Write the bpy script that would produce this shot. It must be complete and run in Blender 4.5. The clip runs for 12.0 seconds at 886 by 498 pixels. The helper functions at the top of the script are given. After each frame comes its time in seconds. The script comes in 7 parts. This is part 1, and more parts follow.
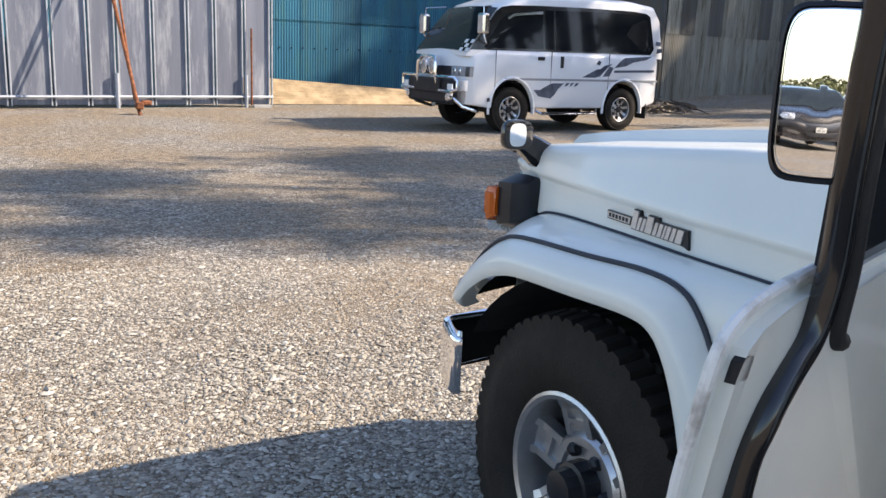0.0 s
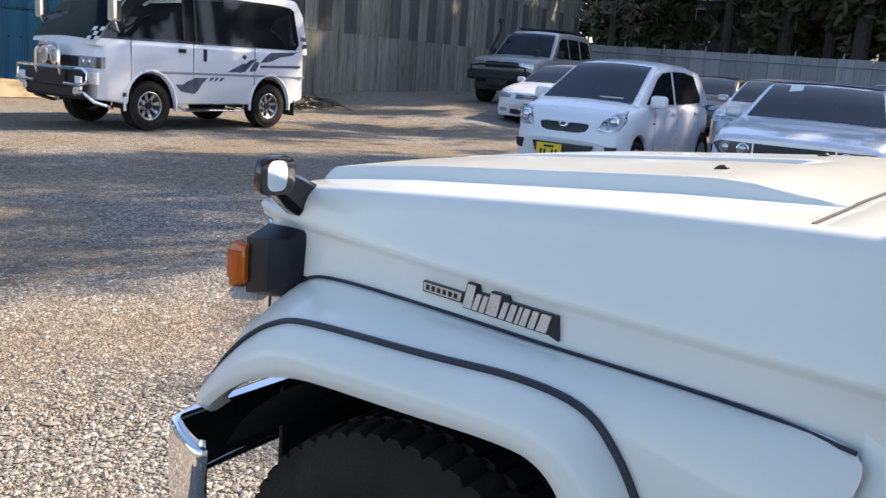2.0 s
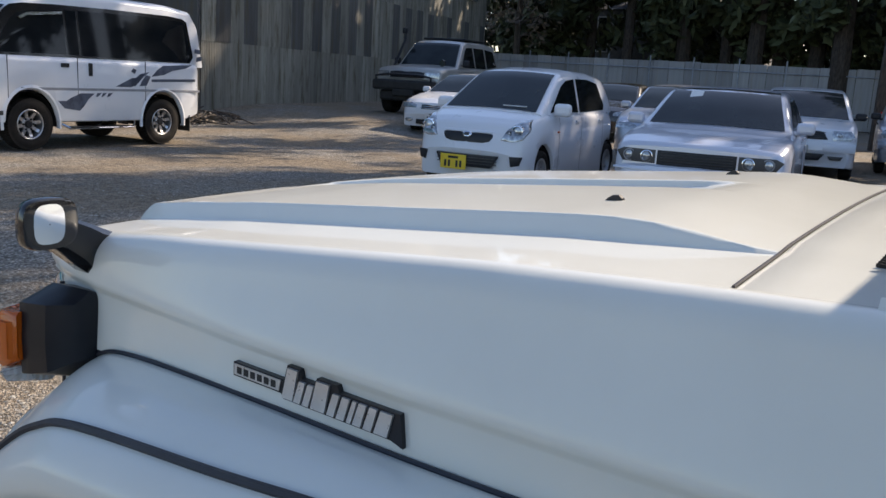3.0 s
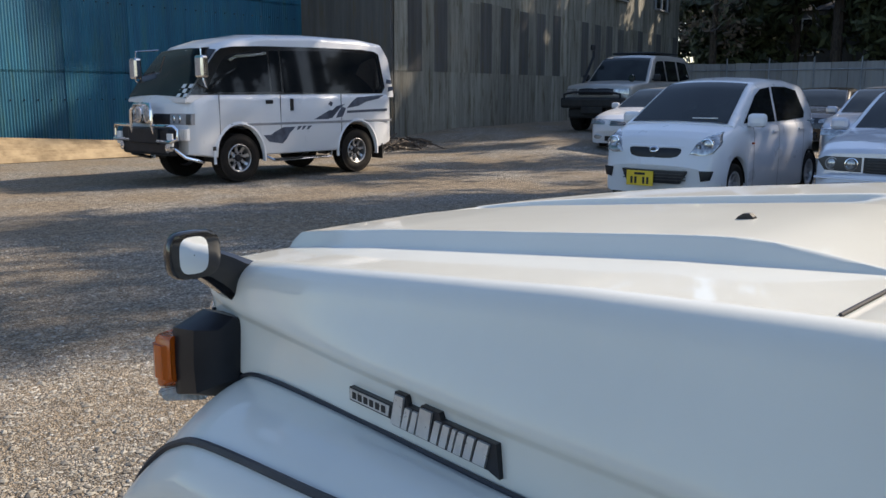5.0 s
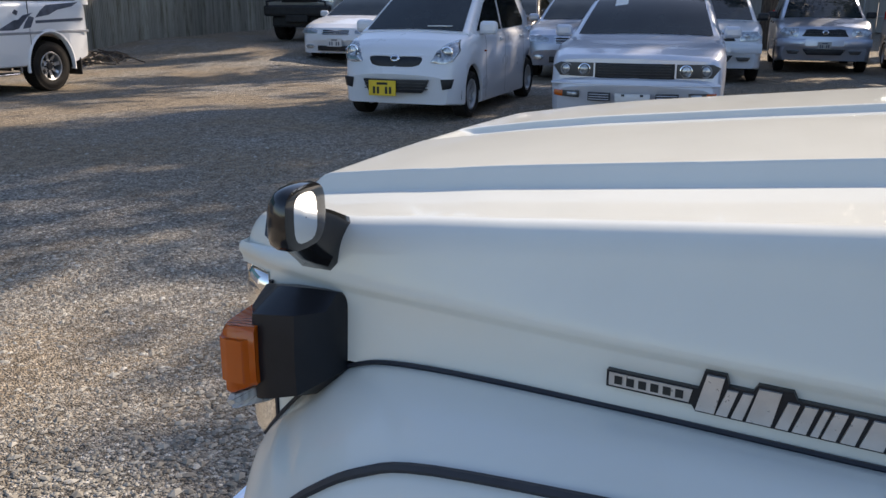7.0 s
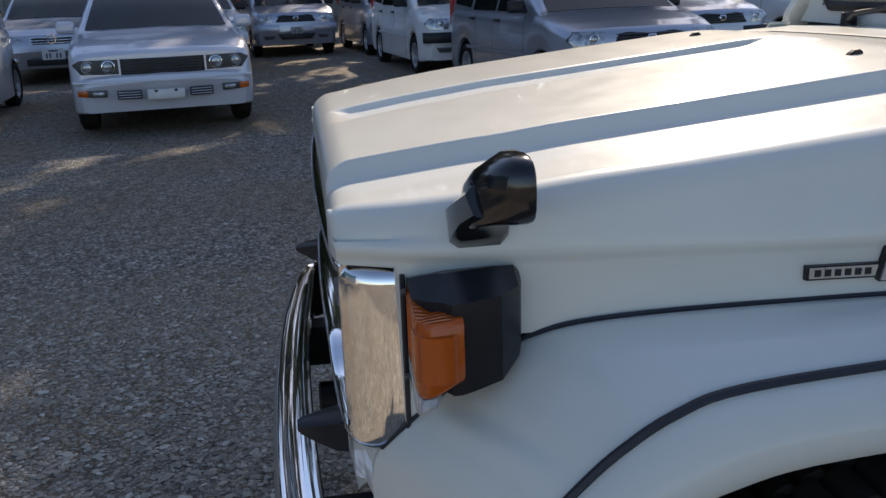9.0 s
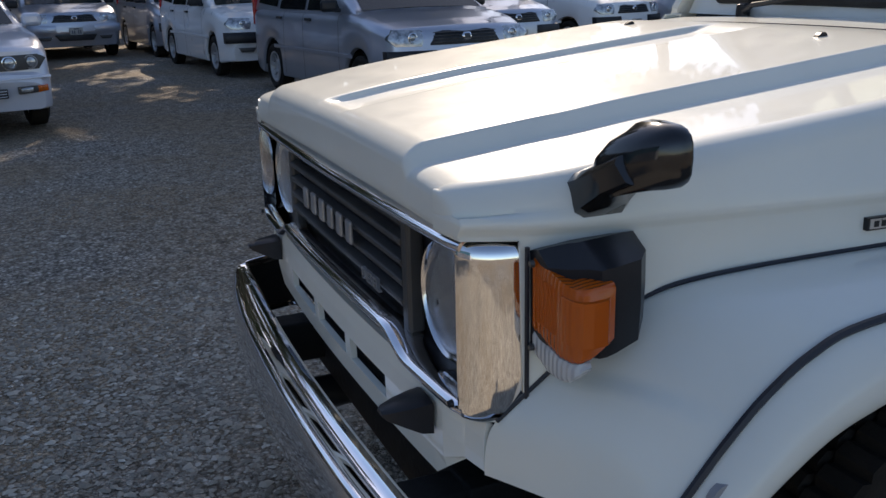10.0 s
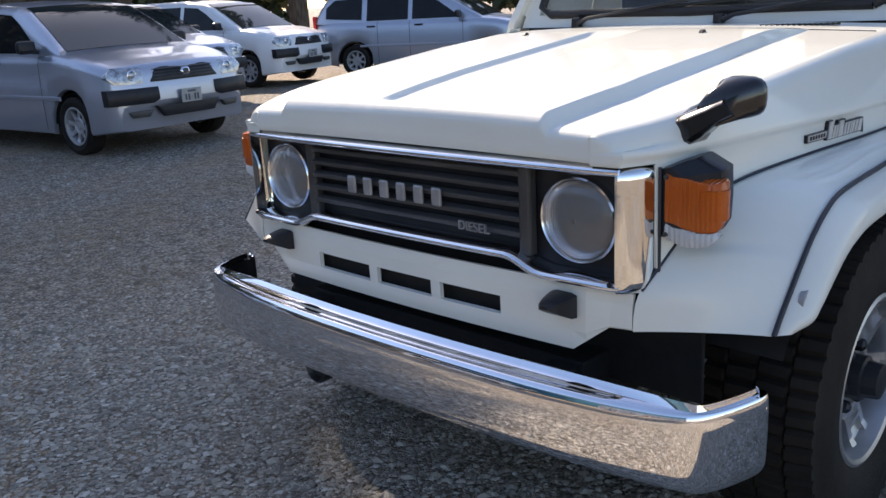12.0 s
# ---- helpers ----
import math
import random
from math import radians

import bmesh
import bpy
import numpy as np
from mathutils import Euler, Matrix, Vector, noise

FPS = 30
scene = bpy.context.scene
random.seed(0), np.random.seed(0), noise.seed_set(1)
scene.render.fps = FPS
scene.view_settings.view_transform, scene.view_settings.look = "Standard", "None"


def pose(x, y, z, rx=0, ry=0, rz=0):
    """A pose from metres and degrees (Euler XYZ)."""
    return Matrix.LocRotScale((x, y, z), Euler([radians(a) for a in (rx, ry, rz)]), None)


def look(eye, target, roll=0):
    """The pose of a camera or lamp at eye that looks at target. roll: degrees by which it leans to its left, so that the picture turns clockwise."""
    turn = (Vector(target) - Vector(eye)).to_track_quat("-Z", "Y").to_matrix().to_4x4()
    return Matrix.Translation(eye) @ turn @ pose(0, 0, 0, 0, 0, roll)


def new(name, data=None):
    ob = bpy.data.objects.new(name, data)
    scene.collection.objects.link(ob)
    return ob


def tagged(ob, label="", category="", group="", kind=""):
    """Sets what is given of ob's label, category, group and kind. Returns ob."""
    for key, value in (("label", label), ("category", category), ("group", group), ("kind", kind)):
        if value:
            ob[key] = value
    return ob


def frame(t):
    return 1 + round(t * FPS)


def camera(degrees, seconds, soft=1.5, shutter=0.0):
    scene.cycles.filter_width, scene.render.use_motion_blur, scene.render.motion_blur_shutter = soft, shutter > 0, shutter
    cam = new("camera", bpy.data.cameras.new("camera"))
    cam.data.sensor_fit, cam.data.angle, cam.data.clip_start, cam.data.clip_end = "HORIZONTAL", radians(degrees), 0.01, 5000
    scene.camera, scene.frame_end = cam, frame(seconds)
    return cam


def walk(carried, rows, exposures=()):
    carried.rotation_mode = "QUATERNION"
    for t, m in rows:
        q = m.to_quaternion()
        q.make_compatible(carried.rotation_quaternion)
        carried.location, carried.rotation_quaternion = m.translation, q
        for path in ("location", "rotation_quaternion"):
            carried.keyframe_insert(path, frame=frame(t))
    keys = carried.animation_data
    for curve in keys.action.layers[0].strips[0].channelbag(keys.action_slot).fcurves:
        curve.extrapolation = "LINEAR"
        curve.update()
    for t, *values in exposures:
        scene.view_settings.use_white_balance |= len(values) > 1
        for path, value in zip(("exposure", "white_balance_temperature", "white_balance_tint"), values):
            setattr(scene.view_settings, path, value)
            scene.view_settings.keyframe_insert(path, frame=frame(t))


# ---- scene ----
cam = camera(53.3, 12.0)
PATH = [
    (0, (0.171, 0.049, 1.306), (1.093, 1.767, 0.859), 2.3),
    (0.5, (0.125, 0.267, 1.305), (1.173, 1.904, 0.833), 2.6),
    (1, (0.072, 0.442, 1.316), (1.368, 1.886, 0.832), 2.7),
    (1.5, (0.119, 0.551, 1.326), (1.598, 1.814, 0.858), 3.5),
    (2, (0.288, 0.665, 1.331), (1.828, 1.871, 0.913), 4.3),
    (2.5, (0.482, 0.748, 1.343), (2.103, 1.854, 0.96), 3.8),
    (3, (0.637, 0.783, 1.337), (2.292, 1.839, 0.953), 3.4),
    (3.5, (0.833, 0.695, 1.306), (2.297, 2.024, 1.005), 4.9),
    (3.7, (0.881, 0.602, 1.326), (2.226, 2.056, 1.052), 4.5),
    (5.3, (0.676, 0.753, 1.358), (2.082, 2.121, 0.965), -2.3),
    (5.5, (0.665, 0.792, 1.368), (2.086, 2.135, 0.946), -4.0),
    (6, (0.699, 0.983, 1.358), (2.156, 2.265, 0.871), -3.2),
    (6.5, (0.706, 1.167, 1.348), (2.273, 2.3, 0.839), -0.4),
    (7, (0.56, 1.36, 1.337), (2.3, 2.182, 0.792), 0.2),
    (7.5, (0.535, 1.545, 1.319), (2.375, 2.049, 0.717), -1.4),
    (7.7, (0.574, 1.652, 1.314), (2.438, 2.035, 0.699), -1.8),
    (9.3, (0.451, 2.281, 1.31), (2.322, 1.868, 0.735), -2.0),
    (9.5, (0.49, 2.378, 1.301), (2.339, 1.885, 0.718), -2.0),
    (10, (0.551, 2.553, 1.297), (2.312, 1.808, 0.712), -1.4),
    (10.5, (0.51, 2.835, 1.322), (2.157, 1.863, 0.735), -1.6),
    (11, (0.516, 3.069, 1.318), (2.118, 2.026, 0.727), -2.0),
    (11.5, (0.632, 3.326, 1.302), (2.188, 2.2, 0.746), -2.4),
    (12, (0.633, 3.516, 1.301), (1.975, 2.136, 0.758), -3.1),
]
walk(cam, [(t, look(eye, target, roll)) for t, eye, target, roll in PATH], [(0, 1.35, 6430, 15), (1, 1.35, 6430, 15), (1.5, 1.42, 6430, 15), (2.4, 1.20, 6430, 15), (3, 0.78, 6420, 14.5), (3.5, 0.46, 6400, 14), (3.7, 0.38, 6380, 13.5), (5.3, 0.78, 6310, 12.3), (6.5, 0.74, 6360, 13.5), (7.7, 0.80, 6430, 15), (9.3, 0.36, 6430, 15), (10.5, 0.52, 6430, 15.5), (11, 0.72, 6500, 17), (11.5, 0.98, 6540, 17.5), (12, 1.12, 6540, 17.5)])

# ---- light ----
SUN = Vector((0.745, -0.325, 0.582)).normalized()
world = bpy.data.worlds.new("sky")
scene.world = world
world.use_nodes = True
wn = world.node_tree.nodes
sky = wn.new("ShaderNodeTexSky")
sky.sky_type = "NISHITA"
sky.sun_disc = False
sky.sun_elevation = math.asin(SUN.z)
sky.sun_rotation = math.atan2(SUN.x, SUN.y)
sky.dust_density = 0.8
wn["Background"].inputs["Strength"].default_value = 0.12
world.node_tree.links.new(sky.outputs[0], wn["Background"].inputs["Color"])
sun_data = bpy.data.lights.new("sun", "SUN")
sun_data.energy = 4.4
sun_data.angle = radians(0.53)
sun_data.color = (1.0, 0.86, 0.67)
sun_lamp = new("sun", sun_data)
sun_lamp.matrix_world = look((30, -12, 30), Vector((30, -12, 30)) - SUN)

# ---- materials ----


def nodes_of(name):
    m = bpy.data.materials.new(name)
    m.use_nodes = True
    nt = m.node_tree
    return m, nt, nt.nodes["Principled BSDF"]


def ramp_node(nt, stops):
    r = nt.nodes.new("ShaderNodeValToRGB")
    while len(r.color_ramp.elements) < len(stops):
        r.color_ramp.elements.new(0.5)
    for e, (p, c) in zip(r.color_ramp.elements, stops):
        e.position = p
        e.color = (*c, 1) if len(c) == 3 else c
    return r


def noise_node(nt, scale, detail=4, rough=0.55, stretch=None):
    t = nt.nodes.new("ShaderNodeTexNoise")
    t.inputs["Scale"].default_value = scale
    t.inputs["Detail"].default_value = detail
    t.inputs["Roughness"].default_value = rough
    co = nt.nodes.new("ShaderNodeTexCoord")
    mp = nt.nodes.new("ShaderNodeMapping")
    if stretch:
        mp.inputs["Scale"].default_value = stretch
    nt.links.new(co.outputs["Object"], mp.inputs["Vector"])
    nt.links.new(mp.outputs[0], t.inputs["Vector"])
    return t


def surface(name, dark, light, rough=0.5, metal=0.0, scale=8.0, bump=0.0, bump_scale=60.0, coat=0.0, spread=(0.35, 0.65), stretch=None, rough_var=0.08, spec=0.5):
    m, nt, p = nodes_of(name)
    n = noise_node(nt, scale, 5, 0.6, stretch)
    r = ramp_node(nt, [(spread[0], dark), (spread[1], light)])
    nt.links.new(n.outputs[0], r.inputs[0])
    nt.links.new(r.outputs[0], p.inputs["Base Color"])
    n2 = noise_node(nt, scale * 6.3, 3, 0.5, stretch)
    mr = nt.nodes.new("ShaderNodeMapRange")
    mr.inputs["To Min"].default_value = max(0.0, rough - rough_var)
    mr.inputs["To Max"].default_value = min(1.0, rough + rough_var)
    nt.links.new(n2.outputs[0], mr.inputs[0])
    nt.links.new(mr.outputs[0], p.inputs["Roughness"])
    p.inputs["Metallic"].default_value = metal
    p.inputs["Coat Weight"].default_value = coat
    p.inputs["Coat Roughness"].default_value = 0.04
    p.inputs["Specular IOR Level"].default_value = spec
    if bump:
        nb = noise_node(nt, bump_scale, 4, 0.6)
        b = nt.nodes.new("ShaderNodeBump")
        b.inputs["Strength"].default_value = bump
        b.inputs["Distance"].default_value = 0.01
        nt.links.new(nb.outputs[0], b.inputs["Height"])
        nt.links.new(b.outputs[0], p.inputs["Normal"])
    return m


WHITE = surface("ivory_white_paint", (0.695, 0.70, 0.64), (0.745, 0.752, 0.69), 0.34, 0, 2.2, 0.10, 5.0, 0.62, spec=0.15)
WORN_WHITE = surface("worn_white_paint", (0.30, 0.27, 0.23), (0.72, 0.70, 0.66), 0.5, 0, 26, 0.05, 120, 0.1, spread=(0.30, 0.52))
VAN_WHITE = surface("white_paint", (0.75, 0.76, 0.77), (0.79, 0.79, 0.79), 0.3, 0, 0.7, 0.0, 60, 0.5)
PEARL = surface("pearl_white_paint", (0.715, 0.73, 0.76), (0.735, 0.75, 0.78), 0.28, 0.0, 0.7, 0, 60, 0.7, rough_var=0.02)
SILVER = surface("silver_paint", (0.42, 0.45, 0.52), (0.45, 0.48, 0.55), 0.30, 0.65, 0.7, 0, 60, 0.6, rough_var=0.03)
LILAC = surface("silver_lilac_paint", (0.58, 0.60, 0.67), (0.61, 0.63, 0.70), 0.3, 0.2, 0.7, 0, 60, 0.7, rough_var=0.03)
DARK_PAINT = surface("dark_paint", (0.015, 0.016, 0.02), (0.03, 0.03, 0.035), 0.25, 0, 2, 0, 60, 0.6)
BEIGE_PAINT = surface("pale_grey_paint", (0.36, 0.36, 0.35), (0.45, 0.45, 0.43), 0.35, 0.3, 1.5, 0, 60, 0.5)
CHROME = surface("chrome", (0.78, 0.78, 0.80), (0.88, 0.88, 0.90), 0.045, 1.0, 5, 0, 60, 0, rough_var=0.03)
SOFT_CHROME = surface("polished_chrome", (0.80, 0.79, 0.77), (0.88, 0.87, 0.85), 0.05, 1.0, 5, 0, 60, 0, rough_var=0.02)
REFLECTOR = surface("lamp_reflector", (0.80, 0.82, 0.85), (0.92, 0.93, 0.95), 0.24, 1.0, 14, 0, 60, 0, rough_var=0.1)
DULL_CHROME = surface("worn_chrome", (0.6, 0.6, 0.6), (0.75, 0.75, 0.76), 0.13, 1.0, 9, 0.02, 90, 0, rough_var=0.06)
BLACK_PLASTIC = surface("black_plastic", (0.012, 0.013, 0.016), (0.022, 0.023, 0.027), 0.36, 0, 6, 0.05, 400, 0, spec=0.3)
GLOSS_BLACK = surface("gloss_black_plastic", (0.008, 0.008, 0.009), (0.014, 0.014, 0.015), 0.12, 0, 6, 0, 400, 0.4)
RUBBER = surface("rubber", (0.012, 0.012, 0.013), (0.022, 0.021, 0.02), 0.62, 0, 9, 0.15, 200, 0)
TYRE = surface("tyre_rubber", (0.010, 0.009, 0.008), (0.026, 0.022, 0.018), 0.7, 0, 7, 0.25, 160, 0, spread=(0.3, 0.8), spec=0.2)
SEAM = surface("rubber_gasket", (0.012, 0.014, 0.022), (0.02, 0.022, 0.032), 0.5, 0, 9)
ALLOY = surface("cast_alloy", (0.40, 0.40, 0.41), (0.55, 0.55, 0.55), 0.32, 0.85, 9, 0.05, 300)
STEEL_WHEEL = surface("steel_wheel_paint", (0.36, 0.37, 0.38), (0.48, 0.48, 0.49), 0.4, 0.5, 9)
UNDER = surface("underbody_black", (0.006, 0.006, 0.006), (0.015, 0.014, 0.013), 0.75, 0, 5, 0.2, 80)
GRILLE_GREY = surface("grey_plastic", (0.035, 0.034, 0.034), (0.06, 0.058, 0.056), 0.42, 0, 6, 0.03, 300)
LETTER_GREY = surface("silver_plastic", (0.30, 0.30, 0.31), (0.42, 0.42, 0.42), 0.35, 0.5, 20)
BADGE_SILVER = surface("badge_silver", (0.52, 0.51, 0.49), (0.64, 0.63, 0.61), 0.3, 0.5, 20)
NAVY_DECAL = surface("slate_blue_decal", (0.05, 0.06, 0.085), (0.11, 0.125, 0.16), 0.35, 0, 9)
STONE_TRIM = surface("grey_trim", (0.25, 0.25, 0.26), (0.33, 0.33, 0.34), 0.45, 0, 9)
YELLOW = surface("yellow_plate", (0.72, 0.50, 0.02), (0.78, 0.56, 0.03), 0.45, 0, 9)
DULL_PLATE = surface("dull_plate", (0.30, 0.30, 0.28), (0.42, 0.42, 0.40), 0.5, 0, 9)
PLATE_WHITE = surface("white_plate", (0.6, 0.6, 0.6), (0.68, 0.68, 0.68), 0.5, 0, 9)
INK = surface("black_ink", (0.01, 0.01, 0.01), (0.02, 0.02, 0.02), 0.6, 0, 9)
RED_LENS = surface("red_lens", (0.35, 0.01, 0.01), (0.5, 0.02, 0.02), 0.15, 0, 9)
SEAT_DARK = surface("dark_interior", (0.012, 0.012, 0.013), (0.03, 0.03, 0.032), 0.8, 0, 5)
PAPER = surface("paper", (0.7, 0.7, 0.68), (0.8, 0.8, 0.78), 0.8, 0, 9)
RUST = surface("rusty_steel", (0.10, 0.032, 0.012), (0.27, 0.10, 0.04), 0.8, 0.2, 12, 0.3, 90)
GALV = surface("galvanised_steel", (0.33, 0.36, 0.40), (0.48, 0.51, 0.56), 0.5, 0.6, 4, 0.05, 60)
TIN = surface("old_corrugated_sheet", (0.20, 0.14, 0.07), (0.40, 0.30, 0.17), 0.7, 0.0, 3, 0.1, 60)
BARK = surface("bark", (0.035, 0.026, 0.02), (0.10, 0.08, 0.06), 0.9, 0, 7, 0.6, 30, stretch=(3, 3, 0.6))
CONCRETE = surface("concrete", (0.28, 0.28, 0.27), (0.40, 0.40, 0.39), 0.85, 0, 3, 0.2, 60)
HOUSE_WALL = surface("house_wall", (0.16, 0.16, 0.16), (0.25, 0.25, 0.25), 0.9, 0, 1.2, 0.1, 40)
ROOF_DARK = surface("dark_roof", (0.04, 0.04, 0.045), (0.08, 0.08, 0.085), 0.8, 0, 3, 0.2, 30)


def lens_material(name, colour, rough, trans, ribs=0.0, relief=0.5):
    m, nt, p = nodes_of(name)
    p.inputs["Base Color"].default_value = (*colour, 1)
    p.inputs["Roughness"].default_value = rough
    p.inputs["Transmission Weight"].default_value = trans
    p.inputs["IOR"].default_value = 1.49
    if ribs:
        w = nt.nodes.new("ShaderNodeTexWave")
        w.bands_direction = "X"
        w.inputs["Scale"].default_value = ribs
        co = nt.nodes.new("ShaderNodeTexCoord")
        nt.links.new(co.outputs["Object"], w.inputs["Vector"])
        b = nt.nodes.new("ShaderNodeBump")
        b.inputs["Strength"].default_value = relief
        b.inputs["Distance"].default_value = 0.004
        nt.links.new(w.outputs[1], b.inputs["Height"])
        nt.links.new(b.outputs[0], p.inputs["Normal"])
    return m


AMBER = lens_material("amber_lens", (0.64, 0.125, 0.007), 0.12, 0.3, 34, 0.25)
CLEAR_LENS = lens_material("clear_lens", (0.75, 0.77, 0.78), 0.12, 0.35, 30)
LAMP_GLASS = lens_material("headlamp_glass", (0.97, 0.98, 1.0), 0.03, 0.92, 60, 0.12)
HEADLAMP = surface("headlamp_unit", (0.20, 0.215, 0.23), (0.60, 0.62, 0.64), 0.10, 0.6, 22, 0.1, 60, 0.8)
CLEAR_GLASS = lens_material("clear_glass", (0.86, 0.92, 0.90), 0.0, 1.0)
MIRROR = surface("mirror_glass", (0.9, 0.9, 0.9), (0.92, 0.92, 0.92), 0.01, 1.0, 3, 0, 60, 0, rough_var=0.005)
DARK_GLASS = surface("tinted_glass", (0.008, 0.010, 0.012), (0.013, 0.015, 0.017), 0.04, 0, 3, 0, 60, 0, rough_var=0.02, spec=0.24)
GREY_GLASS = surface("windscreen_glass", (0.012, 0.016, 0.018), (0.022, 0.028, 0.030), 0.05, 0, 2, 0, 60, 0, rough_var=0.02, spec=0.28)


def gravel_material():
    m, nt, p = nodes_of("gravel_ground")
    co = nt.nodes.new("ShaderNodeTexCoord")
    v = nt.nodes.new("ShaderNodeTexVoronoi")
    v.inputs["Scale"].default_value = 58
    v2 = nt.nodes.new("ShaderNodeTexVoronoi")
    v2.inputs["Scale"].default_value = 130
    for k in (v, v2):
        nt.links.new(co.outputs["Object"], k.inputs["Vector"])
    n = noise_node(nt, 0.55, 5, 0.6)
    n2 = noise_node(nt, 9, 4, 0.6)
    sep = nt.nodes.new("ShaderNodeSeparateColor")
    nt.links.new(v.outputs["Color"], sep.inputs[0])
    stones = ramp_node(nt, [(0.0, (0.10, 0.093, 0.083)), (0.4, (0.28, 0.266, 0.238)), (0.8, (0.47, 0.45, 0.405)), (1.0, (0.72, 0.70, 0.65))])
    nt.links.new(sep.outputs[0], stones.inputs[0])
    soil = ramp_node(nt, [(0.3, (0.25, 0.19, 0.12)), (0.7, (0.42, 0.335, 0.225))])
    nt.links.new(n2.outputs[0], soil.inputs[0])
    amount = ramp_node(nt, [(0.38, (0.10, 0.10, 0.10)), (0.58, (0.80, 0.80, 0.80))])
    nt.links.new(n.outputs[0], amount.inputs[0])
    mix = nt.nodes.new("ShaderNodeMix")
    mix.data_type = "RGBA"
    nt.links.new(amount.outputs[0], mix.inputs["Factor"])
    nt.links.new(stones.outputs[0], mix.inputs[6])
    nt.links.new(soil.outputs[0], mix.inputs[7])
    n3 = noise_node(nt, 11, 7, 0.75)
    tone = ramp_node(nt, [(0.34, (0.55, 0.54, 0.53)), (0.5, (0.98, 0.98, 0.98)), (0.66, (1.40, 1.39, 1.37))])
    nt.links.new(n3.outputs[0], tone.inputs[0])
    mul = nt.nodes.new("ShaderNodeMix")
    mul.data_type = "RGBA"
    mul.blend_type = "MULTIPLY"
    mul.inputs["Factor"].default_value = 1.0
    nt.links.new(mix.outputs[2], mul.inputs[6])
    nt.links.new(tone.outputs[0], mul.inputs[7])
    joint = ramp_node(nt, [(0.0, (1.08, 1.08, 1.08)), (0.35, (1.0, 1.0, 1.0)), (0.65, (0.53, 0.50, 0.46))])
    nt.links.new(v.outputs["Distance"], joint.inputs[0])
    mul2 = nt.nodes.new("ShaderNodeMix")
    mul2.data_type = "RGBA"
    mul2.blend_type = "MULTIPLY"
    mul2.inputs["Factor"].default_value = 1.0
    nt.links.new(mul.outputs[2], mul2.inputs[6])
    nt.links.new(joint.outputs[0], mul2.inputs[7])
    nt.links.new(mul2.outputs[2], p.inputs["Base Color"])
    p.inputs["Roughness"].default_value = 0.85
    add = nt.nodes.new("ShaderNodeMath")
    add.operation = "ADD"
    nt.links.new(v.outputs["Distance"], add.inputs[0])
    nt.links.new(v2.outputs["Distance"], add.inputs[1])
    b = nt.nodes.new("ShaderNodeBump")
    b.invert = True
    b.inputs["Strength"].default_value = 0.9
    b.inputs["Distance"].default_value = 0.012
    nt.links.new(add.outputs[0], b.inputs["Height"])
    nt.links.new(b.outputs[0], p.inputs["Normal"])
    return m


def pebble_material():
    m, nt, p = nodes_of("pebbles")
    g = nt.nodes.new("ShaderNodeNewGeometry")
    r = ramp_node(nt, [(0.0, (0.17, 0.152, 0.125)), (0.5, (0.295, 0.27, 0.222)), (0.9, (0.385, 0.358, 0.30)), (1.0, (0.52, 0.495, 0.44))])
    nt.links.new(g.outputs["Random Per Island"], r.inputs[0])
    nt.links.new(r.outputs[0], p.inputs["Base Color"])
    p.inputs["Roughness"].default_value = 0.8
    return m


def sheet_material(name, dark, light, rough, metal, stain):
    """Painted corrugated sheet: streaks that run down, and blotches."""
    m, nt, p = nodes_of(name)
    n = noise_node(nt, 1.0, 5, 0.65, (5, 5, 0.35))
    r = ramp_node(nt, [(0.3, dark), (0.7, light)])
    nt.links.new(n.outputs[0], r.inputs[0])
    n2 = noise_node(nt, 1.6, 6, 0.7, (3.2, 3.2, 0.45))
    r2 = ramp_node(nt, [(0.50, (0, 0, 0)), (0.66, (1, 1, 1))])
    nt.links.new(n2.outputs[0], r2.inputs[0])
    mix = nt.nodes.new("ShaderNodeMix")
    mix.data_type = "RGBA"
    nt.links.new(r2.outputs[0], mix.inputs["Factor"])
    nt.links.new(r.outputs[0], mix.inputs[6])
    mix.inputs[7].default_value = (*stain, 1)
    oi = nt.nodes.new("ShaderNodeObjectInfo")
    var = nt.nodes.new("ShaderNodeHueSaturation")
    mr = nt.nodes.new("ShaderNodeMapRange")
    mr.inputs["To Min"].default_value = 0.75
    mr.inputs["To Max"].default_value = 1.15
    nt.links.new(oi.outputs["Random"], mr.inputs[0])
    nt.links.new(mr.outputs[0], var.inputs["Value"])
    nt.links.new(mix.outputs[2], var.inputs["Color"])
    nt.links.new(var.outputs[0], p.inputs["Base Color"])
    p.inputs["Roughness"].default_value = rough
    p.inputs["Metallic"].default_value = metal
    return m


def leaf_material(name, dark, light):
    m, nt, p = nodes_of(name)
    g = nt.nodes.new("ShaderNodeNewGeometry")
    r = ramp_node(nt, [(0.0, dark), (1.0, light)])
    nt.links.new(g.outputs["Random Per Island"], r.inputs[0])
    nt.links.new(r.outputs[0], p.inputs["Base Color"])
    p.inputs["Roughness"].default_value = 0.5
    return m


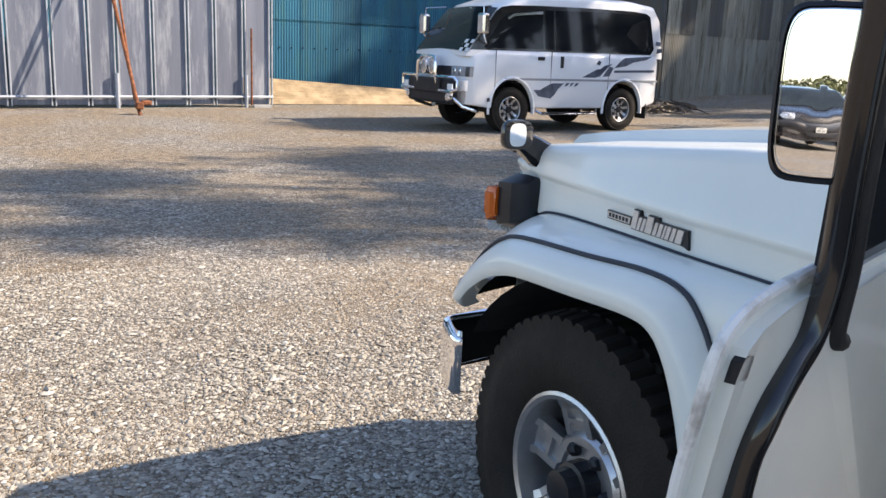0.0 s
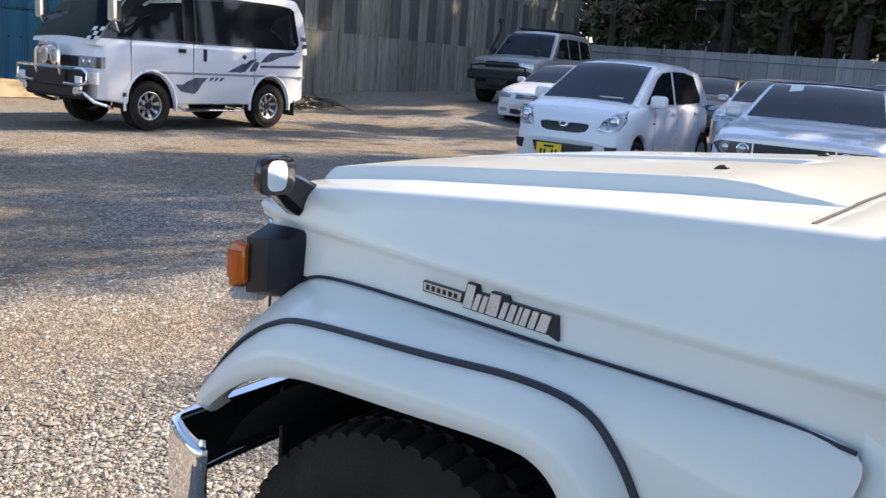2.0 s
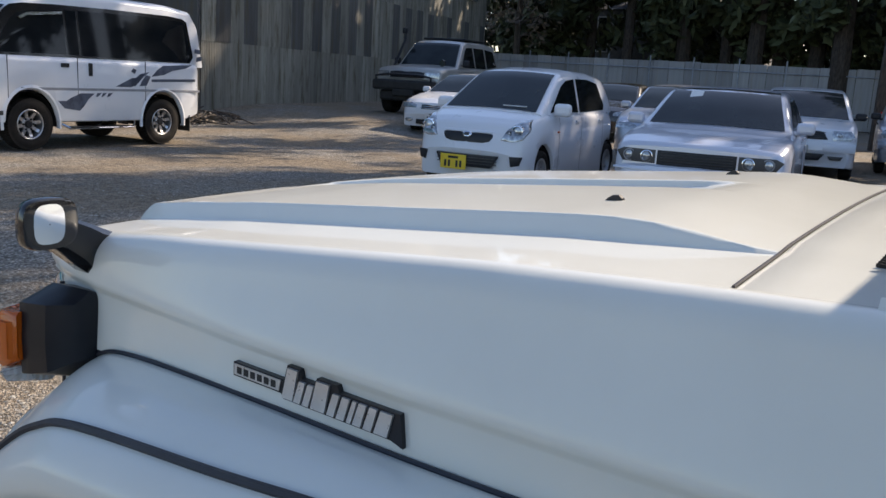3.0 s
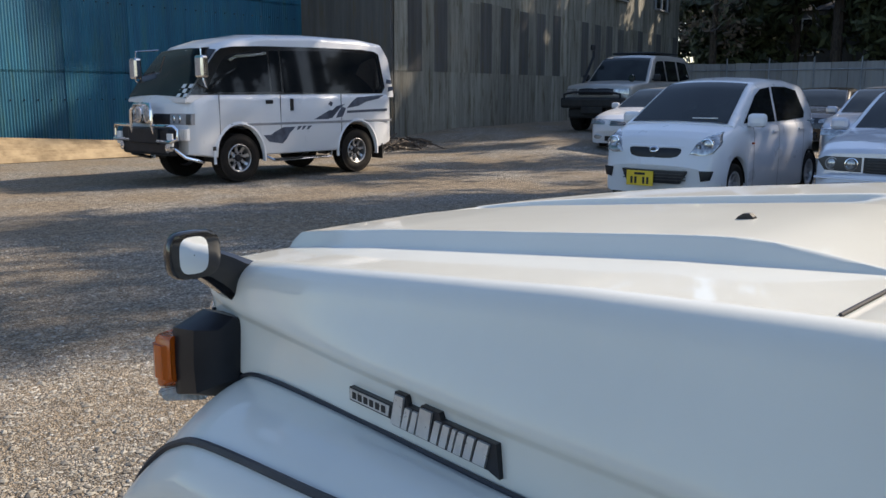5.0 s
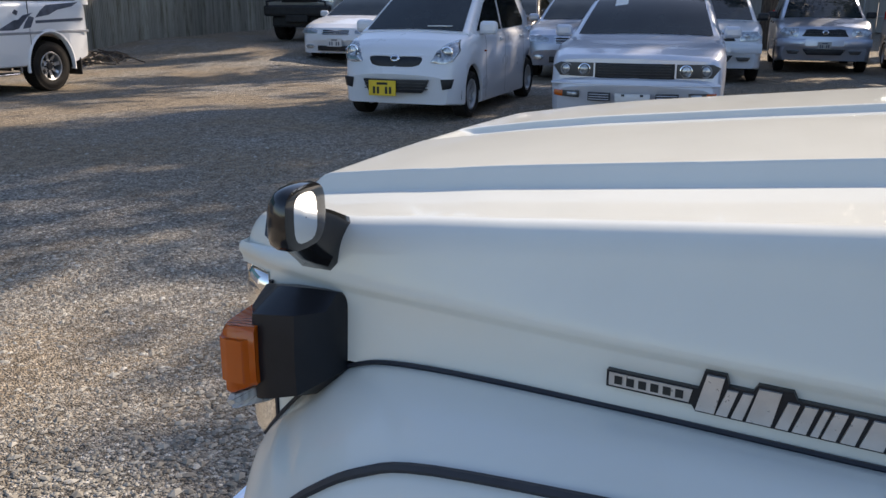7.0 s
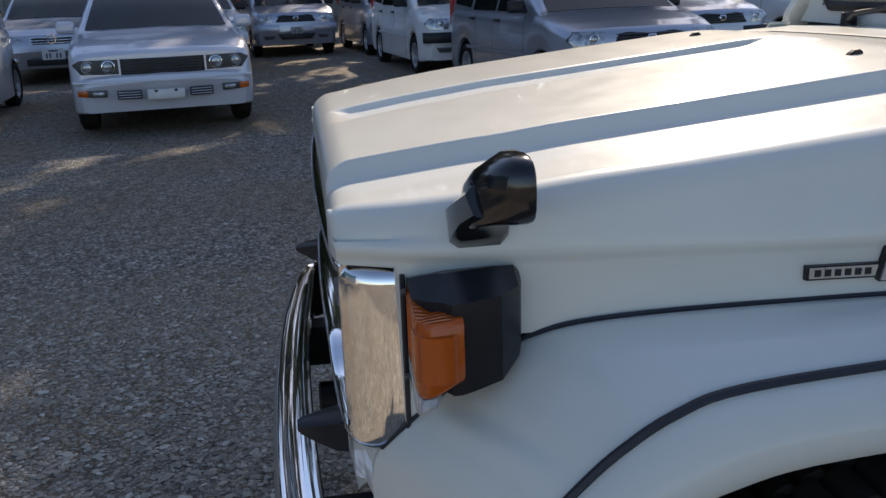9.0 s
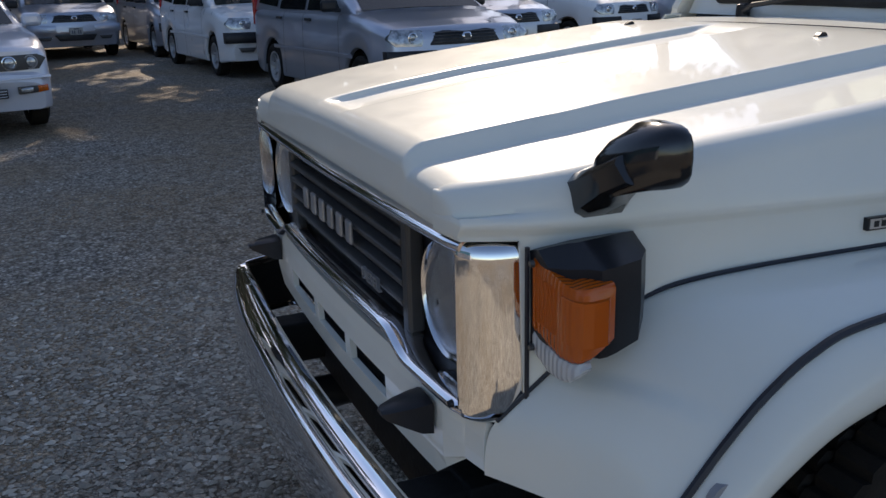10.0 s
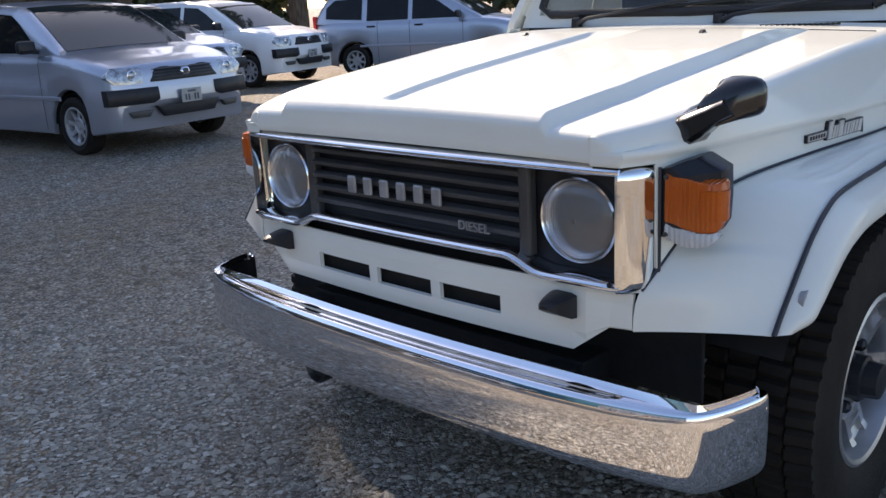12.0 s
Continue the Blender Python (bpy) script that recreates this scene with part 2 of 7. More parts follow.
GRAVEL = gravel_material()
PEBBLE = pebble_material()
GREY_SHEET = sheet_material("grey_corrugated_sheet", (0.20, 0.19, 0.155), (0.39, 0.37, 0.31), 0.6, 0.1, (0.135, 0.115, 0.07))
DARK_SHEET = sheet_material("dark_corrugated_sheet", (0.085, 0.085, 0.082), (0.165, 0.16, 0.15), 0.65, 0.2, (0.13, 0.11, 0.075))
BLUE_SHEET = sheet_material("blue_corrugated_sheet", (0.005, 0.075, 0.145), (0.010, 0.125, 0.205), 0.5, 0.0, (0.02, 0.11, 0.14))
GATE_SHEET = sheet_material("blue_grey_steel_sheet", (0.115, 0.13, 0.17), (0.18, 0.20, 0.25), 0.5, 0.3, (0.30, 0.32, 0.36))
HOARD_SHEET = sheet_material("hoarding_sheet", (0.30, 0.30, 0.295), (0.42, 0.42, 0.41), 0.6, 0.1, (0.36, 0.34, 0.30))
LEAF = leaf_material("leaves", (0.035, 0.045, 0.018), (0.12, 0.13, 0.055))
DRY_LEAF = leaf_material("dry_twigs", (0.09, 0.06, 0.035), (0.24, 0.18, 0.11))

# ---- mesh helpers ----


def add_mesh(name, verts, faces, mat, parent=None, label="", smooth=False, sharp=38):
    me = bpy.data.meshes.new(name)
    me.from_pydata([tuple(v) for v in verts], [], faces)
    bm = bmesh.new()
    bm.from_mesh(me)
    bmesh.ops.recalc_face_normals(bm, faces=bm.faces)
    bm.to_mesh(me)
    bm.free()
    me.materials.append(mat)
    if smooth:
        me.shade_smooth()
        me.set_sharp_from_angle(angle=radians(sharp))
    ob = new(name, me)
    if parent:
        ob.parent = parent
    if label:
        tagged(ob, label)
    return ob


def part(name, bm, mat, parent=None, label="", smooth=False, sharp=38):
    me = bpy.data.meshes.new(name)
    bmesh.ops.recalc_face_normals(bm, faces=bm.faces)
    bm.to_mesh(me)
    bm.free()
    me.materials.append(mat)
    if smooth:
        me.shade_smooth()
        me.set_sharp_from_angle(angle=radians(sharp))
    ob = new(name, me)
    if parent:
        ob.parent = parent
    if label:
        tagged(ob, label)
    return ob


def box_into(bm, size, at=(0, 0, 0), turn=None, bevel=0.0):
    r = bmesh.ops.create_cube(bm, size=1.0)
    vs = r["verts"]
    m = Matrix.Translation(at) @ (turn or Matrix.Identity(4)) @ Matrix.Diagonal((*size, 1))
    bmesh.ops.transform(bm, matrix=m, verts=vs)
    if bevel:
        es = list({e for v in vs for e in v.link_edges})
        bmesh.ops.bevel(bm, geom=es, offset=bevel, segments=2, affect="EDGES", profile=0.5)


def box(name, size, at, mat, parent=None, label="", turn=None, bevel=0.004):
    bm = bmesh.new()
    box_into(bm, size, at, turn, bevel)
    return part(name, bm, mat, parent, label)


def grid_faces(nr, nc, closed=False, flip=False):
    f = []
    for i in range(nr - 1):
        for j in range(nc if closed else nc - 1):
            k = (j + 1) % nc
            f.append((i * nc + j, i * nc + k, (i + 1) * nc + k, (i + 1) * nc + j))
    return f


def loft(name, rows, mat, parent=None, label="", closed=False, caps=False, smooth=True, sharp=38, thick=0.0):
    nc = len(rows[0])
    verts = [p for r in rows for p in r]
    faces = grid_faces(len(rows), nc, closed)
    if caps:
        faces.append(tuple(range(nc)))
        faces.append(tuple(range((len(rows) - 1) * nc, len(rows) * nc)))
    ob = add_mesh(name, verts, faces, mat, parent, label, smooth, sharp)
    if thick:
        thicken(ob.data, thick, sharp)
    return ob


def thicken(me, thick, sharp):
    """Give an open sheet a second skin and a rim with hard edges."""
    bm = bmesh.new()
    bm.from_mesh(me)
    bm.normal_update()
    skin = list(bm.faces)
    rim = [(e.verts[0], e.verts[1]) for e in bm.edges if len(e.link_faces) == 1]
    twin = {v: bm.verts.new(v.co - v.normal * thick) for v in list(bm.verts)}
    for f in skin:
        bm.faces.new([twin[v] for v in reversed(f.verts)]).smooth = True
    for a, b in rim:
        bm.faces.new((a, b, twin[b], twin[a])).smooth = True
    bmesh.ops.recalc_face_normals(bm, faces=bm.faces)
    bm.to_mesh(me)
    bm.free()
    me.set_sharp_from_angle(angle=radians(sharp))


def lathe(name, profile, mat, parent=None, label="", at=(0, 0, 0), axis="x", seg=40, sharp=38, caps=True):
    """profile: (distance along the axis, radius)."""
    rows = []
    for a, r in profile:
        row = []
        for k in range(seg):
            c, s = math.cos(2 * math.pi * k / seg) * r, math.sin(2 * math.pi * k / seg) * r
            p = (a, c, s) if axis == "x" else ((c, a, s) if axis == "y" else (c, s, a))
            row.append((p[0] + at[0], p[1] + at[1], p[2] + at[2]))
        rows.append(row)
    return loft(name, rows, mat, parent, label, closed=True, caps=caps, sharp=sharp)


def tube(name, points, radius, mat, parent=None, label="", seg=8):
    pts = [Vector(p) for p in points]
    rows = []
    up = None
    for i, p in enumerate(pts):
        d = (pts[min(i + 1, len(pts) - 1)] - pts[max(i - 1, 0)]).normalized()
        ref = Vector((0, 0, 1)) if abs(d.z) < 0.9 else Vector((1, 0, 0))
        a = d.cross(ref).normalized() if up is None else (up - d * up.dot(d)).normalized()
        up = a
        b = d.cross(a)
        r = radius[i] if isinstance(radius, (list, tuple)) else radius
        rows.append([p + (a * math.cos(2 * math.pi * k / seg) + b * math.sin(2 * math.pi * k / seg)) * r for k in range(seg)])
    return loft(name, rows, mat, parent, label, closed=True, caps=True)


def prism(name, outline, y0, y1, mat, parent=None, label="", to=None, bevel=0.0):
    """A slab: outline in two axes, drawn from y0 to y1; to maps (a, b, depth) to a place."""
    to = to or (lambda a, b, d: (a, d, b))
    n = len(outline)
    bm = bmesh.new()
    v0 = [bm.verts.new(to(a, b, y0)) for a, b in outline]
    v1 = [bm.verts.new(to(a, b, y1)) for a, b in outline]
    bm.faces.new(v0)
    front = bm.faces.new(v1)
    for i in range(n):
        bm.faces.new((v0[i], v0[(i + 1) % n], v1[(i + 1) % n], v1[i]))
    if bevel:
        bmesh.ops.bevel(bm, geom=list(front.edges), offset=bevel, segments=2, affect="EDGES", profile=0.5)
    return part(name, bm, mat, parent, label)


def interp(x, table):
    """Straight interpolation in a table of (x, value), in rising or falling order."""
    t = sorted(table)
    if x <= t[0][0]:
        return t[0][1]
    for (a, u), (b, v) in zip(t, t[1:]):
        if x <= b:
            return u + (v - u) * (x - a) / (b - a)
    return t[-1][1]


def smooth_line(points, n):
    """n points along a Catmull-Rom line through the given ones."""
    p = [Vector(q) for q in points]
    out = []
    m = len(p) - 1
    for i in range(n):
        s = i / (n - 1) * m
        k = min(int(s), m - 1)
        t = s - k
        a, b, c, d = p[max(k - 1, 0)], p[k], p[k + 1], p[min(k + 2, m)]
        out.append(0.5 * ((2 * b) + (c - a) * t + (2 * a - 5 * b + 4 * c - d) * t * t + (3 * b - a - 3 * c + d) * t ** 3))
    return out


def thing(name, at, label, category, group="", turn=0.0):
    e = new(name)
    e.empty_display_size = 0.1
    e.matrix_world = pose(at[0], at[1], at[2], 0, 0, turn)
    return tagged(e, label, category, group)

# ---- ground and walls ----


def rise(x, y):
    """The yard climbs a little in its far corner, by the workshop."""
    def ease(v, a, b):
        t = min(1.0, max(0.0, (v - a) / (b - a)))
        return t * t * (3 - 2 * t)
    return 0.27 * ease(x, 13.0, 19.5) * ease(0.966 * y - 0.26 * x, 6.3, 7.7)


def ground_sheet():
    xs = sorted(set([-400, -200, -100, -50, -25] + [-12 + 0.75 * i for i in range(65)] + [50, 80, 140, 250, 500]))
    ys = sorted(set([-400, -200, -100, -50, -25] + [-12 + 0.75 * i for i in range(55)] + [45, 80, 140, 250, 500]))
    rows = []
    for y in ys:
        rows.append([(x, y, rise(x, y) + (0.018 * noise.noise((x * 0.35, y * 0.35, 0)) if -12 < x < 36 and -12 < y < 28 else 0.0)) for x in xs])
    return tagged(loft("ground", rows, GRAVEL, smooth=True), "pale grey gravel yard with patches of bare soil", "ground", "", "structure")


ground_sheet()


def along(p, d, s, off=0.0):
    """A place s metres along a wall that starts at p and runs in direction d, off metres towards the yard."""
    d = Vector((d[0], d[1])).normalized()
    return Vector((p[0] + d.x * s + d.y * off, p[1] + d.y * s - d.x * off))


def corrugated(name, p, d, s0, s1, z0, z1, mat, parent=None, pitch=0.076, depth=0.009, off=0.0, label=""):
    """One sheet of corrugated steel, standing on a wall line."""
    n = max(4, int((s1 - s0) / pitch * 4))
    bottom, top = [], []
    for i in range(n + 1):
        s = s0 + (s1 - s0) * i / n
        q = along(p, d, s, off + depth * math.sin(2 * math.pi * s / pitch))
        bottom.append((q.x, q.y, z0))
        top.append((q.x, q.y, z1))
    return loft(name, [bottom, top], mat, parent, label, smooth=True, sharp=80)


def slab_wall(name, p, d, s0, s1, z0, z1, mat, thick=0.12, off=-0.03, label="", parent=None):
    a, b = along(p, d, s0, off), along(p, d, s1, off)
    c, e = along(p, d, s1, off - thick), along(p, d, s0, off - thick)
    verts = [(q.x, q.y, z) for z in (z0, z1) for q in (a, b, c, e)]
    faces = [(0, 1, 2, 3), (4, 5, 6, 7), (0, 1, 5, 4), (1, 2, 6, 5), (2, 3, 7, 6), (3, 0, 4, 7)]
    return add_mesh(name, verts, faces, mat, parent, label)


# grey workshop
G0, GD = (16.0, 18.0), (14.3, 3.9)
workshop = thing("workshop_building", (15.9, 18.0, 0), "old grey workshop clad in corrugated steel with upper windows", "building")
workshop["kind"] = "structure"


def keep_world(ob, parent):
    ob.parent = parent
    ob.matrix_parent_inverse = parent.matrix_world.inverted()
    return ob


WINDOWS = [(2.0, 5.05), (8.2, 5.25), (15.9, 5.55), (22.0, 5.7)]
for a, b, z0, z1 in ((0, 26, 0, 5.05), (0, 2.0, 5.05, 6.5), (3.9, 8.2, 5.05, 6.5), (10.1, 15.9, 5.05, 6.5), (17.8, 22.0, 5.05, 6.5), (23.9, 26, 5.05, 6.5), (0, 26, 6.5, 7.6)):
    keep_world(slab_wall("wall_core", G0, GD, a, b, z0, z1, DARK_SHEET), workshop)
rng = random.Random(3)
s = 0.0
k = 0
while s < 26:
    w = rng.choice((0.62, 0.66, 0.7))
    e = min(s + w, 26)
    dark = k % 2 == 1 and rng.random() < 0.85
    keep_world(corrugated("corrugated_sheet", G0, GD, s, e + 0.03, 0.02, 1.92 + rng.uniform(-0.04, 0.04), GREY_SHEET, off=0.012), workshop)
    keep_world(corrugated("corrugated_sheet", G0, GD, s, e + 0.03, 1.86, 3.9 + rng.uniform(-0.05, 0.05), DARK_SHEET if dark else GREY_SHEET, off=0.03 if k % 2 else 0.022), workshop)
    blocked = any(s < a + 1.9 and e > a for a, b in WINDOWS)
    keep_world(corrugated("corrugated_sheet", G0, GD, s, e + 0.03, 3.86, 5.04 if blocked else 7.6, GREY_SHEET, off=0.012), workshop)
    if blocked:
        keep_world(corrugated("corrugated_sheet", G0, GD, s, e + 0.03, 6.52, 7.6, GREY_SHEET, off=0.012), workshop)
    s, k = e, k + 1
for i, (a, z) in enumerate(WINDOWS):
    q = along(G0, GD, a + 0.95, 0.02)
    ang = math.degrees(math.atan2(GD[1], GD[0]))
    win = thing("window_1", (q.x, q.y, 5.05), "aluminium sliding window with dark panes", "window")
    win["kind"] = "structure"
    win.matrix_world = pose(q.x, q.y, 5.05, 0, 0, ang)
    for dx in (-0.93, 0.0, 0.93):
        box("window_frame", (0.06, 0.08, 1.44), (dx, 0, 0.72), GALV, win)
    for dz in (0.03, 1.42):
        box("window_frame", (1.9, 0.08, 0.06), (0, 0.004, dz), GALV, win)
    box("window_sill", (2.0, 0.14, 0.04), (0, -0.05, -0.02), CONCRETE, win)
    for dx in (-0.465, 0.465):
        box("pane", (0.88, 0.012, 1.33), (dx, 0.02, 0.72), GREY_GLASS, win)
# end face and roof of the workshop
ED = (-3.9, 14.3)
keep_world(slab_wall("wall_core", G0, ED, -0.02, 8.0, 0, 7.6, DARK_SHEET, off=-0.05), workshop)
for i in range(12):
    keep_world(corrugated("corrugated_sheet", G0, (3.9, -14.3), -0.66 * (i + 1), -0.66 * i + 0.02, 0.02, 7.6, GREY_SHEET, off=0.02), workshop)
a, b = along(G0, GD, -0.5, 0.5), along(G0, GD, 26.5, 0.5)
c, d_ = along(G0, GD, 26.5, -8.0), along(G0, GD, -0.5, -8.0)
keep_world(add_mesh("roof", [(a.x, a.y, 7.6), (b.x, b.y, 7.6), (c.x, c.y, 9.2), (d_.x, d_.y, 9.2), (a.x, a.y, 7.72), (b.x, b.y, 7.72), (c.x, c.y, 9.32), (d_.x, d_.y, 9.32)], [(0, 1, 2, 3), (4, 5, 6, 7), (0, 1, 5, 4), (1, 2, 6, 5), (2, 3, 7, 6), (3, 0, 4, 7)], ROOF_DARK), workshop)

# blue shed
B0, BD = (-4.0, 17.7), (12.7, 2.0)
shed = thing("blue_shed", (-4.0, 17.7, 0), "tall shed clad in weathered blue corrugated steel", "building")
shed["kind"] = "structure"
keep_world(slab_wall("wall_core", B0, BD, 0, 20.2, 0, 7.0, DARK_SHEET), shed)
for i in range(26):
    s0 = i * 0.777
    for z0, z1 in ((0.05, 1.75), (1.70, 3.6), (3.55, 7.0)):
        keep_world(corrugated("corrugated_sheet", B0, BD, s0, s0 + 0.80, z0, z1, BLUE_SHEET, pitch=0.065, off=0.012 if i % 2 else 0.02), shed)
bm = bmesh.new()
for i in range(68):
    q = along(B0, BD, 0.2 + i * 0.29, 0.035)
    for z in (1.15, 3.2):
        bmesh.ops.create_cone(bm, cap_ends=True, segments=6, radius1=0.02, radius2=0.012, depth=0.02, matrix=Matrix.Translation((q.x, q.y, z)) @ Matrix.Rotation(math.radians(90), 4, "X"))
keep_world(part("bolt_row", bm, DARK_PAINT), shed)
a, b = along(B0, BD, -0.4, 0.4), along(B0, BD, 20.4, 0.4)
c, d_ = along(B0, BD, 20.4, -7), along(B0, BD, -0.4, -7)
keep_world(add_mesh("roof", [(q.x, q.y, z) for q, z in ((a, 7.0), (b, 7.0), (c, 8.2), (d_, 8.2), (a, 7.1), (b, 7.1), (c, 8.3), (d_, 8.3))], [(0, 1, 2, 3), (4, 5, 6, 7), (0, 1, 5, 4), (1, 2, 6, 5), (2, 3, 7, 6), (3, 0, 4, 7)], ROOF_DARK), shed)
q1 = along(B0, BD, 19.95, 0.06)
drain = tube("downpipe", [(q1.x, q1.y, 0.1), (q1.x, q1.y, 6.8)], 0.04, GALV)
tagged(drain, "grey downpipe on the blue shed wall", "downpipe", "", "structure")

# sliding steel gate
T0, TD = (0.6, 16.76), (4.8, 0.57)
gate = thing("steel_gate", (0.6, 16.76, 0), "tall gate of ribbed blue-grey steel sheets", "gate")
gate["kind"] = "structure"
ribs = [-4.4, -3.8, -3.2, -2.6, -2.0, -1.4, -0.6, 0.14, 0.84, 1.44, 1.92, 2.56, 3.2, 3.72, 4.3, 4.85]
for a, b in zip(ribs, ribs[1:]):
    keep_world(slab_wall("gate_panel", T0, TD, a + 0.012, b - 0.012, 0.06, 3.4, GATE_SHEET, thick=0.02, off=0.0), gate)
for r_ in ribs:
    for dq in (-0.032, 0.032):
        q = along(T0, TD, r_ + dq, 0.02)
        keep_world(box("rib", (0.026, 0.05, 3.4), (q.x, q.y, 1.74), GALV, turn=Matrix.Rotation(math.atan2(TD[1], TD[0]), 4, "Z")), gate)
for z in (0.2, 3.3):
    a, b = along(T0, TD, -4.4, 0.07), along(T0, TD, 4.88, 0.07)
    keep_world(tube("rail", [(a.x, a.y, z), (b.x, b.y, z)], 0.028, GALV), gate)
for r_ in (1.9, 4.32):
    q = along(T0, TD, r_, 0.1)
    keep_world(tube("post", [(q.x, q.y, 0.0), (q.x, q.y, 0.62)], 0.035, GALV), gate)
q = along(T0, TD, 4.43, 0.1)
keep_world(tube("drop_bolt", [(q.x, q.y, 0.05), (q.x, q.y, 1.5)], 0.02, RUST), gate)
q = along(T0, TD, 4.6, 0.2)
block = box("concrete_block", (0.35, 0.12, 0.06), (q.x, q.y, 0.03), CONCRETE)
tagged(block, "small grey concrete block beside the gate", "block")
brace = thing("gate_brace", (2.6, 15.6, 0), "rusty steel prop leaning against the gate", "prop")
q = along(T0, TD, 1.62, 0.12)
keep_world(tube("tube", [(2.62, 15.35, 0.0), (2.45, 16.0, 1.4), (q.x, q.y, 3.2)], 0.032, RUST), brace)
q = along(T0, TD, 1.84, 0.12)
keep_world(tube("tube", [(2.56, 15.5, 0.25), (q.x, q.y, 3.2)], 0.02, RUST), brace)
keep_world(box("coupler", (0.12, 0.16, 0.12), (2.62, 15.4, 0.16), RUST, bevel=0.02), brace)
keep_world(box("coupler", (0.16, 0.1, 0.08), (2.75, 15.5, 0.2), RUST, bevel=0.02), brace)
# pale plank wall beside the gate
keep_world(slab_wall("gate_panel", T0, TD, -5.4, -4.45, 0.02, 3.4, PLATE_WHITE, thick=0.05, off=0.02), gate)

# stacked corrugated sheets at the foot of the shed
stack = thing("sheet_stack", (7.6, 18.3, 0), "pale old corrugated sheets leaning low against the shed", "stack")
for x0, x1, y0, deep, h0, h1 in ((-2.4, 3.7, -0.05, 0.62, 0.47, 0.10), (-2.3, 1.6, -0.32, 0.40, 0.19, 0.08), (-0.6, 4.3, -0.12, 0.52, 0.13, 0.05)):
    rows = []
    for r_ in range(7):
        k = r_ / 6
        top = h0 + (h1 - h0) * k
        row = []
        for j in range(41):
            v = j / 40
            row.append((x0 + (x1 - x0) * k, y0 + 0.05 * k + deep * v, 0.012 + top * v + 0.030 * (1 - math.cos(v * deep / 0.115 * 2 * math.pi))))
        rows.append(row)
    loft("corrugated_sheet", rows, TIN, stack, thick=0.004)

# hoarding fence behind the parked cars
F0, FD = (40.2, 23.7), (4.0, -37.0)
fence = thing("hoarding_fence", (40.2, 23.7, 0), "long pale hoarding of upright steel sheets on pipe posts", "fence")
fence["kind"] = "structure"
for i in range(86):
    keep_world(slab_wall("panel", F0, FD, i * 0.72 - 12, i * 0.72 - 11.3, 0.05, 2.62 + rng.uniform(-0.02, 0.02), HOARD_SHEET, thick=0.03, off=0.0), fence)
for i in range(32):
    q = along(F0, FD, i * 2.0 - 12, 0.06)
    keep_world(tube("post", [(q.x, q.y, 0), (q.x, q.y, 2.85)], 0.03, GALV, seg=6), fence)
for z in (0.7, 2.3):
    a, b = along(F0, FD, -12, 0.06), along(F0, FD, 50, 0.06)
    keep_world(tube("rail", [(a.x, a.y, z), (b.x, b.y, z)], 0.024, GALV, seg=6), fence)

# ---- the white four-wheel drive ----
truck = thing("off_road_wagon", (2.10, 0, 0), "ivory white boxy off-road wagon with chrome bumper and black trim", "car")
WIDTH = Matrix.Translation((-0.62, 0, 0)) @ Matrix.Diagonal((1.03, 1, 1, 1)) @ Matrix.Translation((0.62, 0, 0))
truck.matrix_world = pose(2.10, 0, 0) @ WIDTH

LOW = [(2.14, 1.028), (2.10, 1.042), (1.95, 1.066), (1.8, 1.086), (1.5, 1.117), (1.24, 1.143), (0.98, 1.161), (0.7, 1.175)]
EDGE = [(2.14, 0.537), (2.10, 0.562), (2.04, 0.593), (1.98, 0.615), (1.9, 0.634), (1.7, 0.650), (1.4, 0.664), (1.0, 0.680), (0.8, 0.686)]
SIDE = [(2.12, 0.585), (2.05, 0.618), (1.98, 0.640), (1.9, 0.657), (1.56, 0.699), (1.29, 0.721), (0.98, 0.737), (0.84, 0.742)]
RIDGE = [(2.14, 0.395), (2.09, 0.405), (1.88, 0.440), (1.5, 0.448), (1.185, 0.448), (0.95, 0.45)]


def step(a, b, x):
    t = min(1.0, max(0.0, (x - a) / (b - a)))
    return t * t * (3 - 2 * t)


def hood_z(u, y):
    z = interp(y, LOW)
    w = abs(u)
    rise = 0.026 * step(0.94, 1.19, y) * (1 - step(2.095, 2.13, y) * 0.35)
    r = interp(y, RIDGE)
    wd = 0.024 * max(0.2, rise / 0.026)
    z += rise * (1 - min(1.0, max(0.0, (w - (r + 0.024 - wd)) / wd)))
    groove = step(1.16, 1.26, y) * (1 - step(2.05, 2.11, y))
    z -= 0.013 * groove * (1 - step(0.068, 0.084, w))
    z += 0.014 * (1 - (w / 0.65) ** 2)
    return z


def front_drop(y):
    """Fall of the bonnet over its folded front edge."""
    t = min(1.0, max(0.0, (y - 2.112) / 0.015))
    return 0.015 * (1 - math.sqrt(1 - t * t))


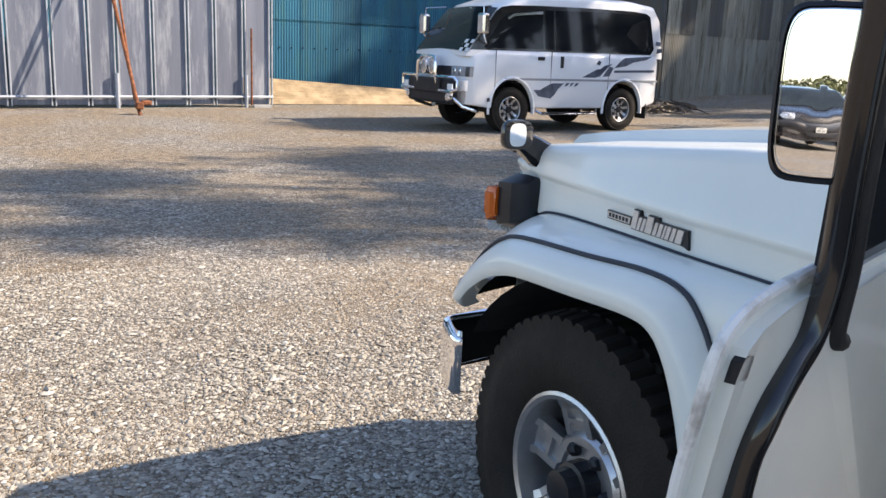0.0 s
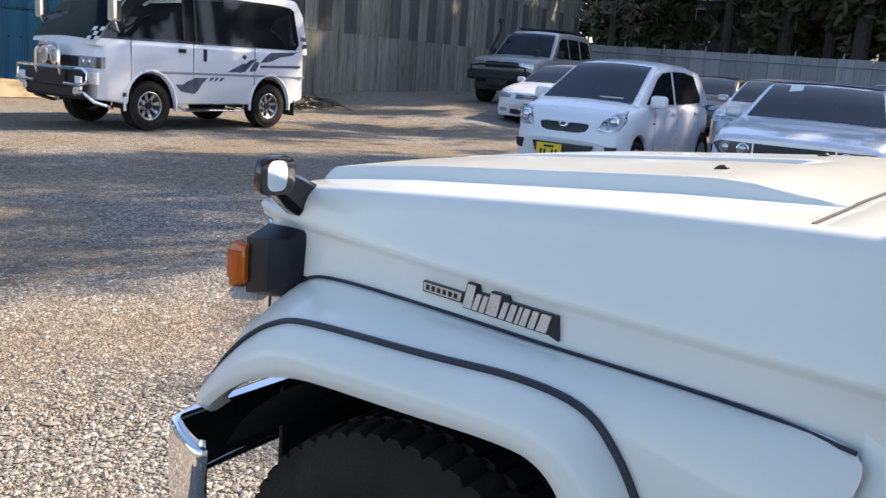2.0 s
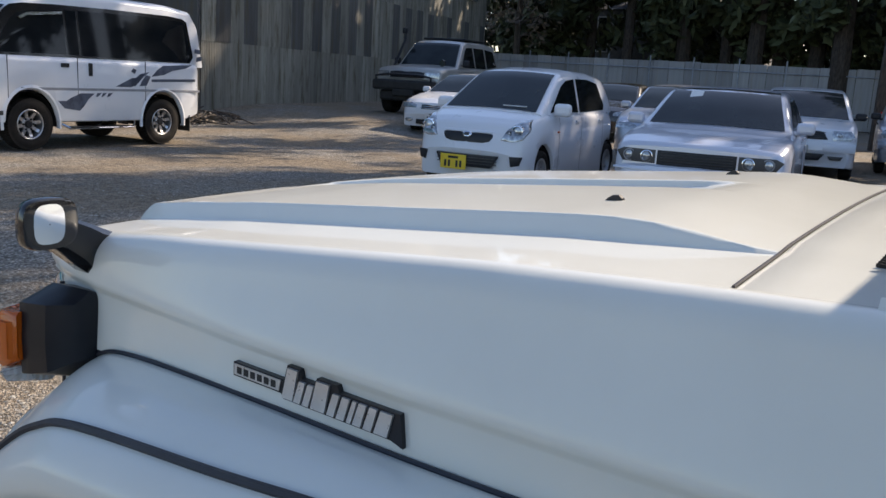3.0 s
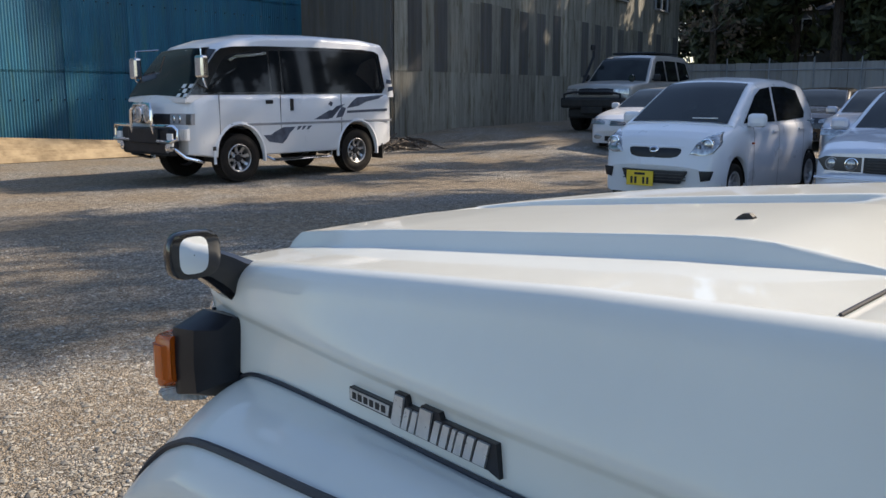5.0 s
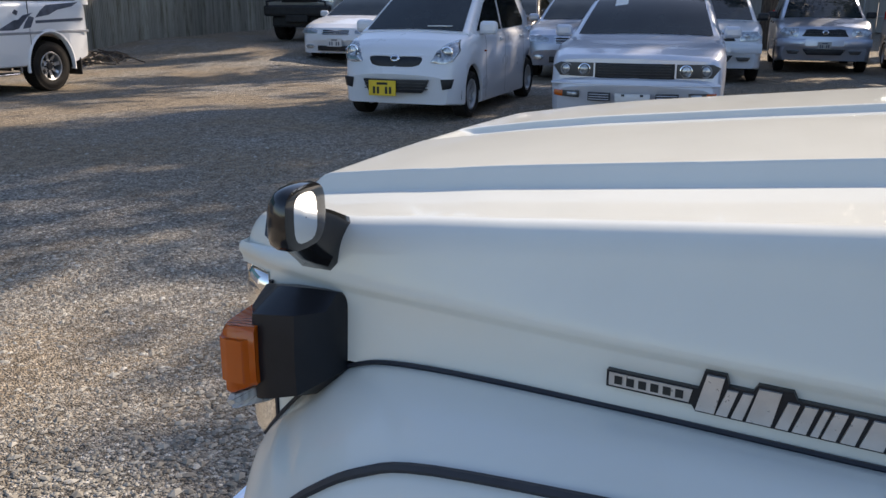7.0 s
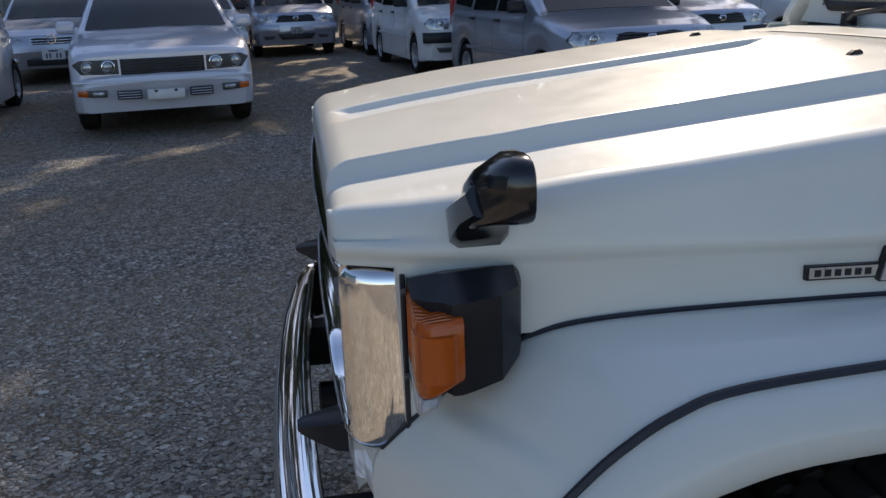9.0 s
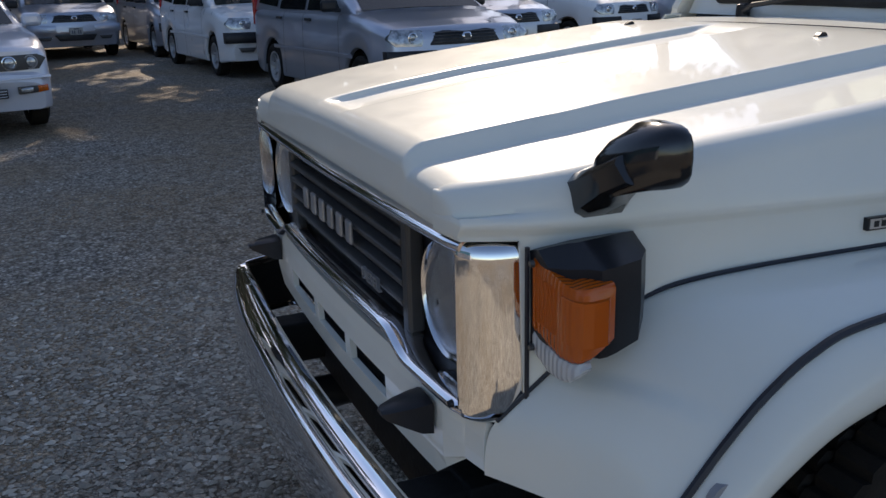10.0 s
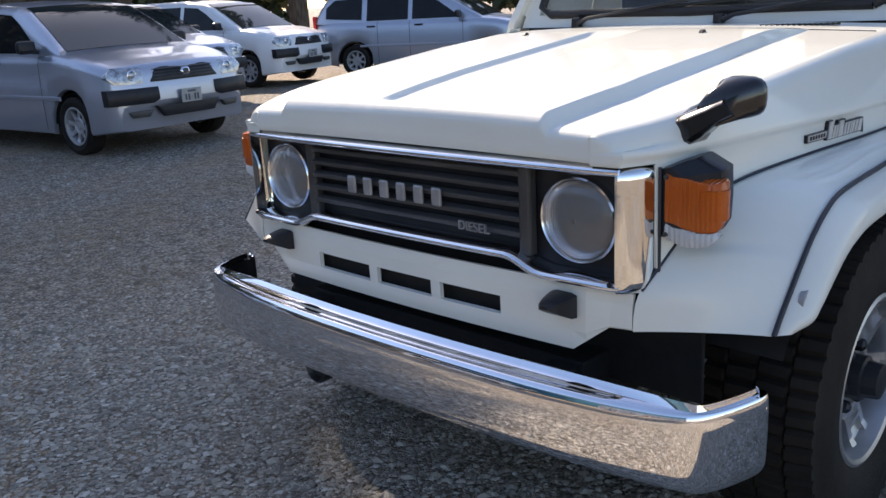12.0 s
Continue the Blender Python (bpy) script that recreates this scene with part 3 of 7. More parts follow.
def hood():
    ys = [0.985 + (2.085 - 0.985) * i / 44 for i in range(45)] + [2.095, 2.104, 2.112, 2.117, 2.1205, 2.1235, 2.1255, 2.1268, 2.127]
    fr = [0, 0.05, 0.09, 0.1, 0.106, 0.112, 0.118, 0.124, 0.13, 0.15, 0.25, 0.35, 0.45, 0.55]
    rows = []
    for y in ys:
        e = interp(y, EDGE) - 0.022
        r = interp(y, RIDGE)
        half = sorted(set([0, 0.03, 0.06, 0.068, 0.072, 0.076, 0.08, 0.084, 0.09, 0.12, 0.2, 0.28, 0.34] + [round(r + d, 5) for d in (-0.02, -0.004, 0.0, 0.003, 0.008, 0.012, 0.016, 0.020, 0.0235, 0.0245, 0.028, 0.05)] + [round(e - d, 5) for d in (0.06, 0.045, 0.032, 0.022, 0.013, 0.006, 0.0)]))
        us = [-u for u in reversed(half[1:])] + half
        row = [(u, y, hood_z(u, y) - front_drop(y)) for u in us]
        rows.append(row)
    # front lip
    last = rows[-1]
    for dy, k in ((0.001, 0.3), (0.002, 0.65), (0.002, 0.9), (-0.001, 1.0), (-0.02, 1.06)):
        rows.append([(u, y + dy, zz + (0.985 + 0.004 * (1 - (u / 0.55) ** 2) - zz) * k) for u, y, zz in last])
    return loft("hood", rows, WHITE, truck, "ivory bonnet with raised panels and a centre groove", sharp=50, thick=0.004)


hood()
box("engine_bay", (1.05, 1.12, 0.3), (0, 1.5, 0.83), UNDER, truck)


def bodyside(s):
    """The upper wing side: from the round shoulder down to the gasket above the wheel wing."""
    rows = []
    ys = [0.79 + (2.035 - 0.79) * i / 48 for i in range(49)] + [2.05, 2.056, 2.085, 2.104, 2.112, 2.116, 2.1195, 2.122]
    for y in ys:
        e, c = interp(y, EDGE), interp(y, SIDE)
        zt = hood_z(e - 0.022, y)
        zt -= front_drop(y)
        bottom = 0.90 if y < 1.9 else 0.90 - 0.13 * step(1.9, 2.05, y)
        if y > 2.052:
            bottom = 0.982
        pts = [(e - 0.032, zt - 0.005), (e - 0.0228, zt - 0.0003), (e - 0.0195, zt - 0.0002)]
        for k in range(1, 9):
            g = radians(10 * k)
            pts.append((e - 0.0195 + 0.040 * math.sin(g), zt - 0.0002 - 0.046 * (1 - math.cos(g))))
        cr = 1.000
        a, b = pts[-1]
        for t in (0.3, 0.6, 0.9):
            pts.append((a + (c + 0.002 - a) * t, b + (cr + 0.010 - b) * t))
        pts += [(c + 0.0025, cr + 0.006), (c + 0.003, cr + 0.002), (c + 0.0015, cr - 0.002), (c - 0.0025, cr - 0.008), (c - 0.004, cr - 0.013), (c - 0.003, min(cr - 0.014, max(0.955, bottom))), (c, bottom)]
        rows.append([(s * u, y, q) for u, q in pts])
    last = rows[-1]
    for f, dy in ((0.35, 0.003), (0.7, 0.005), (1.0, 0.006)):
        rows.append([(x if abs(x) < 0.5225 else x + (s * 0.5225 - x) * f, y + dy, q) for x, y, q in last])
    return loft("wing_side", rows, WHITE, truck, sharp=60, thick=0.003 * -s)


WING_IN = [(-.5965, 2.0965, .652), (-.5975, 2.0955, .69), (-.603, 2.083, .732), (-.622, 2.035, .785), (-.640, 1.975, .842), (-.655, 1.90, .892), (-.672, 1.80, .915), (-.697, 1.56, .925), (-.722, 1.29, .928), (-.738, 1.0, .93), (-.762, .862, .925), (-.80, .858, .85), (-.812, .858, .70), (-.812, .858, .48)]
WING_OUT = [(-.825, 1.994, .664), (-.826, 1.972, .694), (-.828, 1.945, .728), (-.83, 1.905, .775), (-.83, 1.85, .825), (-.83, 1.785, .865), (-.83, 1.70, .888), (-.83, 1.45, .902), (-.83, 1.28, .913), (-.83, 1.18, .902), (-.83, 1.125, .86), (-.83, 1.08, .79), (-.83, 1.04, .70), (-.83, 0.995, .48)]
ARCH = [(-.845, 1.955, .660), (-.872, 1.930, .682), (-.878, 1.902, .708), (-.88, 1.86, .742), (-.88, 1.80, .78), (-.88, 1.74, .803), (-.88, 1.65, .822), (-.88, 1.45, .834), (-.88, 1.27, .842), (-.88, 1.20, .828), (-.88, 1.155, .78), (-.88, 1.12, .71), (-.88, 1.09, .62), (-.875, 1.06, .46)]


def wing(s):
    a, b, c = smooth_line(WING_IN, 66), smooth_line(WING_OUT, 66), smooth_line(ARCH, 66)
    flip = lambda v: (-s * v.x, v.y, v.z)
    rows = []
    for p, q in zip(a, b):
        mid = (p + q) * 0.5
        n = Vector((-0.35, 0.25 if mid.y > 1.9 else 0.0, 0.9)).normalized()
        lift = 0.012 if mid.z > 0.8 else 0.004 + 0.016 * step(0.66, 0.74, mid.z)
        ctrl = mid + n * lift * 2
        row = []
        for i in range(11):
            t = i / 10
            row.append(flip(p * (1 - t) ** 2 + ctrl * 2 * t * (1 - t) + q * t * t))
        rows.append(row)
    loft("front_wing", rows, WHITE, truck, sharp=60, thick=0.004 * -s)
    core = Vector((s * 0.62, 1.47, 0.42))
    loft("wing_liner", [[tuple(Vector(p) + (core - Vector(p)).normalized() * 0.012) for p in r] for r in rows[1:]], UNDER, truck)
    rows = []
    gasket = []
    for p, q in zip(b, c):
        d = (q - p)
        out = Vector((-1, 0.15 if p.y > 1.85 else 0, 0.35)).normalized()
        p2 = p + d * 0.04 + out * 0.002
        ctrl = p + d * 0.5 + out * 0.03
        row = [flip(p2)]
        for i in range(1, 9):
            t = i / 9
            row.append(flip(p2 * (1 - t) ** 2 + ctrl * 2 * t * (1 - t) + q * t * t))
        w = (Vector((-.80, 1.47, .45)) - q)
        w.x = 0
        w = w.normalized()
        row += [flip(q), flip(q + Vector((0.006, 0, 0)) + w * 0.012), flip(q + Vector((0.02, 0, 0)) + w * 0.012), flip(q + Vector((0.06, 0, 0)) + w * 0.0)]
        rows.append(row)
        gasket.append(flip(p + out * 0.004))
    flare = loft("wheel_flare", rows, WHITE, truck, sharp=60)
    loft("flare_liner", [[tuple(Vector(p) + (core - Vector(p)).normalized() * 0.010) for p in r[:9]] for r in rows[1:]], UNDER, flare)
    # added black plate; keeps the gap between wing and bumper dark
    box("dark_filler", (0.30, 0.012, 0.20), (s * 0.52, 1.945, 0.56), UNDER, truck)
    tube("gasket", gasket, 0.0055, SEAM, flare, seg=6)
    tube("gasket", [flip(p + Vector((-0.004, 0, 0.003))) for p in smooth_line(WING_IN[2:11], 50)], 0.0032, SEAM, truck, seg=6)
    # wheel well lining
    rows = []
    for i in range(25):
        t = math.pi * (0.13 + 1.02 * i / 24)
        rr = 0.43 + 0.065 * (1 - step(0.13, 0.42, t / math.pi))
        rows.append([(s * u, 1.47 + rr * math.cos(t), 0.42 + 0.425 * math.sin(t)) for u in (0.82, 0.7, 0.5, 0.36)])
    loft("wheel_well", rows, UNDER, truck)
    lathe("plug", [(-0.006, 0.023), (0.004, 0.023), (0.006, 0.018), (0.000, 0.014)], STONE_TRIM, flare, at=(s * 0.852, 1.920, 0.718), seg=16)


def spokes_wheel(name, parent, at, s, R, width, rim_r, mat_rim, spokes=6, off_road=True, hub_mat=None, hub_len=0.05):
    """A wheel as one part with tyre, rim and hub under it; s is the outer side along x."""
    w = new(name)
    w.parent = parent
    w.matrix_basis = Matrix.Translation(at)
    h = width / 2
    side = 0.010
    prof = [(-h * 0.86, rim_r - 0.01), (-h * 0.95, rim_r + 0.01), (-h - side, (R + rim_r) / 2), (-h * 0.97, R - 0.035), (-h * 0.86, R - 0.014), (-h * 0.5, R - 0.011), (0, R - 0.010), (h * 0.5, R - 0.011), (h * 0.86, R - 0.014), (h * 0.97, R - 0.035), (h * 0.99 + side * 0.3, R - 0.055), (h + side, (R + rim_r) / 2), (h * 1.0, rim_r + 0.022), (h * 0.95, rim_r + 0.012), (h * 0.86, rim_r - 0.01)]
    if off_road:
        # moulded blocks in four lanes, staggered, with grooves between
        seg, pitch = 232, 4
        lanes = [(-0.99, 0), (-0.62, 0), (-0.595, None), (-0.545, 1), (-0.08, 1), (-0.055, None), (-0.005, 2), (0.48, 2), (0.505, None), (0.555, 3), (0.99, 3)]
        rows = [[(a * s, r * math.cos(2 * math.pi * k / seg), r * math.sin(2 * math.pi * k / seg)) for k in range(seg)] for a, r in prof[:4]]
        for x, lane in lanes:
            row = []
            for k in range(seg):
                open_ = lane is None or (k + 2 * (lane % 2)) % pitch == 3
                rr = R - (0.019 if abs(x) > 0.9 else 0.012) if open_ else R - (0.008 if abs(x) > 0.9 else 0.0)
                g = 2 * math.pi * (k + x * (0.5 if lane and lane % 2 else -0.5)) / seg
                row.append((x * h * s, rr * math.cos(g), rr * math.sin(g)))
            rows.append(row)
        rows += [[(a * s, r * math.cos(2 * math.pi * k / seg), r * math.sin(2 * math.pi * k / seg)) for k in range(seg)] for a, r in prof[9:]]
    else:
        seg = 56
        rows = [[(a * s, r * math.cos(2 * math.pi * k / seg), r * math.sin(2 * math.pi * k / seg)) for k in range(seg)] for a, r in prof]
    verts = [p for r in rows for p in r]
    faces = grid_faces(len(rows), seg, True)
    add_mesh("tyre", verts, faces, TYRE, w, "", True, 30)
    face = h * 0.80
    rim = lathe("rim", [(-h * 0.8 * s, rim_r), (-h * 0.8 * s, rim_r - 0.012), (0.0, rim_r - 0.03), (face * s * 0.9, rim_r - 0.018), (h * 0.93 * s, rim_r - 0.012), (h * 0.97 * s, rim_r - 0.002), (h * 0.94 * s, rim_r + 0.006), (h * 0.85 * s, rim_r + 0.004)], mat_rim, w, seg=48, caps=False)
    lathe("wheel_back", [(0.0, rim_r - 0.03), (0.01 * s, rim_r * 0.5), (0.012 * s, 0.02)], UNDER, w, seg=24)
    broad = spokes < 8
    hubr = rim_r * (0.56 if broad else 0.46)
    lathe("hub_plate", [(face * s * 0.2, hubr), (face * s * 0.60, hubr), (face * s * 0.70, hubr * 0.9), (face * s * 0.70, hubr * 0.74), (face * s * 0.62, hubr * 0.68), (face * s * 0.62, hubr * 0.3)], mat_rim, w, seg=36)
    def bar(name, a, line):
        """A radial bar: line of (radius, height share, half width, middle offset, depth)."""
        vs, fs = [], []
        for r_, x_, ww, mid, dp in line:
            for sg in (-1, 1):
                for dx in (0.0, -dp):
                    o = mid + ww * sg
                    vs.append(((x_ * face + dx) * s, math.cos(a) * r_ - math.sin(a) * o, math.sin(a) * r_ + math.cos(a) * o))
        for i in range(0, 4 * (len(line) - 1), 4):
            A, B, C, D, E, F, G, H = (i + j for j in range(8))
            fs += [(A, C, G, E), (B, D, H, F), (A, B, F, E), (C, D, H, G)]
        fs += [(0, 1, 3, 2), tuple(len(vs) - k for k in (4, 3, 1, 2))]
        return add_mesh(name, vs, fs, mat_rim, w)
    for k in range(spokes):
        a = 2 * math.pi * (k + 0.25) / spokes
        if broad:
            wd = rim_r * 0.23
            bar("spoke", a, [(hubr * 0.85, 0.58, wd * 0.95, 0, 0.02), (rim_r * 0.80, 0.66, wd, 0, 0.02), (rim_r - 0.012, 0.80, wd * 1.12, 0, 0.02)])
            for sg in (-1, 1):
                bar("spoke_rib", a, [(hubr * 0.9, 0.68, wd * 0.20, sg * wd * 0.78, 0.014), (rim_r * 0.80, 0.78, wd * 0.20, sg * wd * 0.80, 0.016), (rim_r - 0.014, 0.92, wd * 0.24, sg * wd * 0.86, 0.018)])
            bar("spoke_rib", a, [(rim_r * 0.64, 0.73, wd * 0.66, 0, 0.012), (rim_r * 0.69, 0.74, wd * 0.66, 0, 0.012)])
        else:
            wd = rim_r * 0.11
            bar("spoke", a, [(hubr * 0.8, 0.60, wd * 1.05, 0, 0.022), (rim_r * 0.72, 0.66, wd, 0, 0.022), (rim_r - 0.012, 0.88, wd * 1.1, 0, 0.022)])
    hm = hub_mat or BLACK_PLASTIC
    if off_road:
        lathe("hub_cap", [(face * s * 0.5, 0.056), (face * s * 0.66 + hub_len * 0.5 * s, 0.055), (face * s * 0.66 + hub_len * 0.55 * s, 0.046), (face * s * 0.66 + hub_len * s, 0.042), (face * s * 0.66 + hub_len * 1.05 * s, 0.03)], hm, w, seg=12, sharp=20)
        for k in range(6):
            a = 2 * math.pi * k / 6
            lathe("wheel_nut", [(face * s * 0.55, 0.017), (face * s * 0.80, 0.015), (face * s * 0.86, 0.008)], hm, w, at=(0, 0.077 * math.cos(a), 0.077 * math.sin(a)), seg=6)
    else:
        lathe("hub_cap", [(face * s * 0.6, rim_r * 0.2), (face * s * 0.72, rim_r * 0.19), (face * s * 0.75, rim_r * 0.12)], mat_rim, w, seg=18)
    return w


def bezel():
    """Chrome surround with the black panel, the lamps and the grille."""
    top, bot = 0.978, 0.738
    CORNER = [(0.53, 2.1245), (0.555, 2.1225), (0.575, 2.118), (0.588, 2.110), (0.599, 2.097), (0.607, 2.081), (0.6115, 2.063), (0.6135, 2.046)]
    def plan(u):
        w = abs(u)
        return 2.138 - 0.012 * (w / 0.5) ** 2 if w < 0.53 else interp(w, CORNER)
    back = []
    us = [-0.60 + 1.2 * i / 48 for i in range(49)]
    panel = [[(u, plan(u) - 0.058 if abs(u) < 0.53 else 2.066, z) for u in us if abs(u) <= 0.576] for z in (0.745, 0.80, 0.86, 0.92, 0.975)]
    bz = loft("lamp_panel", panel, BLACK_PLASTIC, truck, "black panel behind lamps and grille")
    def bar(name, pts, z0, z1, depth, mat=CHROME):
        rows = []
        for (u, dz) in pts:
            y = plan(u)
            zz0, zz1 = z0 + dz, z1 + dz
            m = (zz0 + zz1) / 2
            rows.append([(u, y - depth, zz0), (u, y - 0.006, zz0), (u, y + 0.004, zz0 + (m - zz0) * 0.5), (u, y + 0.006, m), (u, y + 0.004, zz1 - (zz1 - m) * 0.5), (u, y - 0.006, zz1), (u, y - depth, zz1)])
        return loft(name, rows, mat, bz, closed=True, caps=True, sharp=50)
    wide = [(-0.578 + 1.156 * i / 60, 0.0) for i in range(61)]
    bar("chrome_strip", wide, 0.962, 0.982, 0.055)
    low = []
    for u, _ in wide:
        low.append((u, 0.030 * (1 - step(0.31, 0.40, abs(u)))))
    bar("chrome_strip", low, 0.732, 0.752, 0.055)
    for s in (-1, 1):
        # wide corner piece, bent round the corner of the car, with dished ends
        line = smooth_line([(w, y, 0) for w, y in [(0.571, 2.1195)] + CORNER[2:]], 26)
        rows = []
        for z, back_ in ((0.726, 0.016), (0.728, 0.006), (0.733, 0.001), (0.742, -0.003), (0.756, -0.004), (0.80, -0.004), (0.86, -0.004), (0.92, -0.004), (0.955, -0.004), (0.966, -0.003), (0.974, 0.001), (0.980, 0.007), (0.981, 0.018)):
            row = []
            for i, p in enumerate(line):
                q = line[min(i + 1, len(line) - 1)] - line[max(i - 1, 0)]
                n = Vector((-q.y, q.x, 0)).normalized()
                if n.y < 0 and n.x < 0:
                    n = -n
                row.append((s * (p.x - n.x * back_), p.y - n.y * back_, z))
            rows.append([(row[0][0], row[0][1] - 0.03, z)] + row + [(row[-1][0] - s * 0.02, row[-1][1], z)])
        loft("chrome_corner", rows, SOFT_CHROME, bz, "bright chrome corner of the lamp surround", sharp=70)
        lathe("screw", [(2.128, 0.006), (2.134, 0.005)], BLACK_PLASTIC, bz, at=(s * 0.566, 0, 0.752), axis="y", seg=10)
        # lamp
        c = (s * 0.465, -0.030, 0.858)
        lamp = lathe("headlamp", [(2.075, 0.088), (2.118, 0.090), (2.122, 0.087), (2.118, 0.083), (2.095, 0.080)], DULL_CHROME, bz, "round sealed headlamp", at=c, axis="y", seg=40, caps=False)
        lathe("reflector", [(2.112, 0.081), (2.09, 0.066), (2.07, 0.04), (2.06, 0.012)], REFLECTOR, lamp, at=c, axis="y", seg=40, caps=False)
        lathe("bulb_shield", [(2.07, 0.014), (2.095, 0.014), (2.097, 0.010)], GRILLE_GREY, lamp, at=c, axis="y", seg=16)
        lathe("lens", [(2.114, 0.082), (2.120, 0.076), (2.128, 0.055), (2.132, 0.03), (2.133, 0.004), (2.129, 0.004), (2.128, 0.03), (2.124, 0.055), (2.116, 0.076), (2.112, 0.080)], LAMP_GLASS, lamp, "ribbed clear glass lens", at=c, axis="y", seg=40, caps=False)
        # black cheek beside the grille
        box("cheek", (0.03, 0.028, 0.2), (s * 0.345, 2.092, 0.868), GRILLE_GREY, bz, bevel=0.006)
    for i in range(5):
        z = 0.815 + 0.033 * i
        box("grille_bar", (0.67, 0.022, 0.012), (0, 2.098, z), GRILLE_GREY, bz, turn=Matrix.Rotation(radians(-18), 4, "X"), bevel=0.003)
    # the six raised characters of the maker's name, as plain blocks
    for i in range(6):
        u = 0.172 - 0.0565 * i
        box("badge_block", (0.030, 0.008, 0.044), (u, 2.118, 0.872), LETTER_GREY, bz, bevel=0.005)
    cu = bpy.data.curves.new("diesel", "FONT")
    cu.body, cu.size, cu.extrude, cu.align_x = "DIESEL", 0.030, 0.003, "CENTER"
    t = new("lettering", cu)
    dg = bpy.context.evaluated_depsgraph_get()
    me = bpy.data.meshes.new_from_object(t.evaluated_get(dg))
    bpy.data.objects.remove(t)
    me.materials.append(LETTER_GREY)
    w = new("lettering", me)
    w.parent = bz
    w.matrix_basis = pose(-0.215, 2.116, 0.806, 90, 0, 180)
    tagged(w, "grey raised word on the grille")


def apron():
    top, bot = 0.734, 0.589
    slots = [(-0.291, -0.118), (-0.09, 0.09), (0.118, 0.315)]
    def y_at(u):
        return 2.13 - 0.02 * (abs(u) / 0.55) ** 2 - 0.012 * step(0.5, 0.58, abs(u))
    ap = None
    us = sorted(set([-0.5945, -0.545, -0.468, 0.468, 0.545, 0.5945] + [e for sl in slots for e in sl] + [-0.55 + 0.05 * i for i in range(23)]))
    bm = bmesh.new()
    grid = []
    for u in us:
        b = interp(abs(u), [(0, bot), (0.468, bot), (0.545, 0.650), (0.60, 0.652)])
        zs = (b, max(0.632, b + 0.004), max(0.674, b + 0.010), 0.705, top)
        grid.append([bm.verts.new((u, y_at(u) + dy, z)) for z, dy in zip(zs, (-0.004, 0.001, 0.002, 0.001, -0.003))])
    for i in range(len(us) - 1):
        mid = (us[i] + us[i + 1]) / 2
        for k in range(4):
            if k == 1 and any(a < mid < b for a, b in slots):
                continue
            bm.faces.new((grid[i][k], grid[i + 1][k], grid[i + 1][k + 1], grid[i][k + 1]))
    bmesh.ops.recalc_face_normals(bm, faces=list(bm.faces))
    bmesh.ops.solidify(bm, geom=list(bm.faces), thickness=0.012)
    part("front_apron", bm, WHITE, truck)
    box("backing", (0.92, 0.02, 0.1), (0, 2.085, 0.655), UNDER, truck)
    for s in (-1, 1):
        rr = []
        for y, w, z0, z1 in ((2.122, 0.030, 0.664, 0.716), (2.140, 0.029, 0.667, 0.714), (2.165, 0.024, 0.680, 0.711), (2.188, 0.016, 0.692, 0.707), (2.194, 0.010, 0.697, 0.704)):
            rr.append([(s * 0.455 + u, y, z) for u, z in ((-w, z0), (w, z0), (w, z1 - 0.004), (w * 0.6, z1), (-w * 0.6, z1), (-w, z1 - 0.004))])
        loft("tow_bracket", rr, BLACK_PLASTIC, truck, "small black wedge bracket on the front apron", closed=True, caps=True, sharp=30)


def bumper():
    half = [(0.0, 2.250), (0.2, 2.247), (0.4, 2.238), (0.56, 2.222), (0.66, 2.206), (0.73, 2.190), (0.768, 2.174), (0.790, 2.150), (0.808, 2.110), (0.824, 2.060), (0.832, 2.022), (0.828, 2.000), (0.812, 1.990)]
    line = smooth_line([(u, y, 0) for u, y in half], 44)
    pts = [Vector((-p.x, p.y, 0)) for p in reversed(line[1:])] + [Vector((p.x, p.y, 0)) for p in line]
    # section from the rear fold over the dished top to the lower fold: (distance in, height)
    section = ((0.074, 0.556), (0.071, 0.563), (0.066, 0.564), (0.061, 0.557), (0.054, 0.549), (0.034, 0.548), (0.022, 0.551), (0.013, 0.553), (0.006, 0.549), (0.001, 0.540), (-0.003, 0.52), (-0.004, 0.47), (-0.003, 0.43), (0.001, 0.408), (0.008, 0.396), (0.020, 0.391), (0.032, 0.392))
    def sweep(table):
        rows = []
        for i, p in enumerate(pts):
            t = pts[min(i + 1, len(pts) - 1)] - pts[max(i - 1, 0)]
            n = Vector((t.y, -t.x, 0)).normalized()
            slim = 1 - 0.68 * step(2.245, 2.155, p.y)
            rows.append([(p.x + n.x * b * slim, p.y + n.y * b * slim, z) for b, z in table])
        return rows
    b = loft("front_bumper", sweep(section), CHROME, truck, "chrome front bumper with bright folded edge", sharp=50, thick=0.003)
    loft("bumper_back", sweep(((0.012, 0.535), (0.012, 0.40))), UNDER, b)
    for s in (-1, 1):
        box("bumper_arm", (0.07, 0.32, 0.10), (s * 0.40, 2.06, 0.47), UNDER, truck)
    lathe("tow_hook", [(2.00, 0.040), (2.16, 0.042), (2.165, 0.036), (2.15, 0.026)], BLACK_PLASTIC, truck, "black tow hook tube under the bumper", at=(0.335, 0, 0.345), axis="y", seg=16)


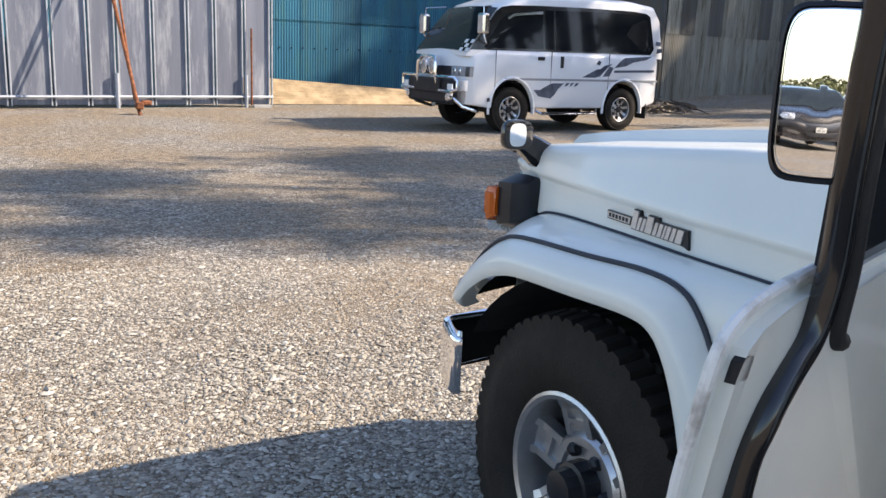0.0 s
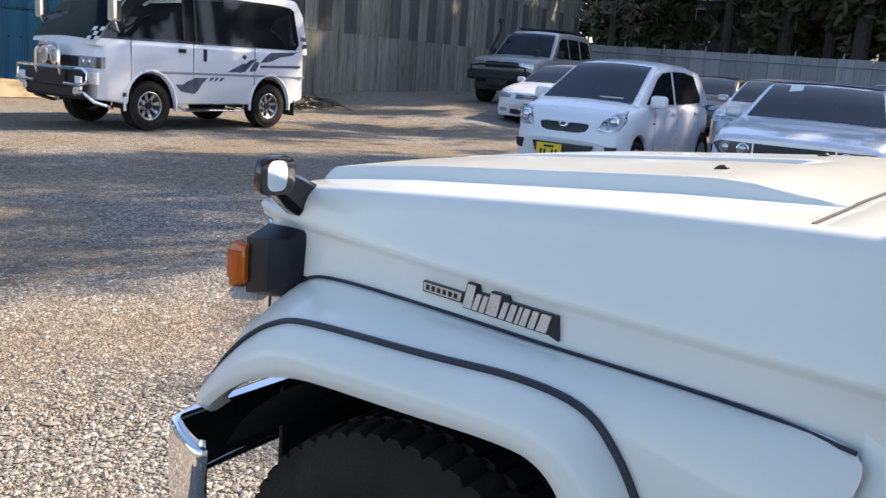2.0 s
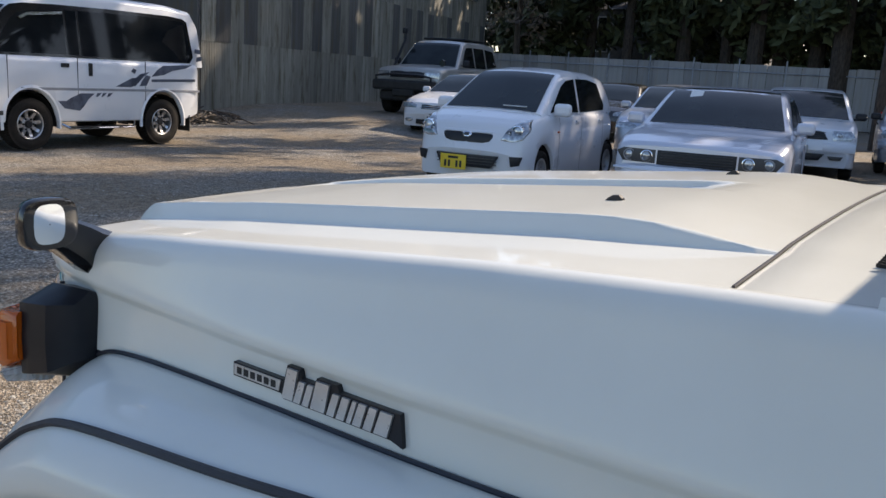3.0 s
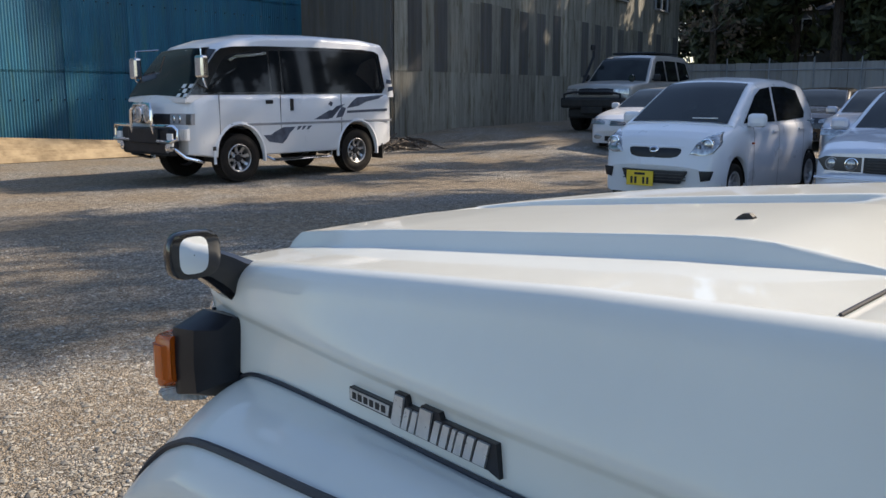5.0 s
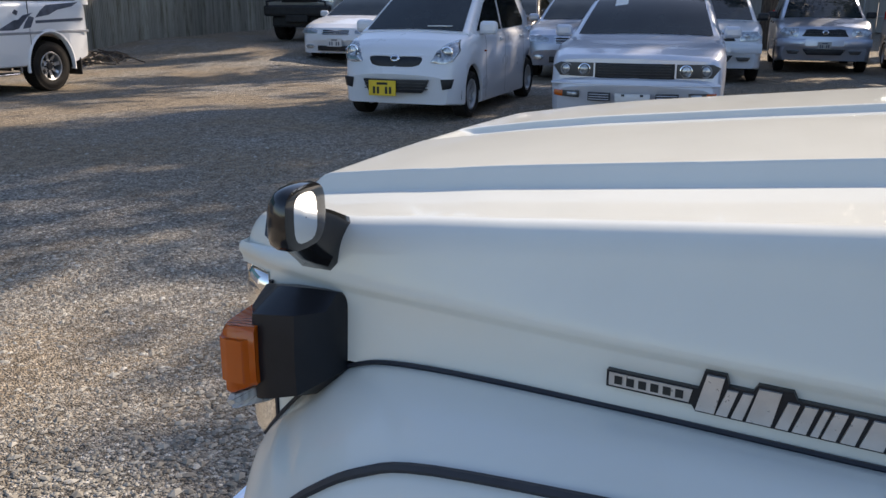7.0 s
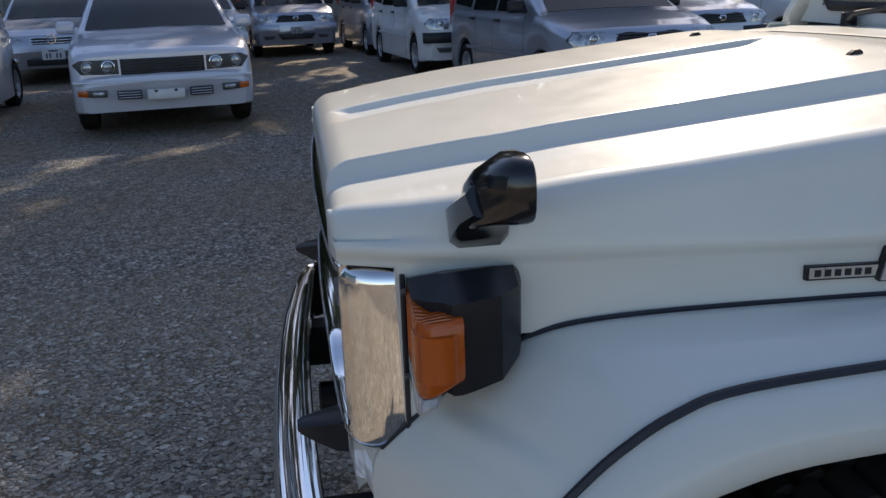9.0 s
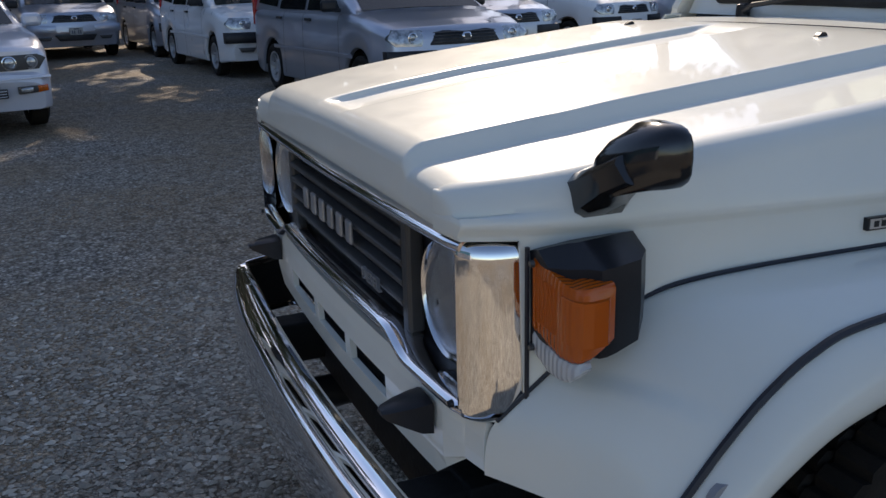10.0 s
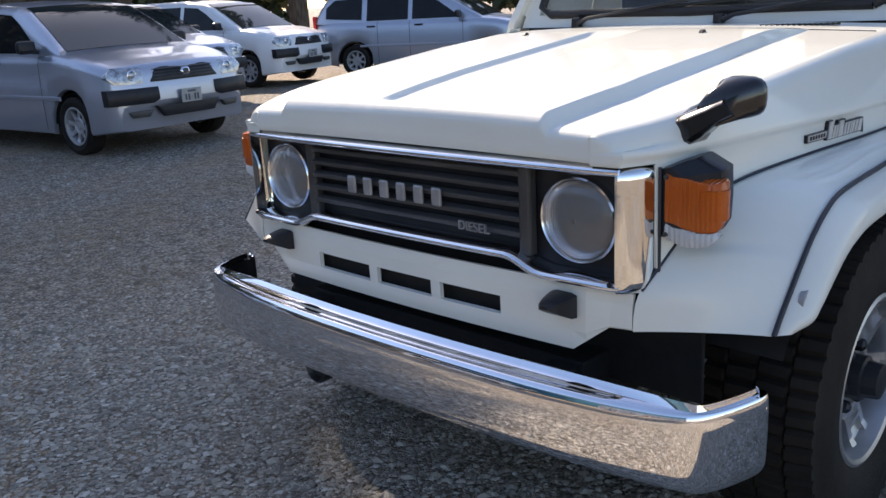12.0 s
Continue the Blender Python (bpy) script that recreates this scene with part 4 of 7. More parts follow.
def indicator(s):
    """Black corner housing with amber and clear lenses."""
    U = lambda a, y, z: (s * a, y, z)
    sec = []
    def ring(y, u_in, u_out, z0, z1, cut):
        return [U(u_in, y, z1), U(u_in + (u_out - u_in) * 0.45, y, z1 + 0.018 * cut), U(u_out, y, z1 - 0.01), U(u_out + 0.004 * cut, y, (z0 + z1) / 2), U(u_out, y, z0 + 0.03 * cut), U(u_in + (u_out - u_in) * 0.4, y, z0), U(u_in, y, z0)]
    rows = [ring(1.908, 0.642, 0.660, 0.888, 0.978, 0.0), ring(1.918, 0.638, 0.688, 0.872, 0.982, 0.4), ring(1.945, 0.634, 0.716, 0.850, 0.982, 0.6), ring(1.980, 0.630, 0.722, 0.842, 0.980, 0.6), ring(1.994, 0.629, 0.7225, 0.839, 0.979, 0.6), ring(2.003, 0.626, 0.7205, 0.838, 0.977, 0.6), ring(2.010, 0.624, 0.704, 0.836, 0.975, 0.6), ring(2.030, 0.621, 0.685, 0.838, 0.972, 0.5), ring(2.042, 0.620, 0.664, 0.838, 0.970, 0.3)]
    h = loft("indicator_housing", rows, BLACK_PLASTIC, truck, "black housing of the corner indicator", closed=True, caps=True, sharp=30)
    PLAN = [(0.631, 2.044), (0.647, 2.043), (0.667, 2.044), (0.700, 2.046), (0.724, 2.044), (0.735, 2.037), (0.7385, 2.026), (0.7375, 2.010), (0.733, 1.992)]
    CEN = Vector((0.655, 2.002, 0))
    def lens_block(name, lows, highs, mat, label, last=9):
        line = [Vector((a, b, 0)) for a, b in PLAN[:last]]
        rr = []
        for i, p in enumerate(line):
            t = i / 8
            za, zb = interp(t, lows), interp(t, highs)
            inn = (p - CEN) * -1
            pt = lambda k, z: U((p + inn * k).x, (p + inn * k).y, z)
            rr.append([pt(0.5, za), pt(0.05, za), pt(0.0, za + 0.006), pt(0.0, zb - 0.006), pt(0.05, zb), pt(0.5, zb)])
        return loft(name, rr, mat, h, label, closed=True, caps=True, sharp=35)
    amber = lens_block("amber_lens", [(0, 0.868), (0.4, 0.856), (0.7, 0.862), (1, 0.880)], [(0, 0.964), (0.3, 0.956), (0.45, 0.950), (0.7, 0.953), (1, 0.955)], AMBER, "ribbed amber plastic lens")
    # raised window of the lens, round its outer corner
    rr = []
    for (a, b) in ((0.704, 2.048), (0.725, 2.047), (0.739, 2.039), (0.743, 2.026), (0.741, 2.006)):
        rr.append([U(a - 0.012, b - 0.012, 0.878), U(a, b, 0.882), U(a, b, 0.938), U(a - 0.012, b - 0.012, 0.942)])
    loft("lens_window", rr, AMBER, amber, "", closed=True, caps=True, sharp=30)
    for i in range(12):
        a = 0.636 + 0.0046 * i
        tube("lens_rib", [U(a, interp(a, PLAN[:5]) + 0.0001, 0.882), U(a, interp(a, PLAN[:5]) + 0.0001, 0.942)], 0.0009, AMBER, amber, seg=5)
    lens_block("clear_lens", [(0, 0.836), (0.25, 0.824), (0.45, 0.828), (0.7, 0.850)], [(0, 0.866), (0.4, 0.854), (0.7, 0.861)], CLEAR_LENS, "clear plastic lens", 7)
    for u, z in ((0.634, 0.957), (0.634, 0.845)):
        lathe("screw", [(2.045, 0.005), (2.0505, 0.004)], GRILLE_GREY, h, at=(s * u, 0.0, z), axis="y", seg=8)
    # sealing line between wing side and chrome
    tube("corner_seal", [U(0.6225, 2.047, 0.975), U(0.6225, 2.047, 0.768)], 0.0035, SEAM, h, seg=6)


def wing_mirror(s):
    """Small black mirror on the wing, its glass turned to the rear."""
    def ring(c, a, b, y, n=20, p=3.2):
        out = []
        for k in range(n):
            t = 2 * math.pi * k / n
            ct, st = math.cos(t), math.sin(t)
            out.append((c[0] + s * a * math.copysign(abs(ct) ** (2 / p), ct), y, c[1] + b * math.copysign(abs(st) ** (2 / p), st)))
        return out
    rows = [ring((s * 0.727, 1.098), 0.041, 0.033, 1.9075), ring((s * 0.727, 1.098), 0.046, 0.037, 1.910), ring((s * 0.727, 1.098), 0.0475, 0.0385, 1.918), ring((s * 0.725, 1.097), 0.046, 0.038, 1.938), ring((s * 0.719, 1.092), 0.038, 0.034, 1.957), ring((s * 0.702, 1.083), 0.036, 0.030, 1.973), ring((s * 0.684, 1.070), 0.028, 0.024, 1.985), ring((s * 0.674, 1.062), 0.012, 0.012, 1.991)]
    aim = Matrix.Translation((s * 0.716, 1.937, 0)) @ Matrix.Rotation(radians(-3 * s), 4, "Z") @ Matrix.Diagonal((0.94, 0.72, 1, 1)) @ Matrix.Translation((-s * 0.722, -1.935, 0))
    rows = [[tuple(aim @ Vector(p)) for p in r] for r in rows]
    head = loft("wing_mirror", rows, GLOSS_BLACK, truck, "small black parking mirror on the wing", closed=True, caps=True, sharp=45)
    loft("mirror_glass", [[tuple(aim @ Vector(p)) for p in ring((s * 0.731, 1.098), a * 0.9, a, y)] for a, y in ((0.029, 1.9072), (0.001, 1.9066))], MIRROR, head, "", closed=True)
    # closed foot, flaring down on to the shoulder of the wing
    quads = [[(0.725, 1.930, 1.070), (0.725, 1.975, 1.066), (0.705, 1.984, 1.094), (0.710, 1.935, 1.110)], [(0.690, 1.926, 1.050), (0.690, 1.985, 1.047), (0.672, 1.990, 1.078), (0.680, 1.925, 1.104)], [(0.664, 1.923, 1.026), (0.660, 1.989, 1.024), (0.642, 1.992, 1.066), (0.654, 1.919, 1.094)], [(0.654, 1.922, 1.010), (0.643, 1.990, 1.010), (0.618, 1.991, 1.058), (0.634, 1.916, 1.084)], [(0.640, 1.922, 1.006), (0.628, 1.990, 1.006), (0.606, 1.989, 1.050), (0.615, 1.917, 1.076)]]
    sec = []
    for q in quads:
        ring_ = []
        for i in range(4):
            a, b = Vector(q[i]), Vector(q[(i + 1) % 4])
            for t in (0.14, 0.5, 0.86):
                p = a + (b - a) * t
                ring_.append((s * p.x, p.y, p.z))
        sec.append(ring_)
    loft("mirror_foot", sec, GLOSS_BLACK, head, "", closed=True, caps=True, sharp=40)


def emblem(s):
    """Side badge: dark plate, a name block and a row of raised bars."""
    # runs along the wing; a is metres from the front end
    def to(a, b, d):
        y = 1.566 - a
        return (s * (interp(y, SIDE) + 0.002 + d), y, 0.953 + b * 0.86)
    plate = [(0, 0), (0.088, 0.0), (0.092, -0.007), (0.262, -0.007), (0.280, -0.013), (0.274, 0.031), (0.184, 0.031), (0.180, 0.040), (0.148, 0.040), (0.144, 0.031), (0.122, 0.031), (0.119, 0.044), (0.098, 0.044), (0.093, 0.021), (0, 0.021)]
    em = prism("side_badge", plate, -0.01, 0.005, BLACK_PLASTIC, truck, "black and silver name badge", to=to)
    prism("badge_field", [(0.003, 0.003), (0.085, 0.003), (0.088, 0.019), (0.003, 0.019)], 0.005, 0.0065, BADGE_SILVER, em, to=to)
    for i in range(6):
        a = 0.009 + i * 0.0125
        prism("badge_block", [(a, 0.006), (a + 0.008, 0.006), (a + 0.008, 0.016), (a, 0.016)], 0.0065, 0.0072, INK, em, to=to)
    bars = [(0.092, 0.022, 0.041), (0.112, 0.013, 0.028), (0.1265, 0.0125, 0.028), (0.1405, 0.027, 0.037), (0.167, 0.0135, 0.028), (0.182, 0.0145, 0.028), (0.198, 0.008, 0.028), (0.2075, 0.0145, 0.028), (0.2235, 0.0145, 0.028), (0.2395, 0.023, 0.028)]
    for a, w, hgt in bars:
        k = 0.009
        prism("badge_bar", [(a, -0.004), (a + w * 0.84, -0.004), (a + w * 0.76 + k, hgt), (a + k, hgt)], 0.005, 0.008, BADGE_SILVER, em, to=to)


for s in (-1, 1):
    bodyside(s)
    wing(s)
    indicator(s)
    emblem(s)
wing_mirror(-1)
bezel()
apron()
bumper()
for s in (-1, 1):
    spokes_wheel("front_wheel", truck, (s * 0.73, 1.455, 0.385), s, 0.385, 0.245, 0.205, ALLOY, 6, True, BLACK_PLASTIC, 0.07)
    spokes_wheel("rear_wheel", truck, (s * 0.73, -1.275, 0.385), s, 0.385, 0.245, 0.205, ALLOY, 6, True, BLACK_PLASTIC, 0.03)
tube("front_axle", [(-0.62, 1.455, 0.385), (0.62, 1.455, 0.385)], 0.05, UNDER, truck)
tube("rear_axle", [(-0.62, -1.275, 0.385), (0.62, -1.275, 0.385)], 0.05, UNDER, truck)
box("chassis", (0.9, 4.0, 0.14), (0, 0.05, 0.46), UNDER, truck)
# washer nozzles
for s in (-1, 1):
    prism("washer_nozzle", [(-0.013, 0), (0.013, 0), (0.009, 0.004), (0.003, 0.008), (-0.006, 0.009), (-0.011, 0.005)], -0.005, 0.005, BLACK_PLASTIC, truck, to=lambda a, b, d: (s * 0.295 + d, 1.25 + a, hood_z(0.295, 1.25) + b - 0.001))


def cabin():
    # cowl in front of the windscreen
    rows = []
    for y in (0.9835, 0.980, 0.93, 0.88, 0.84, 0.79):
        e = interp(y, EDGE) - 0.0235
        rows.append([(u, y, hood_z(u, y) - (0.002 if y > 0.982 else 0)) for u in [-e] + [-0.6 + 0.1 * i for i in range(13)] + [e]])
    loft("cowl", rows, WHITE, truck, "", thick=0.01)
    tube("bonnet_gap", [(u, 0.9842, hood_z(u, 0.9842) + 0.0006) for u in [-0.645 + 0.043 * i for i in range(31)]], 0.0019, SEAM, truck, seg=6)
    for i in range(14):
        box("vent_slot", (0.006, 0.05, 0.004), (-0.50 + 0.016 * i, 0.86, hood_z(0.4, 0.86) + 0.001), UNDER, truck)
    # windscreen: nearly upright
    def ws(u, t):
        return (u * (1 - 0.10 * t), 0.775 - 0.22 * t - 0.03 * (u / 0.66) ** 2, 1.195 + 0.54 * t)
    frame_out = [(-0.67, -0.02), (0.67, -0.02), (0.67, 1.1), (-0.67, 1.1)]
    def band(name, a0, a1, b0, b1, mat, dy, dz=0.0):
        rr = []
        for i in range(13):
            u = a0 + (a1 - a0) * i / 12
            p, q = ws(u, b0), ws(u, b1)
            rr.append([(p[0], p[1] + dy, p[2]), (q[0], q[1] + dy, q[2]), (q[0], q[1] + dy - 0.05, q[2]), (p[0], p[1] + dy - 0.05, p[2])])
        return loft(name, rr, mat, truck, "", closed=True, caps=True, sharp=30)
    band("screen_frame", -0.69, 0.69, -0.03, 0.05, WHITE, 0.0)
    band("screen_frame", -0.69, 0.69, 0.96, 1.06, WHITE, 0.0)
    for s in (-1, 1):
        band("screen_pillar", s * 0.62, s * 0.70, 0.05, 0.96, WHITE, 0.0)
    glass = loft("windscreen", [[ws(-0.62 + 1.24 * i / 12, t) for i in range(13)] for t in (0.05, 0.35, 0.65, 0.96)], CLEAR_GLASS, truck, "clear windscreen in a black rubber gasket")
    glass.visible_shadow = False
    line = [ws(u, t) for u, t in ((-0.56, 0.055), (0, 0.05), (0.56, 0.055), (0.612, 0.10), (0.615, 0.5), (0.61, 0.9), (0.56, 0.955), (0, 0.96), (-0.56, 0.955), (-0.61, 0.9), (-0.615, 0.5), (-0.612, 0.10), (-0.56, 0.055))]
    tube("screen_gasket", [(p[0], p[1] + 0.005, p[2]) for p in line], 0.016, RUBBER, truck)
    # wipers
    for u in (-0.12, 0.42):
        a = ws(u, -0.01)
        b = ws(u - 0.42, 0.12)
        tube("wiper_arm", [(a[0], a[1] + 0.02, a[2]), (a[0] - 0.06, a[1] + 0.045, a[2] + 0.02), (b[0], b[1] + 0.025, b[2])], [0.012, 0.007, 0.005], BLACK_PLASTIC, truck)
        tube("wiper_blade", [(b[0] - 0.2, b[1] + 0.018, b[2] + 0.0), (b[0] + 0.22, b[1] + 0.018, b[2] - 0.03)], 0.006, BLACK_PLASTIC, truck)
        lathe("wiper_pivot", [(a[2] - 0.02, 0.02), (a[2] + 0.02, 0.018), (a[2] + 0.025, 0.01)], BLACK_PLASTIC, truck, at=(a[0], a[1] + 0.02, 0), axis="z", seg=14)
    # scuttle side between bonnet and door
    for s in (-1, 1):
        rows = []
        for y in (0.86, 0.83, 0.80):
            rows.append([(s * u, y, z) for u, z in ((0.66, 1.178), (0.69, 1.15), (0.735, 1.0), (0.745, 0.92), (0.775, 0.85), (0.79, 0.70), (0.79, 0.45))])
        loft("door_pillar", rows, WHITE, truck, "", thick=0.004 * -s)
    # roof
    rows = []
    for y, dz in ((0.535, -0.05), (0.49, -0.02), (0.3, 0.015), (-0.6, 0.055), (-1.5, 0.045), (-1.9, 0.02), (-1.96, -0.03)):
        rows.append([(u, y, 1.80 + dz + 0.03 * (1 - (u / 0.66) ** 2) - (0.05 if abs(u) > 0.64 else 0)) for u in (-0.67, -0.64, -0.55, -0.3, 0, 0.3, 0.55, 0.64, 0.67)])
    loft("roof", rows, WHITE, truck, "", thick=0.02)
    for s in (-1, 1):
        # side: closed doors behind and body below the windows
        def side_u(z):
            return 0.79 - 0.05 * max(0, (z - 0.95) / 0.25) - 0.10 * max(0, (z - 1.2) / 0.6) if z > 0.95 else 0.79
        def panel(name, y0, y1, z0, z1, mat, off=0.0, th=0.03, label=""):
            rr = []
            for i in range(7):
                z = z0 + (z1 - z0) * i / 6
                u = side_u(z) + off
                yf = min(y1, 0.775 - 0.40 * max(0, z - 1.2)) if y1 > 0.5 else y1
                rr.append([(s * u, min(y0, yf - 0.01) if y0 < 0.5 else yf - 0.06, z), (s * u, yf, z), (s * (u - th), yf, z), (s * (u - th), min(y0, yf - 0.01) if y0 < 0.5 else yf - 0.06, z)])
            return loft(name, rr, mat, truck, label, closed=True, caps=True, sharp=30)
        for nm, y1, y0, wy0 in (("front_door", 0.79, -0.18, None), ("rear_door", -0.19, -0.95, None), ("rear_quarter", -0.96, -1.95, None)):
            if nm == "front_door" and s < 0:
                continue
            if nm == "rear_quarter":
                panel(nm, -1.95, -0.96, 0.86, 1.18, WHITE)
                panel(nm, -1.95, -1.72, 0.45, 0.86, WHITE)
            else:
                panel(nm, y0, y1, 0.42, 1.18, WHITE)
            d = panel("window_frame", y0 if nm != "rear_quarter" else -1.95, y1, 1.18, 1.235, WHITE, -0.002)
            panel("window_frame", y0, y0 + 0.05, 1.235, 1.70, WHITE, -0.002)
            panel("window_frame", y1 - 0.06, y1, 1.235, 1.70, WHITE, -0.002)
            panel("window_frame", y0, y1, 1.70, 1.78, WHITE, -0.002)
            panel("window_glass", y0 + 0.05, y1 - 0.06, 1.235, 1.70, CLEAR_GLASS, -0.012, 0.006).visible_shadow = False
        rows = []
        for i in range(15):
            t = math.pi * i / 14
            a, b = 0.43 * math.cos(t), 0.43 * math.sin(t)
            rows.append([(s * 0.79, -1.275 + a, 0.43 + b), (s * 0.86, -1.275 + a, 0.43 + b), (s * 0.86, -1.275 + a * 1.12, 0.43 + b * 1.12), (s * 0.79, -1.275 + a * 1.12, 0.43 + b * 1.12)])
        loft("rear_flare", rows, WHITE, truck, "", closed=True, caps=True)
    box("tailgate", (1.5, 0.05, 0.75), (0, -1.95, 0.83), WHITE, truck, bevel=0.02)
    box("rear_window", (1.25, 0.008, 0.5), (0, -1.95, 1.46), CLEAR_GLASS, truck).visible_shadow = False
    box("rear_bumper", (1.55, 0.14, 0.14), (0, -2.02, 0.5), CHROME, truck, bevel=0.02)
    box("cabin_floor", (1.45, 2.7, 0.04), (0, -0.58, 0.53), SEAT_DARK, truck)
    for u in (-0.37, 0.37):
        box("seat", (0.5, 0.5, 0.22), (u, 0.0, 0.78), SEAT_DARK, truck, bevel=0.05)
        box("seat_back", (0.5, 0.14, 0.62), (u, -0.26, 1.12), SEAT_DARK, truck, bevel=0.05, turn=Matrix.Rotation(radians(-10), 4, "X"))
    box("dashboard", (1.35, 0.28, 0.3), (0, 0.62, 1.05), SEAT_DARK, truck, bevel=0.04)
    box("rear_bench", (1.2, 0.5, 0.5), (0, -0.85, 0.8), SEAT_DARK, truck, bevel=0.05)


cabin()


DOOR_SWING = -67


def open_door():
    """The near front door, standing wide open on its front hinges."""
    d = new("front_door")
    d.parent = truck
    d.matrix_basis = WIDTH.inverted() @ pose(-0.785, 0.79, 0, 0, 0, DOOR_SWING)
    tagged(d, "white front door standing open")
    def lean(z):
        return interp(z, [(0.4, 0.0), (0.95, 0.0), (1.13, 0.03), (1.75, 0.09)])
    def slab(name, outline, u0, u1, mat, label=""):
        """A plate in the door's own shape: outline (y, z), thickness from u0 to u1."""
        return prism(name, outline, u0, u1, mat, d, label, to=lambda a, b, k: (k + lean(b), a, b))
    back = [(-0.762, 0.42), (-0.770, 0.62), (-0.775, 0.80), (-0.777, 0.98), (-0.782, 1.06), (-0.781, 1.10), (-0.773, 1.120), (-0.752, 1.131), (-0.70, 1.138), (-0.60, 1.140)]
    fore = [(-0.01, 1.136), (-0.01, 0.95), (-0.01, 0.7), (-0.01, 0.42)]
    slab("door_skin", back + fore, 0.0, 0.008, WHITE)
    inner = [(a + 0.016 if a < -0.1 else a - 0.02, b - 0.010 if b > 0.5 else b + 0.02) for a, b in back + fore]
    slab("door_inner", inner, 0.006, 0.020, WHITE, "worn white inner shell of the door")
    # dirty folded hem round the edge
    tube("door_hem", smooth_line([(0.006 + lean(b), a, b) for a, b in back], 40), 0.005, WORN_WHITE, d, seg=8)
    # inner panel inside the seal, standing proud
    slab("door_panel", [(-0.69, 0.46), (-0.695, 0.9), (-0.69, 1.02), (-0.655, 1.062), (-0.62, 1.085), (-0.61, 1.12), (-0.03, 1.12), (-0.03, 0.46)], 0.018, 0.034, WHITE)
    # window frame with black channel
    slab("window_frame", [(-0.595, 1.10), (-0.625, 1.22), (-0.65, 1.33), (-0.665, 1.45), (-0.66, 1.70), (-0.64, 1.74), (-0.01, 1.74), (-0.01, 1.70), (-0.63, 1.70), (-0.645, 1.45), (-0.63, 1.33), (-0.605, 1.22), (-0.575, 1.10)], 0.008, 0.026, RUBBER)
    slab("window_frame", [(-0.05, 1.13), (-0.05, 1.71), (-0.01, 1.71), (-0.01, 1.13)], 0.004, 0.028, WHITE)
    slab("window_glass", [(-0.60, 1.13), (-0.64, 1.33), (-0.65, 1.45), (-0.62, 1.70), (-0.05, 1.70), (-0.05, 1.13)], 0.012, 0.016, DARK_GLASS)
    line = [(-0.690, 1.72), (-0.700, 1.45), (-0.684, 1.325), (-0.676, 1.285), (-0.660, 1.221), (-0.642, 1.154), (-0.646, 1.099), (-0.676, 1.072), (-0.702, 1.04), (-0.711, 0.98), (-0.715, 0.8), (-0.715, 0.48)]
    tube("door_seal", smooth_line([(0.030 + lean(b), a, b) for a, b in line], 60), 0.0115, GLOSS_BLACK, d, seg=12)
    line = [(-0.672, 1.72), (-0.68, 1.45), (-0.665, 1.325), (-0.640, 1.221), (-0.618, 1.15), (-0.60, 1.09), (-0.57, 1.075)]
    tube("door_seal", smooth_line([(0.036 + lean(b), a, b) for a, b in line], 40), 0.009, RUBBER, d, seg=10)
    prism("latch", [(-0.766, 1.086), (-0.764, 1.102), (-0.757, 1.106), (-0.742, 1.102), (-0.738, 1.095), (-0.740, 1.084)], 0.012, 0.020, BLACK_PLASTIC, d, to=lambda a, b, k: (k + lean(b), a, b))
    box("hinge", (0.03, 0.05, 0.08), (0.0, 0.0, 0.70), WHITE, d, bevel=0.008)
    box("hinge", (0.03, 0.05, 0.08), (0.0, 0.0, 1.02), WHITE, d, bevel=0.008)


open_door()


def door_mirror():
    """Tall chrome-backed mirror on an arm at the front of the door."""
    c = Vector((-1.378, 0.498, 1.283))
    m = Matrix.Translation(c) @ Matrix.Rotation(radians(-58), 4, "Z") @ Matrix.Rotation(radians(-1), 4, "X") @ Matrix.Diagonal((0.46, 0.6, 0.61, 1.0))
    def ring(a, b, y, p=5, n=32):
        out = []
        for k in range(n):
            t = 2 * math.pi * k / n
            ct, st = math.cos(t), math.sin(t)
            out.append(m @ Vector((a * math.copysign(abs(ct) ** (2 / p), ct), y, b * math.copysign(abs(st) ** (2 / p), st))))
        return out
    sh = loft("door_mirror", [ring(0.068, 0.10, -0.004), ring(0.076, 0.108, 0.0), ring(0.078, 0.110, 0.012), ring(0.074, 0.106, 0.03), ring(0.05, 0.08, 0.045), ring(0.01, 0.03, 0.05)], CHROME, truck, "tall chrome door mirror", closed=True, caps=True, sharp=40)
    sh.matrix_basis = WIDTH.inverted()
    loft("mirror_rim", [ring(0.070, 0.102, -0.008), ring(0.076, 0.108, -0.002), ring(0.064, 0.096, -0.004), ring(0.064, 0.096, -0.009)], BLACK_PLASTIC, sh, "", closed=True)
    loft("mirror_glass", [ring(0.066, 0.098, -0.0052), ring(0.001, 0.001, -0.005)], MIRROR, sh, "", closed=True)
    for z in (1.26, 1.32):
        tube("mirror_arm", [(-1.372, 0.505, z), (-1.36, 0.515, z), (-1.345, 0.525, z)], 0.006, BLACK_PLASTIC, sh)


door_mirror()

# ---- parked cars ----


